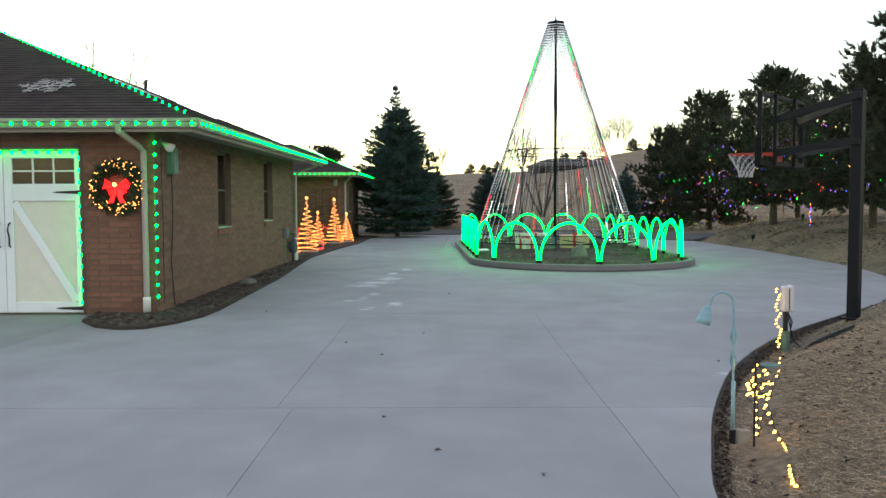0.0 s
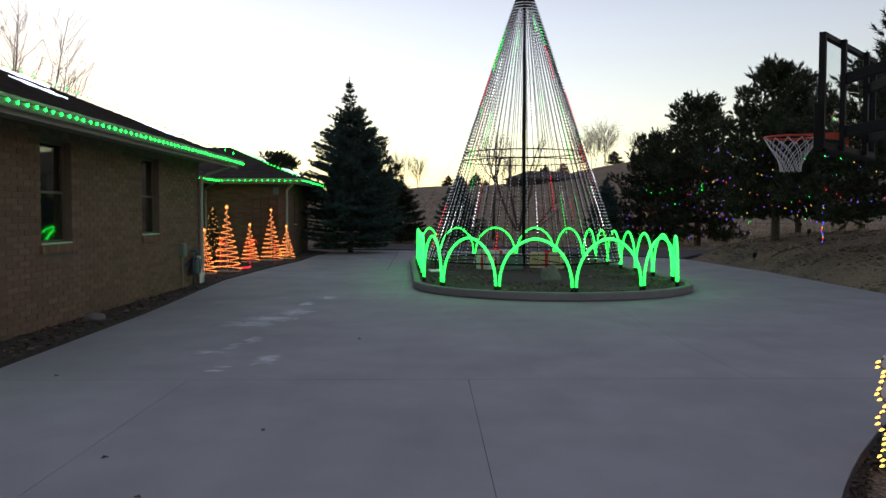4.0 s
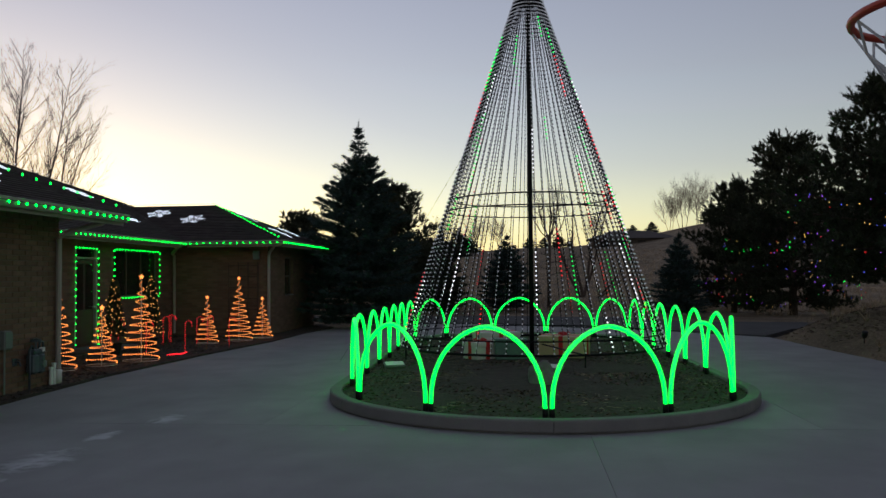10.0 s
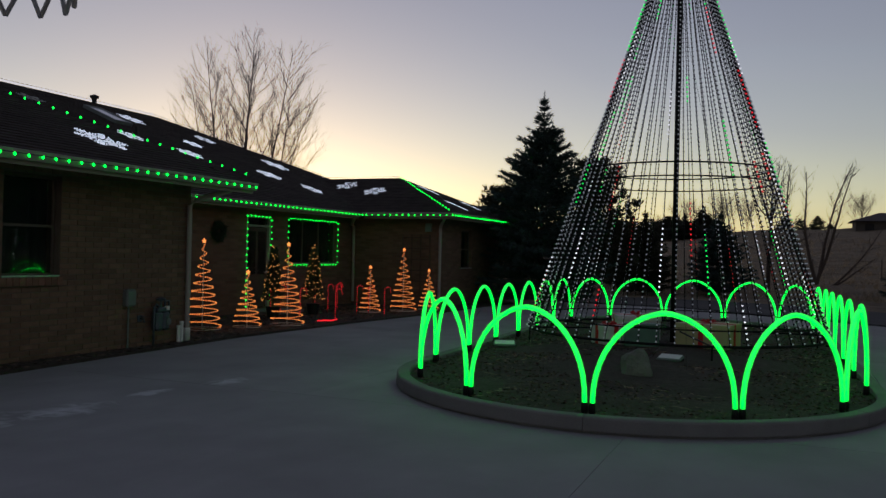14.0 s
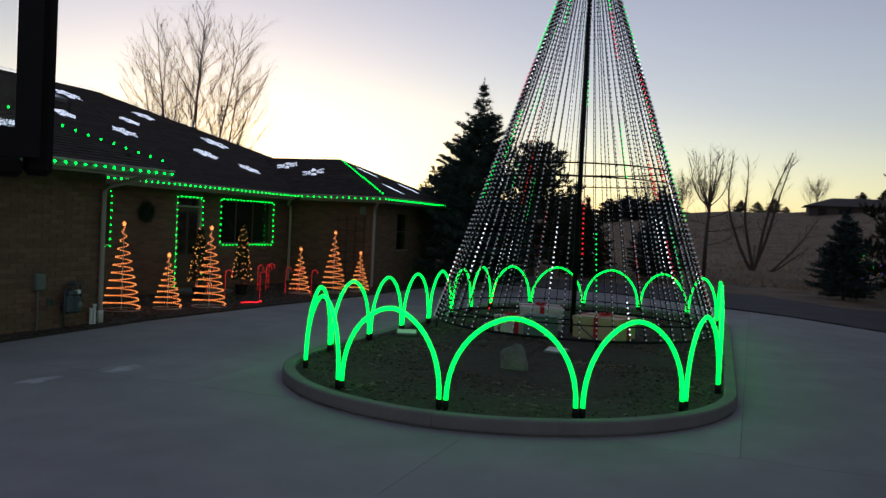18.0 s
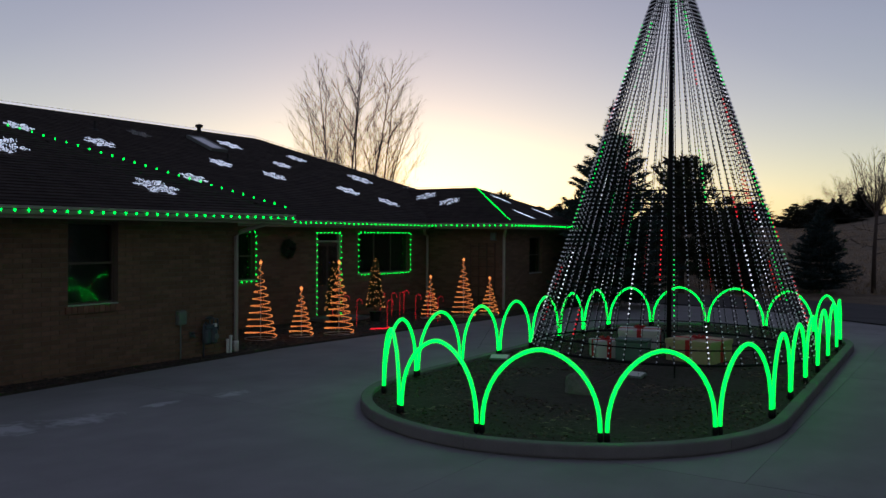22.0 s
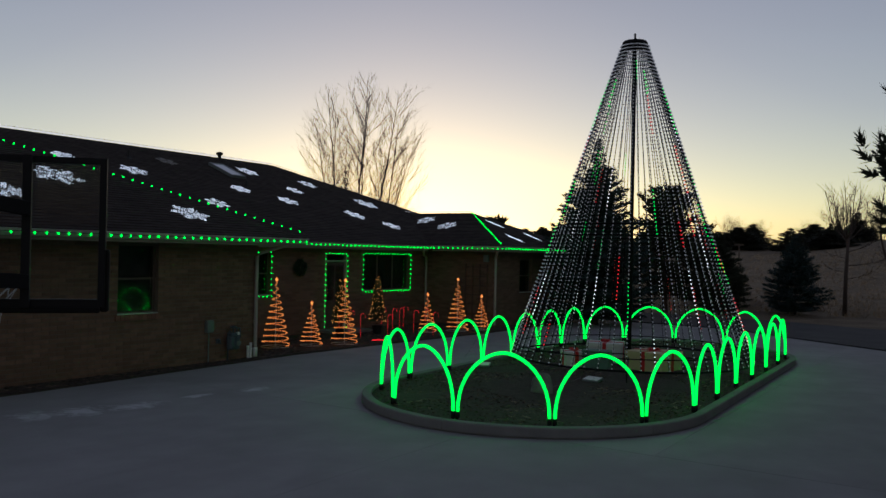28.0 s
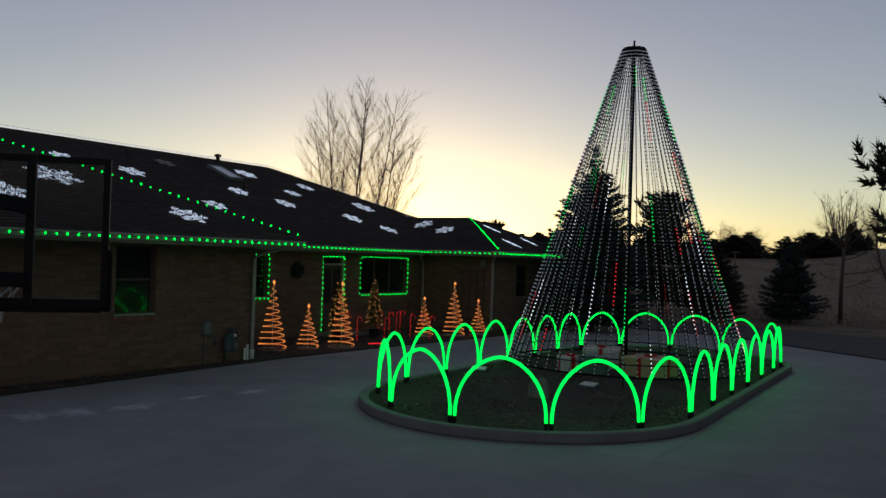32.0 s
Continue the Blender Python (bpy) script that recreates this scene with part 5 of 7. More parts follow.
lit_shrub(-4.73, 27.6, 1.64)

cane = None
for i, (x, y, rz) in enumerate(((-4.95, 26.14, 70), (-5.09, 26.75, 60), (-4.14, 26.09, 20), (-5.1, 28.3, 70), (-3.40, 26.35, 30), (-4.84, 28.48, 10), (-4.76, 28.74, 50), (-5.1, 29.4, 30), (-3.94, 28.33, 25), (-3.87, 28.81, 20), (-3.05, 28.05, 25))):
    if cane is None:
        cane = thing("candy_cane_light", "red lit candy cane stake in the mulch by the porch", "candy cane", x, y, 0.03, group="candy canes by the porch", rz=rz)
        pts = [(0, 0, -0.1), (0, 0, 0.06), (0, 0, 0.60)] + [(0.07 - 0.07 * math.cos(u), 0, 0.64 + 0.07 * math.sin(u)) for u in np.linspace(0, math.pi, 9)] + [(0.14, 0, 0.58)]
        Geo().tube(pts, 0.006, 5).ob("cane_stick", M_RIBBON, cane, "red plastic stick", smooth=True)
        g = Geo()
        for p in along(pts[1:], 0.048):
            g.lathe([(0.003, -0.010), (0.0105, 0), (0.003, 0.010)], *p, 5)
        g.ob("bulb_chain", L_RED, cane, "small red bulbs")["kind"] = "stuff"
    else:
        copy_thing(cane, pose(x, y, 0.03, 0, 0, rz))
tr = thing("red_rope_light", "red rope light lying along the bed edge", "rope light", -3.5, 26.05, 0.05)
Geo().tube([(-0.12, -0.1, 0.0), (0.0, 0.05, 0.01), (0.08, 0.2, 0.0), (0.10, 0.38, 0.02)], 0.014, 6).ob("tube_light", L_RED, tr)

# trellis, wreaths
tl = thing("trellis", "dark weathered wooden lattice trellis against the brick", "trellis", -4.12, 32.16, -0.1)
for i in range(4):
    x = -0.42 + i * 0.28
    Geo().box(x - 0.016, x + 0.016, -0.03, 0.0, 0.05, 2.2).ob("upright", M_WOOD, tl)
for i in range(6):
    z = 0.55 + i * 0.31
    Geo().box(-0.44, 0.44, -0.05, -0.031, z - 0.016, z + 0.016).ob("crossbar", M_WOOD, tl)
sb = thing("wall_box", "small pale electrical box under the wing eave", "electric box", -3.74, 32.18, 2.30)
Geo().box(-0.09, 0.09, -0.09, 0.0, -0.12, 0.12).ob("box_body", M_GREYBOX, sb, bevel=0.01)


def wreath(label, m, R0, r0, lit):
    t = new("wreath")
    t.matrix_basis = m
    tagged(t, label, "wreath")
    Geo().tube(ring_pts(R0, 0, 24), 0.012, 6, closed=True).ob("hoop", M_IRON, t)
    r_ = np.random.default_rng(4)
    n = 3200
    a, b = r_.uniform(0, 2 * np.pi, n), r_.uniform(0, 2 * np.pi, n)
    q = r0 * np.sqrt(r_.random(n))
    c = np.column_stack([(R0 + q * np.cos(b)) * np.cos(a), (R0 + q * np.cos(b)) * np.sin(a), np.abs(q * np.sin(b))])
    d = r_.normal(size=(n, 3)) * 0.035 + np.column_stack([np.cos(a) * np.cos(b), np.sin(a) * np.cos(b), np.abs(np.sin(b))]) * 0.04
    s = r_.normal(size=(n, 3)) * 0.006
    o = new("needle_garland", tri_mesh("needles", np.stack([c - s, c + s, c + d], 1), M_GARLAND))
    o.parent = t
    o["label"] = "dark evergreen needles"
    if lit:
        g = Geo()
        for i in range(110):
            a_, b_ = r_.uniform(0, 2 * np.pi), r_.uniform(-0.8, 2.2)
            rr = R0 + r0 * math.cos(b_) * r_.uniform(0.4, 1.15)
            g.lathe([(0.002, 0), (0.0068, 0.006), (0.002, 0.012)], rr * math.cos(a_), rr * math.sin(a_), r0 * 0.75 + 0.02, 5)
        g.ob("mini_light_chain", L_WARM, t, "warm gold mini lights")["kind"] = "stuff"
        for a_, ln in ((0.25, 0.17), (math.pi - 0.25, 0.17), (-0.5, 0.13), (math.pi + 0.5, 0.13)):
            c_, s_ = math.cos(a_), math.sin(a_)
            w = Geo()
            w.add([(0, 0, 0.08), (c_ * ln - s_ * 0.075, s_ * ln + c_ * 0.075, 0.12), (c_ * ln * 1.12, s_ * ln * 1.12, 0.05), (c_ * ln + s_ * 0.075, s_ * ln - c_ * 0.075, 0.12), (0, 0, 0.13)], [(0, 1, 2), (0, 2, 3), (4, 2, 1), (4, 3, 2), (0, 4, 1), (0, 3, 4)])
            w.ob("bow_loop", L_BOW, t, "glowing red bow loop")
        for a_ in (-1.2, -1.9):
            c_, s_ = math.cos(a_), math.sin(a_)
            w = Geo()
            w.add([(-0.03, 0, 0.09), (0.03, 0, 0.09), (c_ * 0.24 + 0.035, s_ * 0.24, 0.10), (c_ * 0.24 - 0.035, s_ * 0.24, 0.10), (0, 0, 0.11)], [(0, 1, 2, 3), (0, 4, 1), (1, 4, 2), (2, 4, 3), (3, 4, 0)])
            w.ob("bow_tail", L_BOW, t, "glowing red bow tail")
        Geo().lathe([(0.02, 0.0), (0.03, 0.02), (0.02, 0.04)], 0.0, 0.03, 0.13, 8).ob("bow_lamp", L_WARM, t, "bright warm lamp on the bow")
    return t


wreath("evergreen wreath with gold lights and a glowing red bow on brick", pose(-3.95, 11.035, 1.79, 90, 0, 0), 0.29, 0.095, True)
wreath("small unlit dark wreath on the porch wall", pose(-6.17, 25.8, 1.95, 90, 0, 90), 0.16, 0.055, False)

# ---- roof: vents, skylight, snowflakes ----
def roof_z(x, eave):
    return (2.70 if eave > -3 else 2.68) + PITCH * (eave - x)


vp = thing("roof_vent", "dark metal vent pipe with cap on the main ridge", "roof vent", -12.85, 28.65, roof_z(-12.85, -5.65) - 0.1)
Geo().lathe([(0.16, 0.0), (0.09, 0.05), (0.07, 0.07), (0.07, 0.26), (0.12, 0.27), (0.13, 0.34), (0.03, 0.38)], sides=12).ob("pipe", M_IRON, vp, smooth=False)
for x, y, e in ((-9.2, 21.2, -5.65), (-6.0, 17.9, -2.78), (-9.9, 27.2, -5.65), (-11.6, 24.0, -5.65)):
    t = thing("plumbing_stack", "short dark plumbing stack in the shingles", "roof vent", x, y, roof_z(x, e))
    Geo().lathe([(0.11, -0.02), (0.05, 0.04), (0.04, 0.05), (0.04, 0.24), (0.03, 0.24)], sides=10).ob("pipe", M_IRON, t)
slope = math.degrees(math.atan(PITCH))
sk = new("skylight")
sk.matrix_basis = pose(-11.4, 27.7, roof_z(-11.4, -5.65) + 0.01, 0, slope, 0)
tagged(sk, "pale flat skylight with a metal curb on the shingles", "skylight", kind="structure")
f = Geo()
f.box(-0.62, 0.62, -0.32, -0.26, 0, 0.1).box(-0.62, 0.62, 0.26, 0.32, 0, 0.1).box(-0.62, -0.56, -0.26, 0.26, 0, 0.1).box(0.56, 0.62, -0.26, 0.26, 0, 0.1)
f.ob("skylight_frame", M_GREYBOX, sk, bevel=0.008)
Geo().box(-0.56, 0.56, -0.26, 0.26, 0.06, 0.08).ob("pane", mat("skylight_dome", (0.72, 0.74, 0.78), 0.10, vary=0.06, bump=0), sk, "milky glazing")


def snowflake(r):
    """Six branching arms set with small bulbs, lying flat."""
    g, w = Geo(), Geo()
    def dot(x, y):
        g.lathe([(0.003, 0.0), (0.0068, 0.008), (0.003, 0.014)], x, y, 0.03, 4)
    r_ = random.Random(int(r * 100))

    def lane(x0, y0, x1, y1, wide):
        n = max(2, int(math.hypot(x1 - x0, y1 - y0) / 0.045))
        for i in range(1, n + 1):
            for e in ((-1, 0, 1) if wide else (0,)):
                px, py = x0 + (x1 - x0) * i / n, y0 + (y1 - y0) * i / n
                dot(px - e * 0.036 * (y1 - y0) / math.hypot(x1 - x0, y1 - y0) + r_.uniform(-0.014, 0.014), py + e * 0.036 * (x1 - x0) / math.hypot(x1 - x0, y1 - y0) + r_.uniform(-0.014, 0.014))
    for k in range(6):
        a = math.pi / 3 * k
        c, s = math.cos(a), math.sin(a)
        w.tube([(0, 0, 0.025), (c * r, s * r, 0.025)], 0.005, 4)
        lane(c * 0.05, s * 0.05, c * r, s * r, True)
        for d, ln in ((0.40, 0.36), (0.70, 0.26)):
            for e in (-1, 1):
                b = a + e * math.pi / 3.2
                x0, y0 = c * r * d, s * r * d
                x1, y1 = x0 + math.cos(b) * r * ln, y0 + math.sin(b) * r * ln
                w.tube([(x0, y0, 0.025), (x1, y1, 0.025)], 0.005, 4)
                lane(x0, y0, x1, y1, False)
    return w, g


proto = {}
for i, (x, y, e, r, lit) in enumerate((
        (-5.50, 17.9, -2.78, 0.56, 1), (-3.80, 19.9, -2.78, 0.42, 1), (-4.40, 16.27, -2.78, 0.42, 1), (-4.6, 13.6, -2.78, 0.45, 0),
        (-10.95, 21.48, -5.65, 0.34, 1), (-10.33, 23.26, -5.65, 0.40, 1), (-8.13, 24.43, -5.65, 0.36, 1), (-11.66, 25.44, -5.65, 0.34, 0), (-9.6, 26.65, -5.65, 0.34, 1), (-11.65, 28.85, -5.65, 0.40, 1),
        (-10.95, 31.2, -5.65, 0.34, 1), (-10.05, 29.57, -5.65, 0.30, 1), (-8.87, 28.04, -5.65, 0.36, 1), (-9.34, 32.65, -5.65, 0.45, 1), (-8.04, 30.44, -5.65, 0.38, 1), (-7.22, 31.45, -5.65, 0.34, 1))):
    key = (round(r, 2), lit)
    t = new("snowflake_light")
    t.matrix_basis = pose(x, y, roof_z(x, e) + 0.012, 0, slope, 0) @ pose(0, 0, 0, 0, 0, 17 * i)
    tagged(t, "cold white LED snowflake lying on the shingles" if lit else "unlit wire snowflake lying on the shingles", "snowflake light", group="snowflakes on the roof")
    if key not in proto:
        w, g = snowflake(r)
        proto[key] = (w.mesh("wire_frame", M_FRAMEWIRE), g.mesh("led_pattern", L_FLAKE if lit else M_BULB_OFF))
    share("wire_frame", proto[key][0], t, Matrix())
    share("led_pattern", proto[key][1], t, Matrix())["kind"] = "stuff"
for x, y in ((-7.39, 33.87), (-6.09, 33.31)):
    t = new("snowflake_light")
    t.matrix_basis = pose(x, y, 2.70 + PITCH * (y - 31.6) + 0.012, slope, 0, 0)
    tagged(t, "cold white LED snowflake lying on the wing roof", "snowflake light", group="snowflakes on the roof")
    share("wire_frame", proto[(0.36, 1)][0], t, Matrix())
    share("led_pattern", proto[(0.36, 1)][1], t, Matrix())["kind"] = "stuff"
for x, y in ((-4.81, 34.46), (-3.49, 33.58), (-3.74, 35.38)):
    t = new("snowflake_light")
    t.matrix_basis = pose(x, y, 2.70 + PITCH * (-2.84 - x) + 0.012, 0, slope, 20)
    tagged(t, "cold white LED snowflake lying on the wing roof", "snowflake light", group="snowflakes on the roof")
    share("wire_frame", proto[(0.36, 1)][0], t, Matrix())
    share("led_pattern", proto[(0.36, 1)][1], t, Matrix())["kind"] = "stuff"
# on the front slope of the garage
t = new("snowflake_light")
t.matrix_basis = pose(-5.4, 12.1, 2.70 + PITCH * 1.48 + 0.012, slope, 0, 0)
tagged(t, "unlit wire snowflake lying on the garage front slope", "snowflake light", group="snowflakes on the roof")
w, g = snowflake(0.42)
share("wire_frame", w.mesh("wire_frame", M_FRAMEWIRE), t, Matrix())
share("led_pattern", g.mesh("led_pattern", M_BULB_OFF), t, Matrix())["kind"] = "stuff"

# ---- basketball hoop ----
RIM = Vector((4.82, 11.13, 2.21))
UB = Vector((0.663, 0.749, 0)).normalized()
NB = Vector((-UB.y, UB.x, 0))
BC = RIM - NB * 0.47 - UB * 0.01
BW, BZ0, BZ1 = 0.805, 2.04, 2.965
hoop = thing("basketball_hoop", "black steel basketball hoop with clear board and white net", "basketball hoop", 5.58, 9.50, float(height(5.58, 9.50)))
HO = Vector(hoop.location)
mb = Matrix.Translation(Vector((BC.x, BC.y, 0)) - HO) @ Matrix(((UB.x, NB.x, 0, 0), (UB.y, NB.y, 0, 0), (0, 0, 1, 0), (0, 0, 0, 1)))
top = 2.90 - HO.z
Geo().box(-0.064, 0.064, -0.064, 0.064, -0.3, top, Matrix.Rotation(0.75, 4, 'Z')).ob("pole", M_BLACK, hoop, "square black steel pole", bevel=0.008)
Geo().box(-0.12, 0.12, -0.12, 0.12, 0.0, 0.02, Matrix.Rotation(0.75, 4, 'Z')).ob("base_plate", M_BLACK, hoop)
bf = Geo()
for a, b, c, d in ((-BW, BW, BZ0, BZ0 + 0.05), (-BW, BW, BZ1 - 0.04, BZ1), (-BW, -BW + 0.04, BZ0 + 0.05, BZ1 - 0.04), (BW - 0.04, BW, BZ0 + 0.05, BZ1 - 0.04)):
    bf.box(a, b, -0.05, 0.0, c, d, mb)
board = bf.ob("backboard_frame", M_BLACK, hoop, "black steel board frame")
Geo().box(-BW + 0.042, BW - 0.042, -0.022, -0.010, BZ0 + 0.052, BZ1 - 0.042, mb).ob("backboard_panel", M_ACRYLIC, hoop, "clear acrylic board")
for s in (-1, 1):
    Geo().box(s * 0.36 - 0.025, s * 0.36 + 0.025, -0.09, -0.051, BZ0, BZ1, mb).ob("back_rail", M_BLACK, hoop)
    Geo().box(s * BW - 0.025, s * BW + 0.022, -0.035, 0.025, BZ0 - 0.03, BZ0 + 0.36, mb).ob("side_pad", M_PAD, hoop, "black rubber corner pad", bevel=0.01)
Geo().box(-BW + 0.026, BW - 0.026, -0.06, 0.02, BZ0 - 0.035, BZ0 - 0.001, mb).ob("bottom_pad", M_PAD, hoop, "black rubber bottom pad", bevel=0.008)
for s in (-1, 1):
    for zp, zb in ((top - 0.08, 2.64), (top - 0.62, 2.20)):
        start = Matrix.Rotation(0.75, 3, 'Z') @ Vector((s * 0.085, 0, 0)) + Vector((0, 0, zp))
        end = mb @ Vector((s * 0.36, -0.10, zb))
        dv = end - start
        q = dv.to_track_quat('X', 'Z').to_matrix().to_4x4()
        Geo().box(-0.06, dv.length + 0.02, -0.018, 0.018, -0.045, 0.045, Matrix.Translation(start) @ q).ob("lift_arm", M_BLACK, hoop, "black steel lift arm", bevel=0.004)
Geo().tube([tuple(RIM - HO + Vector((0.228 * math.cos(2 * math.pi * i / 36), 0.228 * math.sin(2 * math.pi * i / 36), 0))) for i in range(36)], 0.010, 8, closed=True).ob("rim", M_RIM, hoop, "orange-red rim", smooth=True)
mr = Matrix.Translation(Vector((BC.x, BC.y, RIM.z)) - HO) @ Matrix(((UB.x, NB.x, 0, 0), (UB.y, NB.y, 0, 0), (0, 0, 1, 0), (0, 0, 0, 1)))
g = Geo()
g.add([mr @ Vector(p) for p in ((-0.10, 0.0, 0.012), (0.10, 0.0, 0.012), (0.15, 0.29, 0.012), (-0.15, 0.29, 0.012), (-0.10, 0.0, -0.055), (0.10, 0.0, -0.055), (0.15, 0.29, -0.006), (-0.15, 0.29, -0.006))], [(0, 1, 2, 3), (7, 6, 5, 4), (0, 4, 5, 1), (1, 5, 6, 2), (2, 6, 7, 3), (3, 7, 4, 0)])
g.box(-0.10, 0.10, 0.0, 0.02, -0.14, 0.02, mr)
g.ob("rim_bracket", M_RIM, hoop, "orange-red rim bracket")
levels = [(0.226, -0.012), (0.195, -0.075), (0.152, -0.14), (0.115, -0.20), (0.095, -0.26), (0.09, -0.315)]
for j in range(12):
    for dirn in (1, -1):
        pts = []
        for i, (r, z) in enumerate(levels):
            a = 2 * math.pi * (j + 0.5 * dirn * i) / 12
            pts.append(RIM - HO + Vector((r * math.cos(a), r * math.sin(a), z)))
        Geo().tube(pts, 0.0034, 5).ob("net_cord", M_NET, hoop, "white net cord")

# ---- path lamp, socket post and warm string at the edge of the drive ----
LX, LY = 2.612, 5.10
LZ = float(height(LX, LY))
lamp = thing("path_lamp", "verdigris bell-flower path lamp with leaves on a bent stem", "path lamp", LX, LY, LZ)
stem = [(0, 0, -0.1), (0.0, 0, 0.35), (-0.005, 0, 0.86)] + [(-0.085 + 0.08 * math.cos(u), 0, 0.985 + 0.085 * math.sin(u)) for u in np.linspace(0, math.pi, 9)] + [(-0.178, 0, 0.97)]
Geo().tube(stem, 0.0085, 8).ob("stem", M_COPPER, lamp, smooth=True)
Geo().lathe([(0.012, 0.0), (0.02, -0.012), (0.03, -0.03), (0.036, -0.06), (0.042, -0.085), (0.050, -0.125), (0.046, -0.125), (0.03, -0.07), (0.01, -0.02)], m=Matrix.Translation((-0.18, 0, 0.975)) @ Matrix.Scale(1.05, 4) @ Matrix.Rotation(0.30, 4, 'Y'), sides=16).ob("bell_shade", M_COPPER, lamp, "bell-shaped verdigris shade", smooth=True)
Geo().tube([(0, 0, 0.10), (0.002, 0, 0.45)], 0.0145, 8).ob("lower_tube", M_COPPER, lamp, "thicker pale green lower tube", smooth=True)
for z, tl_ in ((0.52, -0.03), (0.685, 0.03)):
    lf = Geo()
    v = [(0.0, 0, 0.0), (0.022, 0.006, 0.05), (0.024, 0.008, 0.09), (0.0, 0.012, 0.16), (-0.024, 0.008, 0.09), (-0.022, 0.006, 0.05)]
    lf.add([(a + 0.002, b + 0.006, c) for a, b, c in v] + [(a + 0.002, b + 0.010, c) for a, b, c in v], [tuple(range(6)), tuple(range(6, 12))[::-1]] + [(i, (i + 1) % 6, 6 + (i + 1) % 6, 6 + i) for i in range(6)])
    o = lf.ob("leaf", M_COPPER, lamp, "cast leaf")
    o.matrix_basis = pose(0, 0, z, 0, math.degrees(tl_), 0)
Geo().box(-0.017, 0.017, -0.02, 0.02, -0.03, 0.11).ob("ground_clamp", M_IRON, lamp, "dark metal ground clamp", bevel=0.004)
M_PALEBLOCK = mat("pale_weathered_wood", (0.30, 0.27, 0.22), 0.9, vary=0.3)
Geo().box(0.02, 0.10, -0.06, -0.01, -0.04, 0.12).ob("base_block", M_PALEBLOCK, lamp, "small pale wooden base block", bevel=0.004)
st = thing("garden_stake", "thin black metal garden stake in dry grass", "stake", 2.70, 4.93, float(height(2.70, 4.93)))
Geo().tube([(0, 0, -0.1), (0, 0, 0.64)], 0.008, 6).ob("rod", M_IRON, st)
Geo().lathe([(0.012, 0), (0.016, 0.02), (0.006, 0.04)], 0, 0, 0.64, 8).ob("finial", M_IRON, st)

SX, SY = 4.40, 8.63
SZ = float(height(SX, SY))
M_PALEBOX = mat("pale_plastic", (0.50, 0.49, 0.52), 0.5, vary=0.1)
post = thing("outlet_post", "pale weatherproof outlet box on a dark post with cords", "outlet post", SX, SY, SZ)
Geo().tube([(0, 0, -0.1), (0, 0, 0.5)], 0.028, 8).ob("post", M_IRON, post)
Geo().tube([(0, 0, 0.0), (0, 0, 0.24)], 0.052, 10).ob("sleeve", M_BOXGREEN, post, "green plastic sleeve")
Geo().box(-0.045, 0.020, -0.055, 0.055, 0.46, 0.74).ob("outlet_box", M_PALEBOX, post, "pale outlet box", bevel=0.012)
Geo().box(0.028, 0.075, -0.062, 0.062, 0.455, 0.75).ob("box_cover", M_PALEBOX, post, "pale hinged cover", bevel=0.012)
Geo().box(0.018, 0.030, -0.045, 0.045, 0.48, 0.72).ob("hinge_seam", M_IRON, post)
for k, (ex, ey) in enumerate(((0.5, 0.75), (0.75, 0.7), (0.35, 0.3))):
    pts = [(0, 0, 0.5), (0.05 + 0.02 * k, 0.03, 0.34), (0.12, 0.08 + 0.05 * k, 0.15)]
    for q in (0.4, 0.7, 1.0):
        x, y = 0.12 + ex * q, 0.1 + ey * q + 0.05 * math.sin(6 * q + k)
        pts.append((x, y, float(height(SX + x, SY + y)) - SZ + 0.012))
    Geo().tube(pts, 0.006, 5).ob("cord", M_IRON, post, "black extension cord")
lidp = thing("valve_box_lid", "round green valve box lid in the grass", "valve box", 3.88, 7.68, float(height(3.88, 7.68)))
Geo().lathe([(0.118, -0.10), (0.118, 0.04), (0.105, 0.052), (0.015, 0.056)], sides=22).ob("lid", M_BOXGREEN, lidp)
cl = thing("cord_coil", "dark coil of cord lying on the dry grass", "cord coil", 4.75, 8.3, float(height(4.75, 8.3)))
cpts = []
for i in range(70):
    a = i * 0.45
    x, y = (0.16 + 0.04 * math.sin(i * 0.7)) * math.cos(a) * 1.4, (0.1 + 0.03 * math.cos(i)) * math.sin(a)
    cpts.append((x, y, float(height(4.75 + x, 8.3 + y)) - float(height(4.75, 8.3)) + 0.012 + 0.0006 * i))
Geo().tube(cpts, 0.006, 4).ob("cord", M_WIRE, cl)

rw = random.Random(71)
wpts = [(SX - 0.10 + rw.uniform(-0.035, 0.035), SY - 0.10 + rw.uniform(-0.03, 0.03), SZ + 0.74 - 0.042 * i) for i in range(17)]
ground_run = [(4.20, 8.22), (4.03, 7.82), (3.88, 7.46), (3.82, 7.30), (3.67, 6.98), (3.50, 6.65), (3.24, 6.10), (2.98, 5.55), (2.80, 5.12)]
ws = light_string("warm yellow mini bulbs draped down the outlet post", wpts, 0.046, B_YELLOW, (35, 50), 0.004)
ws["group"] = "garden light strings"
run = [(x, y, float(height(x, y)) + 0.025 + 0.03 * rw.random()) for x, y in ground_run]
ws = light_string("warm yellow bulbs lying across the dry grass", run, 0.30, B_YELLOW, (70, 40), 0.004)
ws["group"] = "garden light strings"
KX, KY, KZ = 2.70, 4.93, float(height(2.70, 4.93))
swag = [(KX + 0.10, KY + 0.19, KZ + 0.05), (KX + 0.02, KY + 0.05, KZ + 0.60)]
for i in range(26):
    a = i * 0.62
    swag.append((KX + 0.045 + 0.075 * math.cos(a) + rw.uniform(-0.015, 0.015), KY + 0.02 + 0.06 * math.sin(a), KZ + 0.49 + 0.07 * math.cos(a * 0.5 + 0.4) - 0.004 * i + rw.uniform(-0.02, 0.02)))
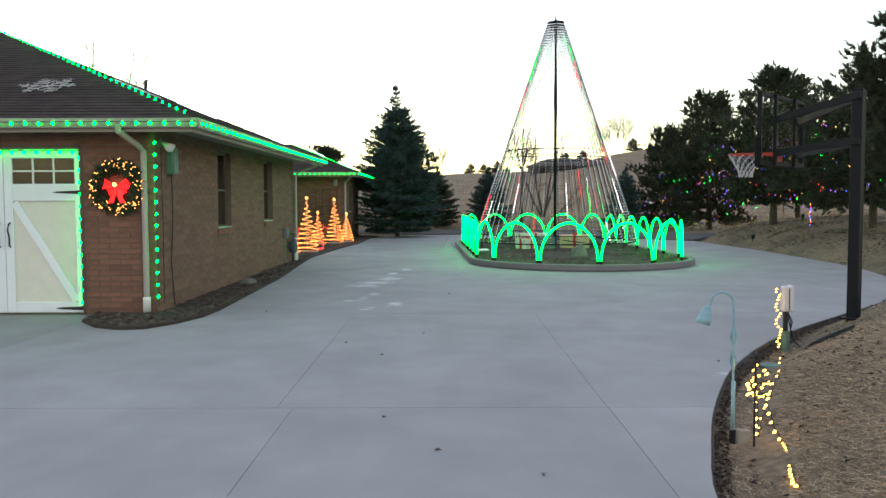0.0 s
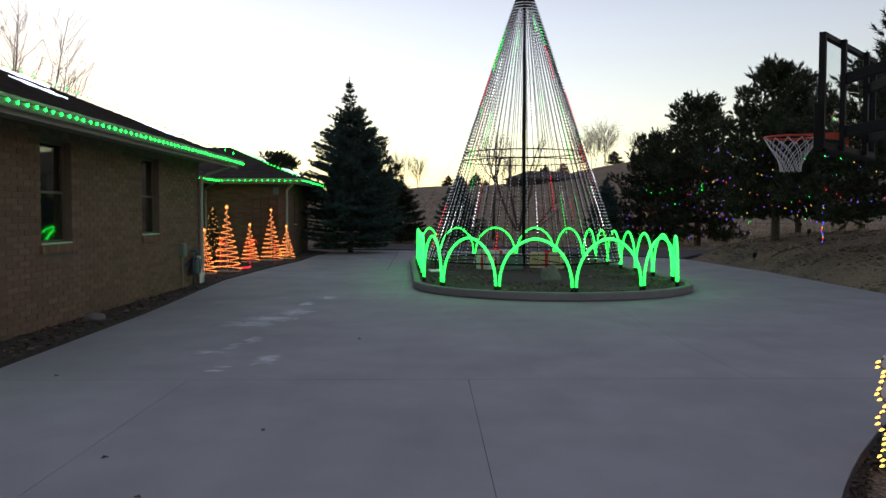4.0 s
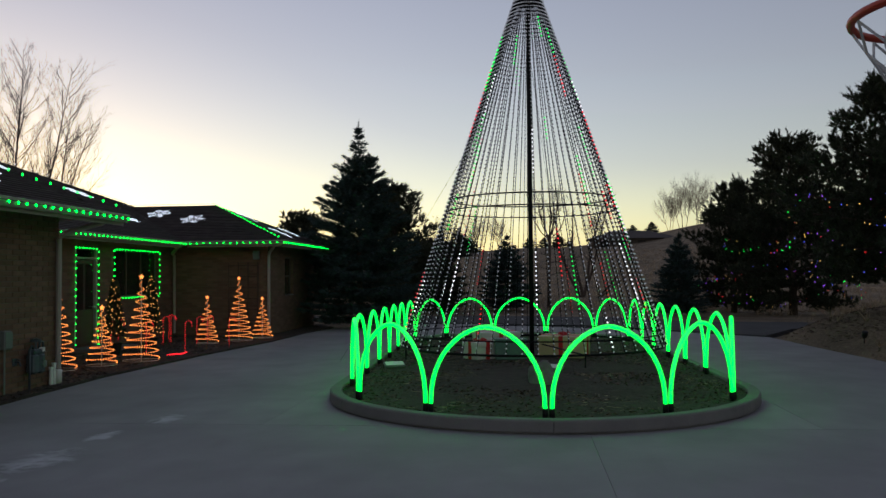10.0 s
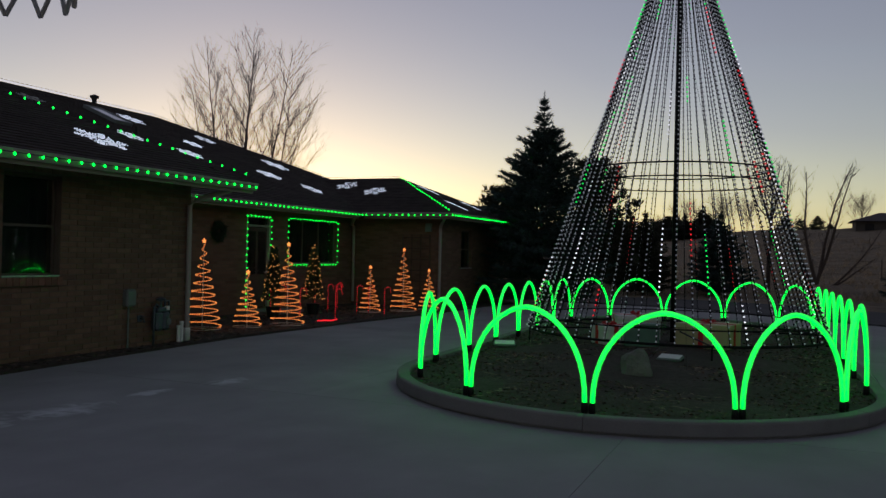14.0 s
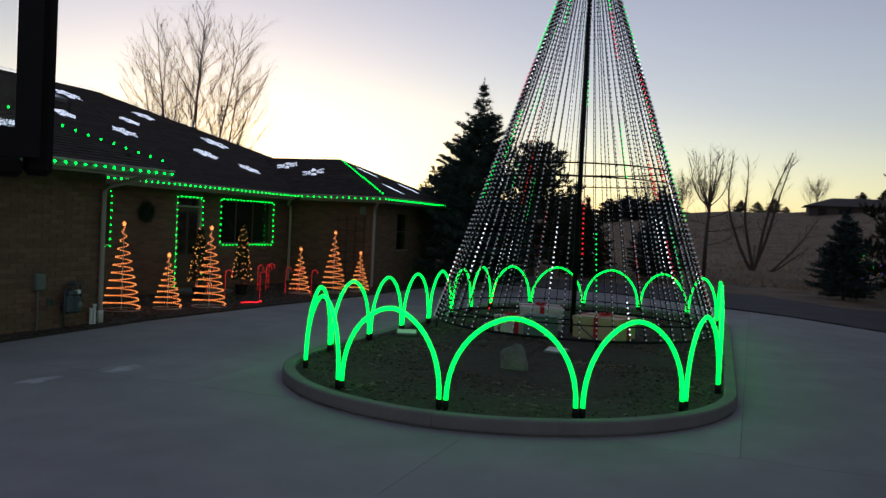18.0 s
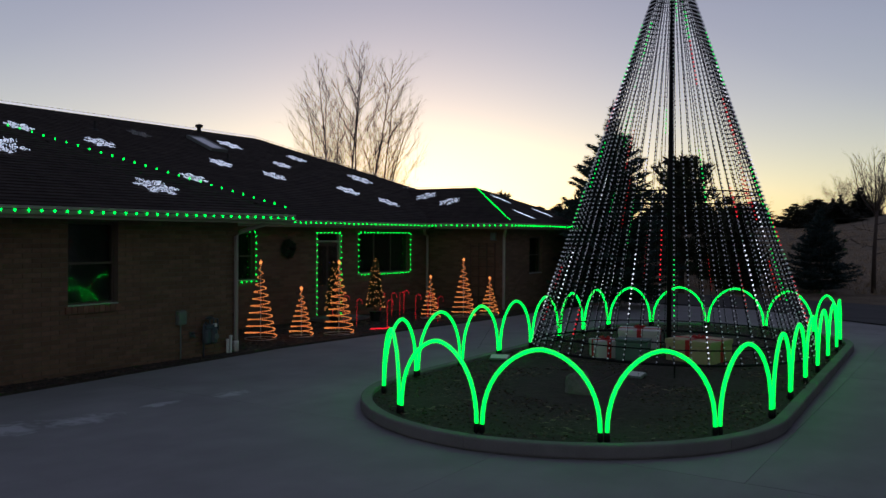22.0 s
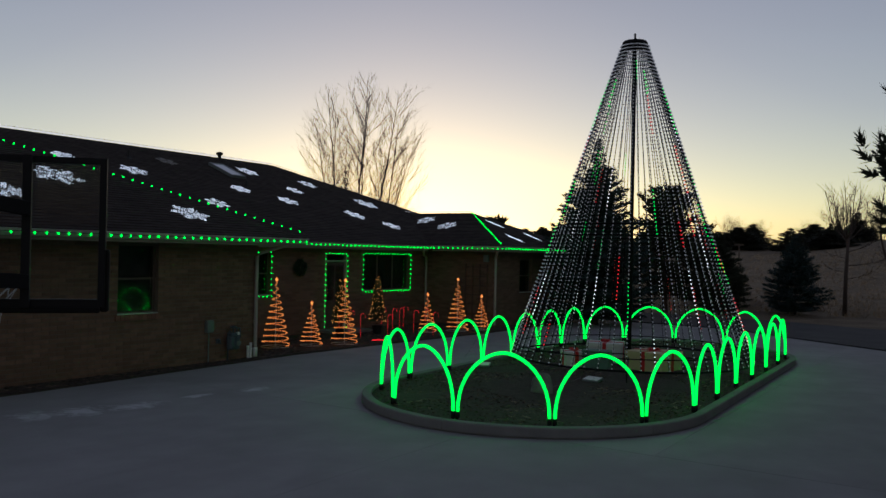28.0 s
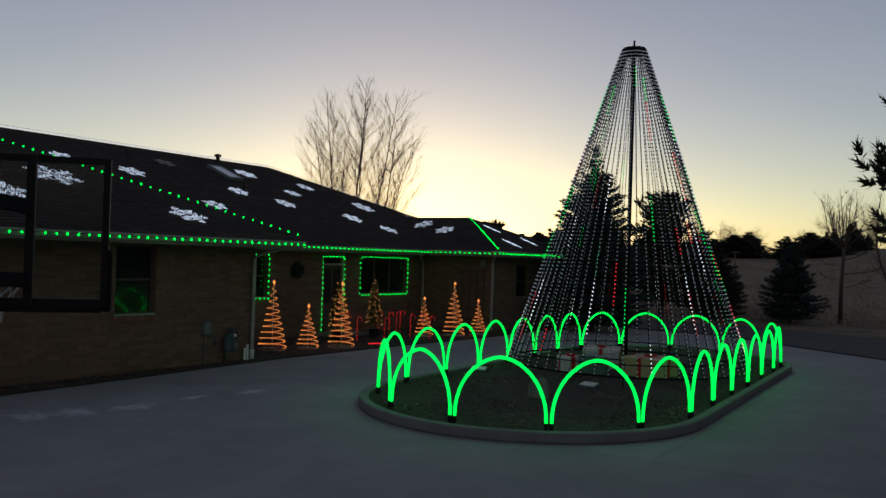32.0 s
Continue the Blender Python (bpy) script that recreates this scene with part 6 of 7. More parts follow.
for i in range(9):
    swag.append((KX + 0.06 + 0.016 * i + rw.uniform(-0.02, 0.02), KY - 0.004 * i, KZ + 0.40 - 0.045 * i))
for x, y in ((2.88, 4.88), (2.86, 4.80), (2.84, 4.72), (2.76, 4.50), (2.70, 4.31), (2.63, 4.10), (2.62, 4.00)):
    swag.append((x, y, float(height(x, y)) + 0.022))
ws = light_string("warm yellow mini bulbs looped over the thin stake", swag, 0.062, B_YELLOW, (40, 35), 0.004)
ws["group"] = "garden light strings"

# leaves and pebbles on the concrete
lt = thing("fallen_leaf", "curled brown leaf on the concrete", "leaf", 0.55, 4.6, 0.002, group="leaves on the drive")
Geo().add([(0, 0, 0), (0.02, 0.016, 0.014), (0.05, 0, 0.004), (0.02, -0.016, 0.012)], [(0, 2, 1), (0, 3, 2)]).ob("blade", M_CHIP, lt)
for i in range(9):
    r_ = random.Random(40 + i)
    copy_thing(lt, pose(r_.uniform(-2.2, 4.0), r_.uniform(2.5, 15), 0.002, 0, 0, r_.uniform(0, 360)))

# ---- trees ----
def blades(c, d, n, ln, wd, spread, r_):
    """n needle blades from every point c, leaning about the direction d."""
    k = len(c)
    cc, dd = np.repeat(c, n, 0), np.repeat(d, n, 0)
    v = dd + r_.normal(size=cc.shape) * spread
    v /= np.linalg.norm(v, axis=1)[:, None] + 1e-9
    s = np.cross(v, r_.normal(size=cc.shape))
    s /= np.linalg.norm(s, axis=1)[:, None] + 1e-9
    q = ln * r_.uniform(0.6, 1.25, (k * n, 1))
    b = cc + r_.normal(size=cc.shape) * ln * 0.12
    return np.stack([b - s * wd / 2, b + s * wd / 2, b + v * q], 1)


def spruce(label, x, y, h, radius, seed, fine=True, material=None, low=0.05):
    r_ = np.random.default_rng(seed)
    t = thing("spruce_tree", label, "spruce", x, y, float(height(x, y)))
    Geo().tube([(0, 0, -0.3), (0, 0, h * 0.5), (0, 0, h * 0.985)], 0.017 * h, 7, taper=0.006).ob("trunk", M_BARK, t, "dark straight trunk")
    cs, ds, limbs = [], [], Geo()
    levels = int(h * (9 if fine else 5))
    for i in range(levels):
        k = (i + r_.random()) / levels
        z = h * (low + (0.97 - low) * k)
        ln0 = radius * (1.06 * max(0.0, 1 - k / 0.90) ** 0.74 if k < 0.83 else 0.14 * (1 - k) / 0.17) * (0.62 + 0.38 * min(1, k * 7)) + (0.05 if k < 0.83 else 0.01)
        for _ in range((11 if k < 0.83 else 3) if fine else 7):
            a = r_.uniform(0, 2 * np.pi)
            ln = ln0 * r_.uniform(0.55, 1.2)
            droop = -0.22 + 0.55 * k
            e = np.array([np.cos(a), np.sin(a), droop])
            m = max(2, int(ln / (0.11 if fine else 0.2)))
            u = np.linspace(0.25, 1, m)[:, None]
            p = np.array([0, 0, z]) + e * u * ln + np.array([0, 0, 0.20]) * (u ** 2) * ln
            side = np.array([-np.sin(a), np.cos(a), 0])
            for sgn in (-1, 0, 1):
                w = 0.32 * ln * (1 - u) * sgn
                cs.append(p + side * w)
                ds.append(np.repeat((e + side * sgn * 0.8 + np.array([0, 0, 0.15]))[None], m, 0))
            if fine and _ % 3 == 0:
                limbs.tube([(0, 0, z), tuple(p[-1])], 0.012, 4, taper=0.004, cap=False)
    cs, ds = np.concatenate(cs), np.concatenate(ds)
    tris = blades(cs, ds, 5 if fine else 4, 0.17 if fine else 0.34, 0.035 if fine else 0.10, 0.45, r_)
    tip = blades(np.column_stack([np.zeros(14), np.zeros(14), np.linspace(h * 0.95, h * 1.01, 14)]), np.repeat(np.array([[0, 0, 1.0]]), 14, 0), 4, 0.09, 0.02, 0.3, r_)
    o = new("crown", tri_mesh("crown", np.concatenate([tris, tip]), material or M_SPRUCE))
    o.parent = t
    o["label"] = "dense dark needle crown"
    if limbs.f:
        limbs.ob("branchwork", M_BARK, t)["kind"] = "stuff"
    return t


def shoots(c, d, ln, n, needle, wd, r_):
    """Bottle-brush shoots: n needles set along each short axis from c towards d."""
    k = len(c)
    cc, dd = np.repeat(c, n, 0), np.repeat(d, n, 0)
    u = r_.random((k * n, 1))
    root = cc + dd * u * np.repeat(ln[:, None], n, 0)
    v = r_.normal(size=cc.shape)
    v -= dd * np.sum(v * dd, 1)[:, None]
    v /= np.linalg.norm(v, axis=1)[:, None] + 1e-9
    v = v * (1.0 - 0.55 * u) + dd * (0.55 + 0.5 * u)
    v /= np.linalg.norm(v, axis=1)[:, None]
    s = np.cross(v, r_.normal(size=cc.shape))
    s /= np.linalg.norm(s, axis=1)[:, None] + 1e-9
    tip = root + v * needle * r_.uniform(0.65, 1.15, (k * n, 1))
    return np.stack([root - s * wd / 2, root + s * wd / 2, tip], 1)


def pine(label, x, y, h, radius, seed, base=0.14, material=None, dense=1.0, top=0.62):
    """An open-grown pine: upswept limbs that fork into bottle-brush shoots of long needles."""
    r_ = np.random.default_rng(seed)
    t = thing("pine_tree", label, "pine", x, y, float(height(x, y)))
    bend = r_.normal(size=2) * 0.12
    def stem(z):
        return np.array([bend[0] * math.sin(2.2 * z / h), bend[1] * math.sin(1.7 * z / h + 1) - bend[1] * math.sin(1), z])
    Geo().tube([tuple(stem(h * q)) if q > 0 else (0, 0, -0.3) for q in (0, 0.1, 0.25, 0.4, 0.6, 0.8, 0.95)], 0.026 * h, 8, taper=0.02).ob("trunk", M_BARK, t, "rough dark trunk")
    limbs, cs, ds, ls = Geo(), [], [], []
    n = int(15 * h)
    whorls = max(5, int(h * 1.7))
    for i in range(n):
        k = ((i + r_.random()) / n) ** 0.95
        k = (math.floor(k * whorls) + 0.5 + 0.5 * (k * whorls % 1 - 0.5)) / whorls
        z = h * (base + (0.95 - base) * k)
        a = i * 2.399 + r_.normal() * 0.35
        prof = min(1.0, 0.62 + 1.3 * k) if k < 0.35 else max(0.06, 1 - (k - 0.35) / 0.67) ** top
        ln = max(0.25, radius * prof * r_.uniform(0.5, 1.1))
        rise = -0.22 + 1.15 * k
        e = np.array([math.cos(a), math.sin(a), rise * 0.4])
        p0 = stem(z)
        def spot(u):
            return p0 + e * ln * u + np.array([0, 0, rise * 0.5 * ln * u * u])
        limbs.tube([tuple(spot(u)) for u in (0, 0.4, 0.75, 1.0)], 0.015 + 0.010 * ln, 4, taper=0.006, cap=False)
        m = max(3, int(ln * 6.0 * dense))
        for u in np.linspace(0.3, 1.0, m):
            p = spot(u)
            for q in range(3 if u < 0.98 else 5):
                w = r_.normal(size=3) * np.array([1, 1, 0.55])
                w /= np.linalg.norm(w)
                reach = ln * 0.24 * (1.25 - u) * r_.uniform(0.3, 1.0) + 0.05
                c = p + (w + e * 0.5) * reach
                if reach > 0.25:
                    limbs.tube([tuple(p), tuple(c)], 0.008, 3, taper=0.004, cap=False)
                for _ in range(2):
                    dv = w * 0.55 + e * 0.45 + np.array([0, 0, 0.75]) + r_.normal(size=3) * 0.30
                    cs.append(c + r_.normal(size=3) * 0.07)
                    ds.append(dv / np.linalg.norm(dv))
                    ls.append(r_.uniform(0.14, 0.30))
    cs, ds, ls = np.array(cs), np.array(ds), np.array(ls)
    o = new("crown", tri_mesh("crown", np.concatenate([shoots(cs, ds, ls, 22, 0.135, 0.020, r_), shoots(cs, ds, ls * 0.8, 12, 0.10, 0.055, r_)]), material or M_PINE))
    o.parent = t
    o["label"] = "dark upright tufts of long pine needles"
    limbs.ob("branchwork", M_BARK, t, "dark bare limbs")["kind"] = "stuff"
    return t


def vase_tree(label, x, y, stems, seed, material=None, stout=1.0, sway=0.07, foot=0.35, bushy=3.4):
    """A leafless tree of upright leaders (dx, dy, height, half width) with arching, rising branches and fine twigs."""
    r_ = random.Random(seed)
    t = thing("bare_tree", label, "tree", x, y, float(height(x, y)))
    trunk, limbs, twigs = Geo(), Geo(), Geo()

    def rising(p, d, ln, r, g, sides, n=5, lift=0.10, thin=0.3, sway=0.07):
        pts = [p]
        for i in range(n):
            d = (d + Vector((r_.gauss(0, sway), r_.gauss(0, sway), lift))).normalized()
            pts.append(pts[-1] + d * ln / n)
        g.tube(pts, r, sides, taper=r * thin, cap=False)
        return pts

    def at(pts, q):
        i = min(len(pts) - 2, int(q * (len(pts) - 1)))
        return pts[i].lerp(pts[i + 1], q * (len(pts) - 1) - i), (pts[i + 1] - pts[i]).normalized()

    def side_way(d, out):
        s = d.orthogonal().normalized()
        s.rotate(Matrix.Rotation(r_.uniform(0, 2 * math.pi), 3, d))
        return (d + s * out).normalized()
    for dx, dy, h, w in stems:
        main = rising(Vector((dx * foot, dy * foot, -0.2)), Vector((dx * (1 - foot), dy * (1 - foot), h)).normalized(), h, 0.0105 * h * stout, trunk, 7, 9, 0.02, 0.08, sway)
        for i in range(int(h * bushy)):
            q = 0.22 + 0.78 * (i + r_.random()) / (h * bushy)
            p, d = at(main, q)
            ln = w * (1.25 * math.sin(math.pi * min(1, 0.18 + 0.82 * q)) ** 0.7 + 0.25) * r_.uniform(0.6, 1.1)
            b = rising(p, side_way(d, r_.uniform(0.7, 1.15)), ln, (0.009 + 0.005 * ln) * stout, limbs, 4, 5, 0.13)
            for j in range(int(ln * 5.0) + 2):
                p2, d2 = at(b, r_.uniform(0.18, 0.98))
                l2 = ln * r_.uniform(0.16, 0.42) + 0.12
                c = rising(p2, side_way(d2, r_.uniform(0.4, 0.8)), l2, 0.0065 * stout, twigs, 3, 3, 0.10)
                for _ in range(int(l2 * 3.2)):
                    p3, d3 = at(c, r_.uniform(0.2, 0.95))
                    rising(p3, side_way(d3, r_.uniform(0.35, 0.75)), l2 * r_.uniform(0.25, 0.55), 0.0045 * stout, twigs, 3, 2, 0.08)
    m = material or M_TWIG
    trunk.ob("trunk", m, t, "grey bare leaders")
    limbs.ob("branchwork", m, t)["kind"] = "stuff"
    twigs.ob("twig_mass", m, t, "fine leafless twigs")["kind"] = "stuff"
    return t


def coloured_lights(label, x, y, z, loops, radius, seed, sag=0.25, n=60):
    """Strings of small coloured bulbs draped round a tree."""
    r_ = np.random.default_rng(seed)
    t = thing("light_string", label, "string lights", x, y, z, group="coloured lights on the pines")
    sets = {"red": Geo(), "blue": Geo(), "green": Geo(), "amber": Geo(), "violet": Geo()}
    for h0, k in loops:
        a0 = r_.uniform(0, 6.28)
        pts = []
        for i in range(n + 1):
            a = a0 + i / n * 2 * math.pi
            rr = radius * k * (1 + 0.10 * math.sin(3 * a + a0) + 0.05 * r_.normal())
            pts.append((rr * math.cos(a), rr * math.sin(a), h0 + sag * math.sin(4 * a + a0) + 0.15 * math.sin(a * 1 + 2 * a0)))
        Geo().tube(pts, 0.004, 3, closed=True).ob("wire", M_WIRE, t)
        for p in pts:
            sets[r_.choice(list(sets))].lathe([(0.003, -0.012), (0.0105, 0), (0.003, 0.012)], *p, 5)
    for name, mt in (("red", L_RED), ("blue", L_BLUE), ("green", L_GREENB), ("amber", L_YELLOW), ("violet", L_VIOLET)):
        sets[name].ob(name + "_bulbs", mt, t, "lit " + name + " mini bulbs")["kind"] = "stuff"


L_VIOLET = led("violet_bulb", (0.35, 0.08, 1.0), 2.5)
spruce("tall dark blue-green spruce behind the house corner", -1.60, 36.3, 6.85, 2.2, 21)
spruce("young blue-green spruce on the far slope", 10.05, 43.5, 3.3, 1.15, 22)
spruce("bushy dark young spruce beside the lane", 3.05, 47.5, 3.5, 1.35, 23)
spruce("dark bushy conifer at the end of the lane", 0.05, 46.5, 3.5, 1.35, 25, material=M_PINE)
spruce("dark conifer behind the spruce", -1.3, 50.5, 3.6, 1.7, 24, material=M_PINE)
pine("spreading dark pine behind the light cone", -1.80, 44.5, 5.55, 2.0, 31)
pine("dark bushy pine behind the wing roof", -6.2, 46.0, 4.5, 1.9, 39)
pine("small slim pine behind the main roof", -11.2, 46.0, 4.4, 0.9, 40)
pine("broad ponderosa pine with coloured lights on the bank", 12.6, 30.1, 5.75, 2.5, 32, top=0.9)
pine("large ponderosa pine with coloured lights beside the drive", 13.3, 24.3, 5.0, 2.9, 33, top=1.0)
pine("rounded dark pine with coloured lights up the slope", 14.6, 44.0, 7.2, 2.9, 34, base=0.06)
pine("bushy dark pine at the end of the lit row", 12.9, 46.6, 5.6, 2.3, 38, base=0.05)
pine("ponderosa pine with reaching limbs near the drive", 11.88, 18.2, 5.1, 2.35, 35, base=0.34, dense=1.1)
pine("dark pine between the lit pines", 16.0, 36.0, 4.9, 2.3, 36)
pine("dark pine on the bank behind the lit pines", 18.2, 27.0, 5.4, 2.3, 37)
for x, y, rad, hs, sd in ((12.6, 30.1, 2.4, ((1.0, 0.75), (1.8, 1.0), (2.7, 0.9)), 1), (13.3, 24.3, 2.8, ((1.2, 0.8), (2.0, 1.0), (3.0, 0.8)), 2), (14.6, 44.0, 2.8, ((0.8, 0.9), (1.7, 1.0), (2.7, 0.95)), 3), (12.9, 46.6, 2.1, ((0.6, 1.0), (1.4, 1.0)), 5)):
    coloured_lights("strings of small coloured bulbs wound through a pine", x, y, float(height(x, y)), hs, rad, sd, n=54)
hang = thing("light_string", "short coloured string hanging from a pine limb", "string lights", 12.1, 25.8, float(height(12.1, 25.8)), group="coloured lights on the pines")
Geo().tube([(0, 0, 0.25), (0.02, 0, 1.3)], 0.004, 4).ob("wire", M_WIRE, hang)
for i in range(16):
    Geo().lathe([(0.005, -0.016), (0.017, 0), (0.005, 0.016)], 0.02 * math.sin(i), 0, 0.25 + i * 0.065, 5).ob("bulb", (L_BLUE, L_RED, L_YELLOW, L_BLUE)[i % 4], hang)

vase_tree("tall leafless cottonwood with upright leaders behind the roof", -17.7, 42.2, ((0.0, 0.0, 11.8, 2.2), (-1.7, -0.4, 11.2, 2.0), (1.6, 0.4, 10.9, 2.0), (-3.2, 0.3, 9.8, 1.8), (3.1, -0.3, 9.5, 1.8), (-0.9, 1.4, 10.6, 2.0), (2.4, 0.8, 9.0, 1.6), (-2.5, 0.8, 9.2, 1.6)), 3, stout=0.74, sway=0.026, foot=0.42, bushy=3.9)


def forked_tree(label, x, y, trunk_h, r0, limbs, seed, twiggy=5.0):
    """A leafless tree: trunk, then limbs (height, bearing, lean, length, curl) that bend upwards, with crooked shoots."""
    r_ = random.Random(seed)
    t = thing("bare_tree", label, "tree", x, y, float(height(x, y)))
    wood, shoots_ = Geo(), Geo()

    def grow(p, d, ln, r, g, sides, n, curl, sway):
        pts = [p]
        for _ in range(n):
            d = (d + Vector((r_.gauss(0, sway), r_.gauss(0, sway), curl / n + r_.gauss(0, sway * 0.4)))).normalized()
            pts.append(pts[-1] + d * ln / n)
        g.tube(pts, r, sides, taper=r * 0.14, cap=False)
        return pts
    if trunk_h:
        Geo().tube([(0, 0, -0.2), (0.02, 0, trunk_h * 0.5), (0.10, 0, trunk_h)], r0, 8, taper=r0 * 0.62).ob("trunk", M_BARK, t, "dark straight trunk", smooth=True)
    for z, bearing, lean, ln, curl in limbs:
        a, b = radians(bearing), radians(lean)
        d = Vector((math.cos(a) * math.sin(b), math.sin(a) * math.sin(b), math.cos(b)))
        limb = grow(Vector((0.05 * min(1, z), 0, z - (0.15 if not trunk_h else 0))), d, ln, r0 * (0.38 if trunk_h else 0.75) * min(1, ln / 2.5), wood, 6, 9, curl, 0.07)
        for i in range(int(ln * twiggy)):
            q = 0.28 + 0.70 * (i + r_.random()) / (ln * twiggy)
            k = min(len(limb) - 2, int(q * (len(limb) - 1)))
            p, e = limb[k].lerp(limb[k + 1], q * (len(limb) - 1) - k), (limb[k + 1] - limb[k]).normalized()
            side = e.orthogonal()
            side.rotate(Matrix.Rotation(r_.uniform(0, 2 * math.pi), 3, e))
            sh = grow(p, (e + side * r_.uniform(0.5, 1.0)).normalized(), r_.uniform(0.3, 0.9), r0 * 0.10, shoots_, 4, 5, 0.7, 0.12)
            for _ in range(2):
                grow(sh[r_.randrange(1, 5)], (e + side * r_.uniform(-0.8, 1.0)).normalized(), r_.uniform(0.2, 0.45), r0 * 0.055, shoots_, 3, 3, 0.5, 0.15)
    wood.ob("limb_mass", M_BARK, t, "crooked bare limbs")["kind"] = "stuff"
    shoots_.ob("shoot_mass", M_BARK, t, "thin leafless shoots")["kind"] = "stuff"
    return t


rf = random.Random(17)
crown = [(3.1 + 0.3 * rf.random(), 47 * i + rf.uniform(-15, 15), rf.uniform(30, 68), rf.uniform(1.8, 2.5), 2.2) for i in range(11)]
crown += [(1.6 + 0.3 * i, b, 80 + rf.uniform(-8, 8), ln, 0.12) for i, (b, ln) in enumerate(((0, 1.2), (165, 0.9), (15, 1.7), (200, 0.8), (-20, 1.4)))]
forked_tree("small leafless tree with a straight trunk beyond the lane", 4.95, 48.2, 3.4, 0.10, crown, 9, 6.0)
forked_tree("multi-stemmed leafless tree in the dry field", 6.98, 54.6, 0, 0.125, ((0.0, 178, 36, 6.4, 2.8), (0.0, 4, 12, 6.2, 0.4), (0.25, -12, 28, 5.8, 1.6), (0.2, 172, 8, 5.6, 0.8)), 12, 6.5)
forked_tree("low leaning leafless stem in the dry field", 7.60, 54.6, 0, 0.085, ((0.0, 0, 50, 3.9, 0.25), (0.0, 20, 62, 2.4, 0.3)), 13, 6.0)

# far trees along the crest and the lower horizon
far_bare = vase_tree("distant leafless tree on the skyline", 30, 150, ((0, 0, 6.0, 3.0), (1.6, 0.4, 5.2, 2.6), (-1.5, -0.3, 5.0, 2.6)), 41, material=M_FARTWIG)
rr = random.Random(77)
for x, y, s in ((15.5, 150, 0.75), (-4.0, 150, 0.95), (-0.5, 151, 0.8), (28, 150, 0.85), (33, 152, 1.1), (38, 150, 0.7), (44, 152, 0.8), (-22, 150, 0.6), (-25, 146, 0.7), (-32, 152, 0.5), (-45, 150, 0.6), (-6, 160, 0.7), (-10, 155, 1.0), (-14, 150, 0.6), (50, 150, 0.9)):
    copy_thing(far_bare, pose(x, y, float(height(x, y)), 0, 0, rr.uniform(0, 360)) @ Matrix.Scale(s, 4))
far_con = spruce("distant dark conifer on the skyline", -36, 150, 6, 2.4, 51, fine=False, material=M_FARTREE, low=0.0)
for i in range(60):
    x, y = rr.uniform(-100, -5), rr.uniform(112, 150)
    copy_thing(far_con, pose(x, y, float(height(x, y)), 0, 0, rr.uniform(0, 360)) @ Matrix.Diagonal((rr.uniform(1.0, 1.9), rr.uniform(1.0, 1.9), rr.uniform(0.3, 0.6), 1)))
for x, y, s in ((4.8, 149, 0.42), (7.2, 150, 0.40), (9.6, 149, 0.50), (11.4, 150, 0.26), (22, 151, 0.5), (25, 150, 0.45), (34, 150, 0.5), (41, 149, 0.5), (47, 151, 0.55), (55, 150, 0.7), (62, 148, 0.8)):
    copy_thing(far_con, pose(x, y, float(height(x, y)) - 0.1, 0, 0, rr.uniform(0, 360)) @ Matrix.Diagonal((s * 1.4, s * 1.4, s * 0.8, 1)))

for x, y, wide, tall in ((-11.5, 154, 0.75, 0.70), (-10.2, 152, 0.55, 0.76), (-7.3, 152, 0.95, 0.88), (-5.4, 153, 0.6, 0.5)):
    copy_thing(far_con, pose(x, y, float(height(x, y)) - 0.1, 0, 0, 21 * x) @ Matrix.Diagonal((wide, wide, tall, 1)))
pp = thing("field_post", "weathered post with a crossbar in the dry field", "post", -11.4, 96.0, float(height(-11.4, 96.0)))
Geo().tube([(0, 0, -0.3), (0, 0, 1.75)], 0.07, 6).ob("upright", M_POST, pp)
Geo().box(-0.45, 0.45, -0.05, 0.05, 1.6, 1.72).ob("crossbar", M_POST, pp)

# far house on the hill
fh = thing("far_house", "low dark farmhouse with a hip roof on the hill crest", "house", 18.6, 127, float(height(18.6, 127)) - 1.1)
Geo().box(-5.4, 5.4, -3.4, 3.4, -0.8, 1.5).ob("wall", M_FARWALL, fh)
Geo().add([(-6.0, -4.0, 1.5), (6.0, -4.0, 1.5), (6.0, 4.0, 1.5), (-6.0, 4.0, 1.5), (-2.6, 0, 2.7), (2.6, 0, 2.7)], [(0, 1, 5, 4), (1, 2, 5), (2, 3, 4, 5), (3, 0, 4), (3, 2, 1, 0)]).ob("roof", M_FARROOF, fh)
for x in (-4.4, -2, 0.6, 3.1):
    Geo().box(x, x + 1.0, -3.43, -3.4, 0.3, 1.2).ob("window", M_UNLIT, fh)

# wire fence across the slope
fence = thing("wire_fence", "old wire fence with weathered posts across the slope", "fence", 0, 0, 0)
fx = [(7 + 3.4 * i, 62 - 0.9 * i) for i in range(9)]
for x, y in fx:
    z = float(height(x, y))
    Geo().tube([(x, y, z - 0.3), (x, y, z + 1.15)], 0.05, 6).ob("post", M_POST, fence)
for dz in (0.35, 0.7, 1.05):
    Geo().tube([(x, y, float(height(x, y)) + dz) for x, y in fx], 0.006, 3).ob("wire", M_IRON, fence)

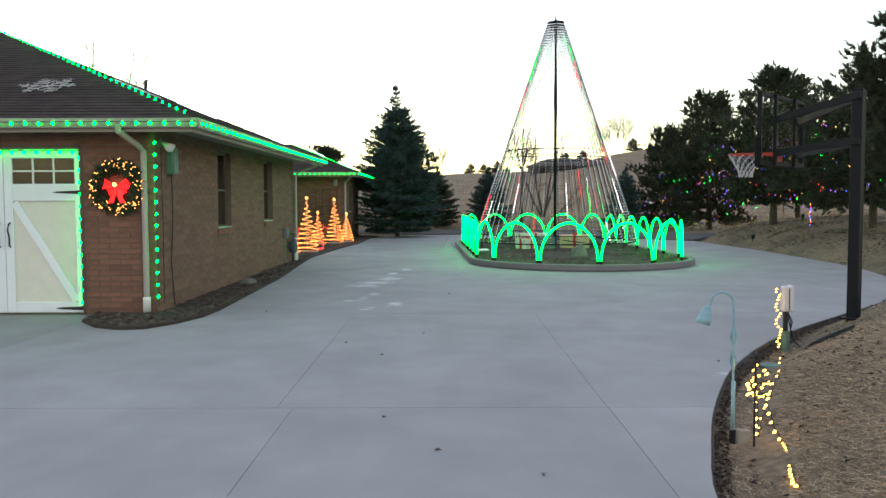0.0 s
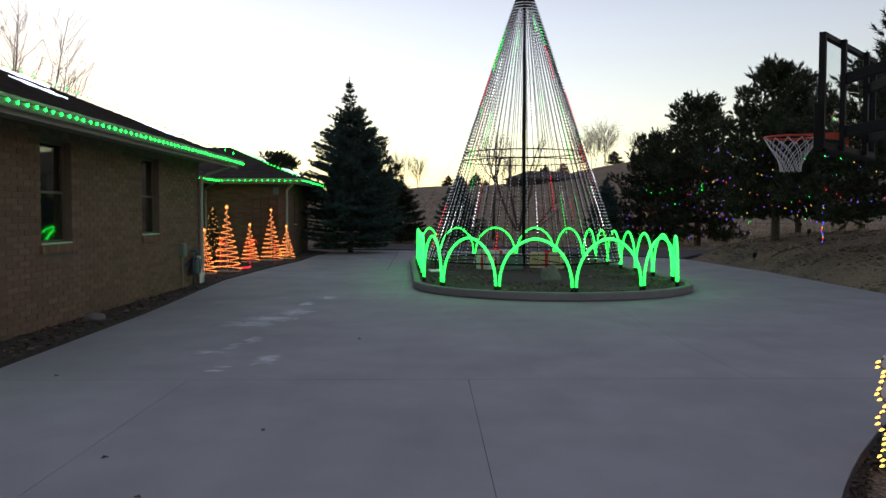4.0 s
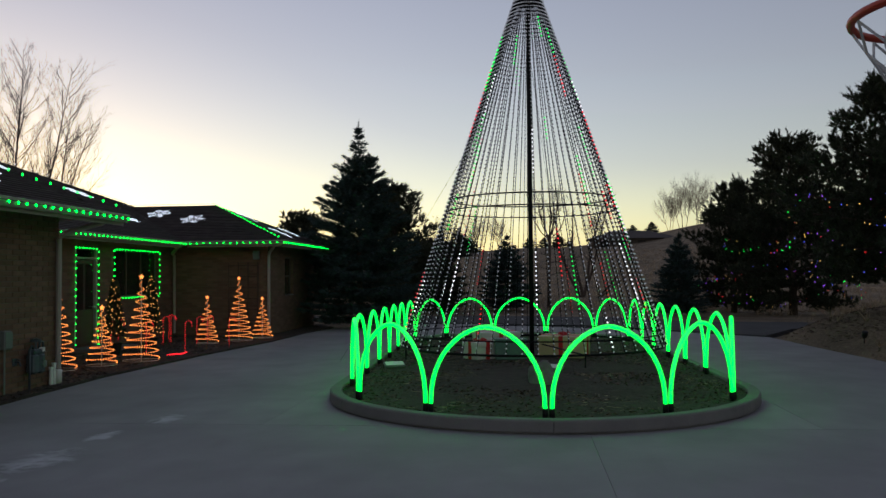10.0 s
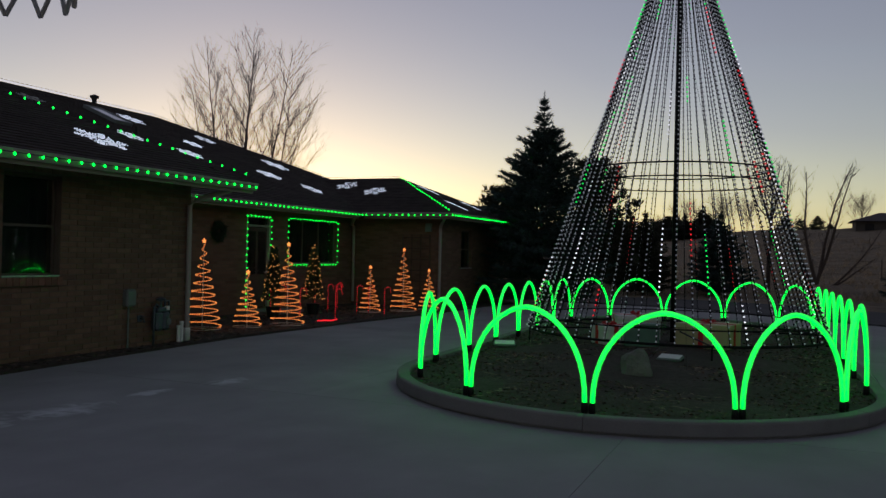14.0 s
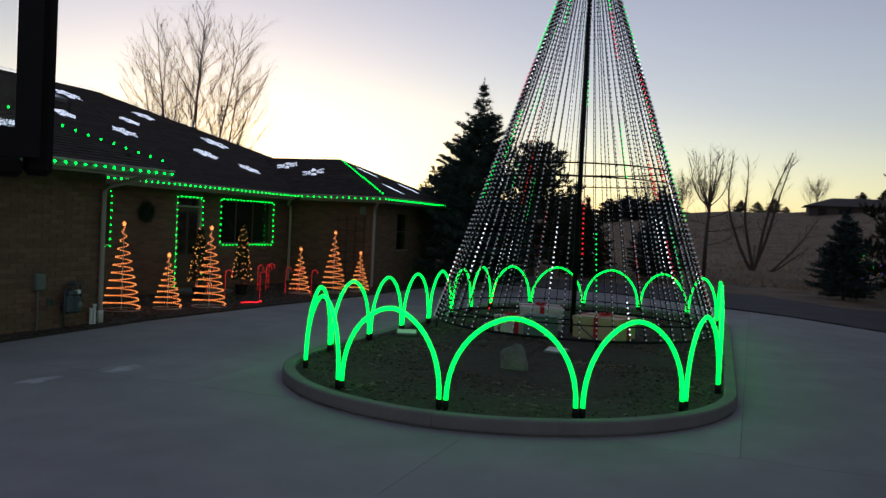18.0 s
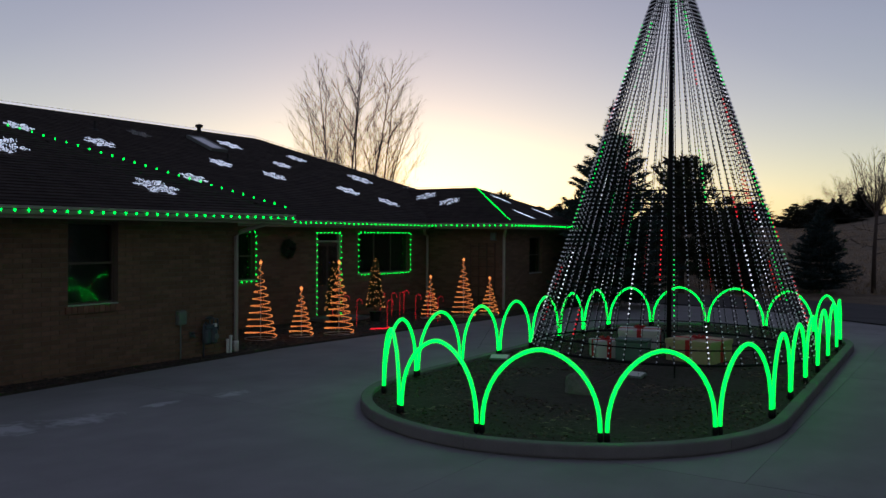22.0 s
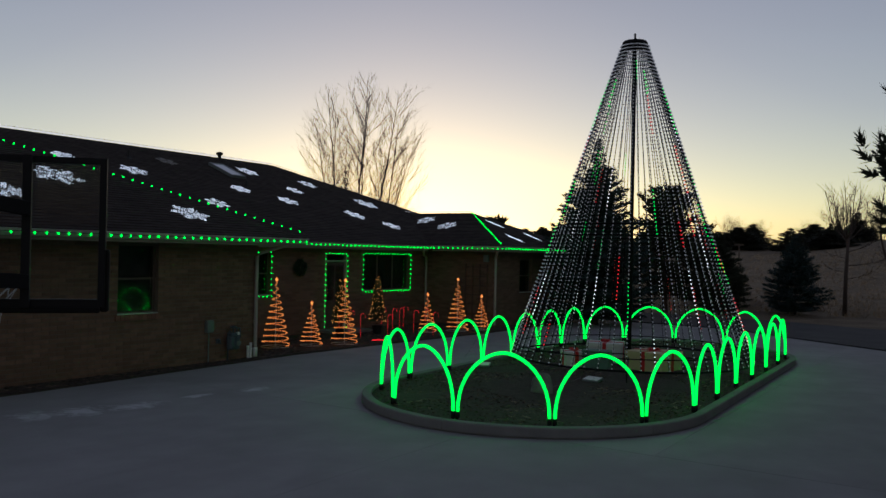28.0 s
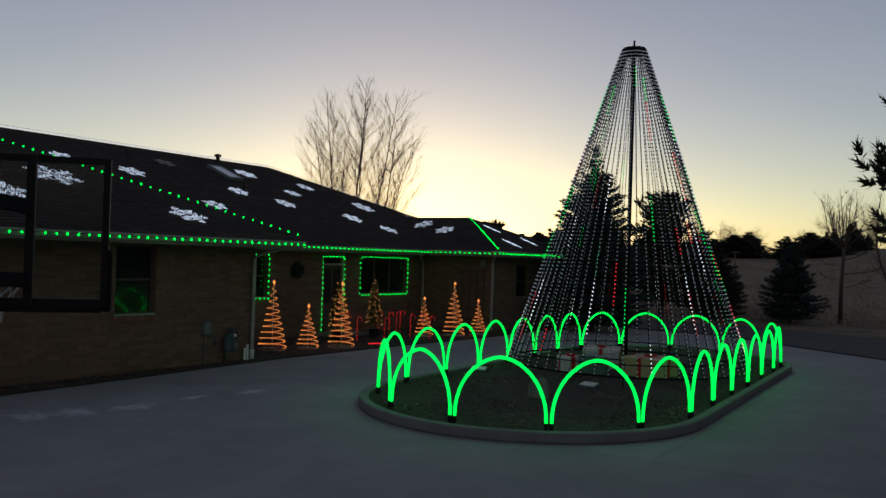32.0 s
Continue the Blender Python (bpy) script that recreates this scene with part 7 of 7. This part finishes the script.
# bits on the bank
fb = thing("fallen_branch", "crooked dead branch lying in the dry grass", "branch", 11.25, 27.05, float(height(11.25, 27.05)) + 0.03)
Geo().tube([(0, 0, 0), (0.25, 0.03, 0.11), (0.48, -0.02, 0.20), (0.8, 0.0, 0.28)], 0.022, 6, taper=0.008).ob("stick", M_BARK, fb)
Geo().tube([(0.36, 0.0, 0.15), (0.52, 0.12, 0.26)], 0.010, 5, taper=0.004).ob("side_twig", M_BARK, fb)
for nm, lab, cat, x, y in (("spotlight_stake", "small black garden spotlight on a stake by the drive", "spotlight", 10.92, 27.49), ("spotlight_stake", "small black garden spotlight on a stake under a pine", "spotlight", 13.6, 29.9)):
    t = thing(nm, lab, cat, x, y, float(height(x, y)), group="garden spotlights")
    Geo().tube([(0, 0, -0.1), (0, 0, 0.14)], 0.012, 6).ob("spike", M_IRON, t)
    Geo().lathe([(0.02, 0.0), (0.055, 0.02), (0.06, 0.14), (0.05, 0.15)], m=Matrix.Translation((0, 0, 0.12)) @ Matrix.Rotation(0.5, 4, 'X'), sides=12).ob("lamp_head", M_IRON, t, smooth=True)

# low weeds on the bank
rng = np.random.default_rng(99)
c = np.concatenate([np.column_stack([rng.uniform(10, 30, 900), rng.uniform(14, 60, 900)]), np.column_stack([rng.uniform(-14, 34, 5200), 47.5 + 60 * rng.random(5200) ** 1.6])])
c = c[(c[:, 0] > edge_x(np.minimum(c[:, 1], 36)) + 0.4) | (c[:, 1] > 47)]
c = np.column_stack([c, height(c[:, 0], c[:, 1])])
weeds = blades(c, np.repeat(np.array([[0, 0, 1.0]]), len(c), 0), 14, 0.32, 0.016, 0.6, rng)
tagged(new("dry_weeds", tri_mesh("dry_weeds", weeds, M_BLADE)), "dry brown weed tufts on the bank", "weeds", kind="stuff")

# ---- bricks ----
def bricks(w, axis, at, u0, u1, holes, near0, near1, material, joined):
    """Courses of brick on a wall face: single parts over a stretch, the rest joined."""
    L_, H_, P_ = 0.29, 0.067, 0.008
    meshes = {}
    rest = Geo()
    z, row = 0.02, 0

    def piece(ln):
        k = round(ln, 2)
        if k not in meshes:
            b, t = 0.004, P_
            v = [(-k / 2, -0.004, -H_ / 2), (k / 2, -0.004, -H_ / 2), (k / 2, -0.004, H_ / 2), (-k / 2, -0.004, H_ / 2)]
            f = [(-k / 2 + b, t, -H_ / 2 + b), (k / 2 - b, t, -H_ / 2 + b), (k / 2 - b, t, H_ / 2 - b), (-k / 2 + b, t, H_ / 2 - b)]
            meshes[k] = (v + f, [(4, 5, 6, 7), (0, 1, 5, 4), (1, 2, 6, 5), (2, 3, 7, 6), (3, 0, 4, 7)])
        return meshes[k]
    r_ = random.Random(3)
    made = {}
    while z + H_ < 2.64:
        u = u0 - (0.15 if row % 2 else 0.0)
        while u < u1 - 0.03:
            a, b = max(u, u0), min(u + L_, u1)
            spans = [(a, b)]
            for h0, h1, s0, s1 in holes:
                if z + H_ > s0 - 0.11 and z < s1:
                    spans = [q for s in spans for q in ((s[0], min(s[1], h0)), (max(s[0], h1), s[1])) if q[1] - q[0] > 0.02]
            for a, b in spans:
                v, f = piece(b - a)
                c, zc = (a + b) / 2, z + H_ / 2
                out = r_.uniform(-0.0015, 0.002)
                m = (Matrix.Translation((at + out, c, zc)) @ Matrix.Rotation(-math.pi / 2, 4, 'Z')) if axis == 'x' else (Matrix.Translation((c, at - out, zc)) @ Matrix.Rotation(math.pi, 4, 'Z'))
                if near0 <= c <= near1:
                    k = round(b - a, 2)
                    if k not in made:
                        g = Geo()
                        g.add(v, f)
                        made[k] = g.mesh("brick", material)
                    share("brick", made[k], w, m)
                else:
                    rest.add([m @ Vector(p) for p in v], f)
            u += L_ + 0.010
        z += H_ + 0.009
        row += 1
    if rest.f:
        rest.ob("brick_courses", joined, w, "further courses of the same brick")["kind"] = "stuff"


bricks(wall_east, 'x', -3.45, 11.07, 21.55, [W1, W2], 11.0, 13.4, M_BRICK, M_BRICK_JOIN)
bricks(wall_front, 'y', 11.06, -8.0, -3.45, [GDOOR], -4.47, -3.4, M_BRICK_RED, M_BRICK_JOIN)
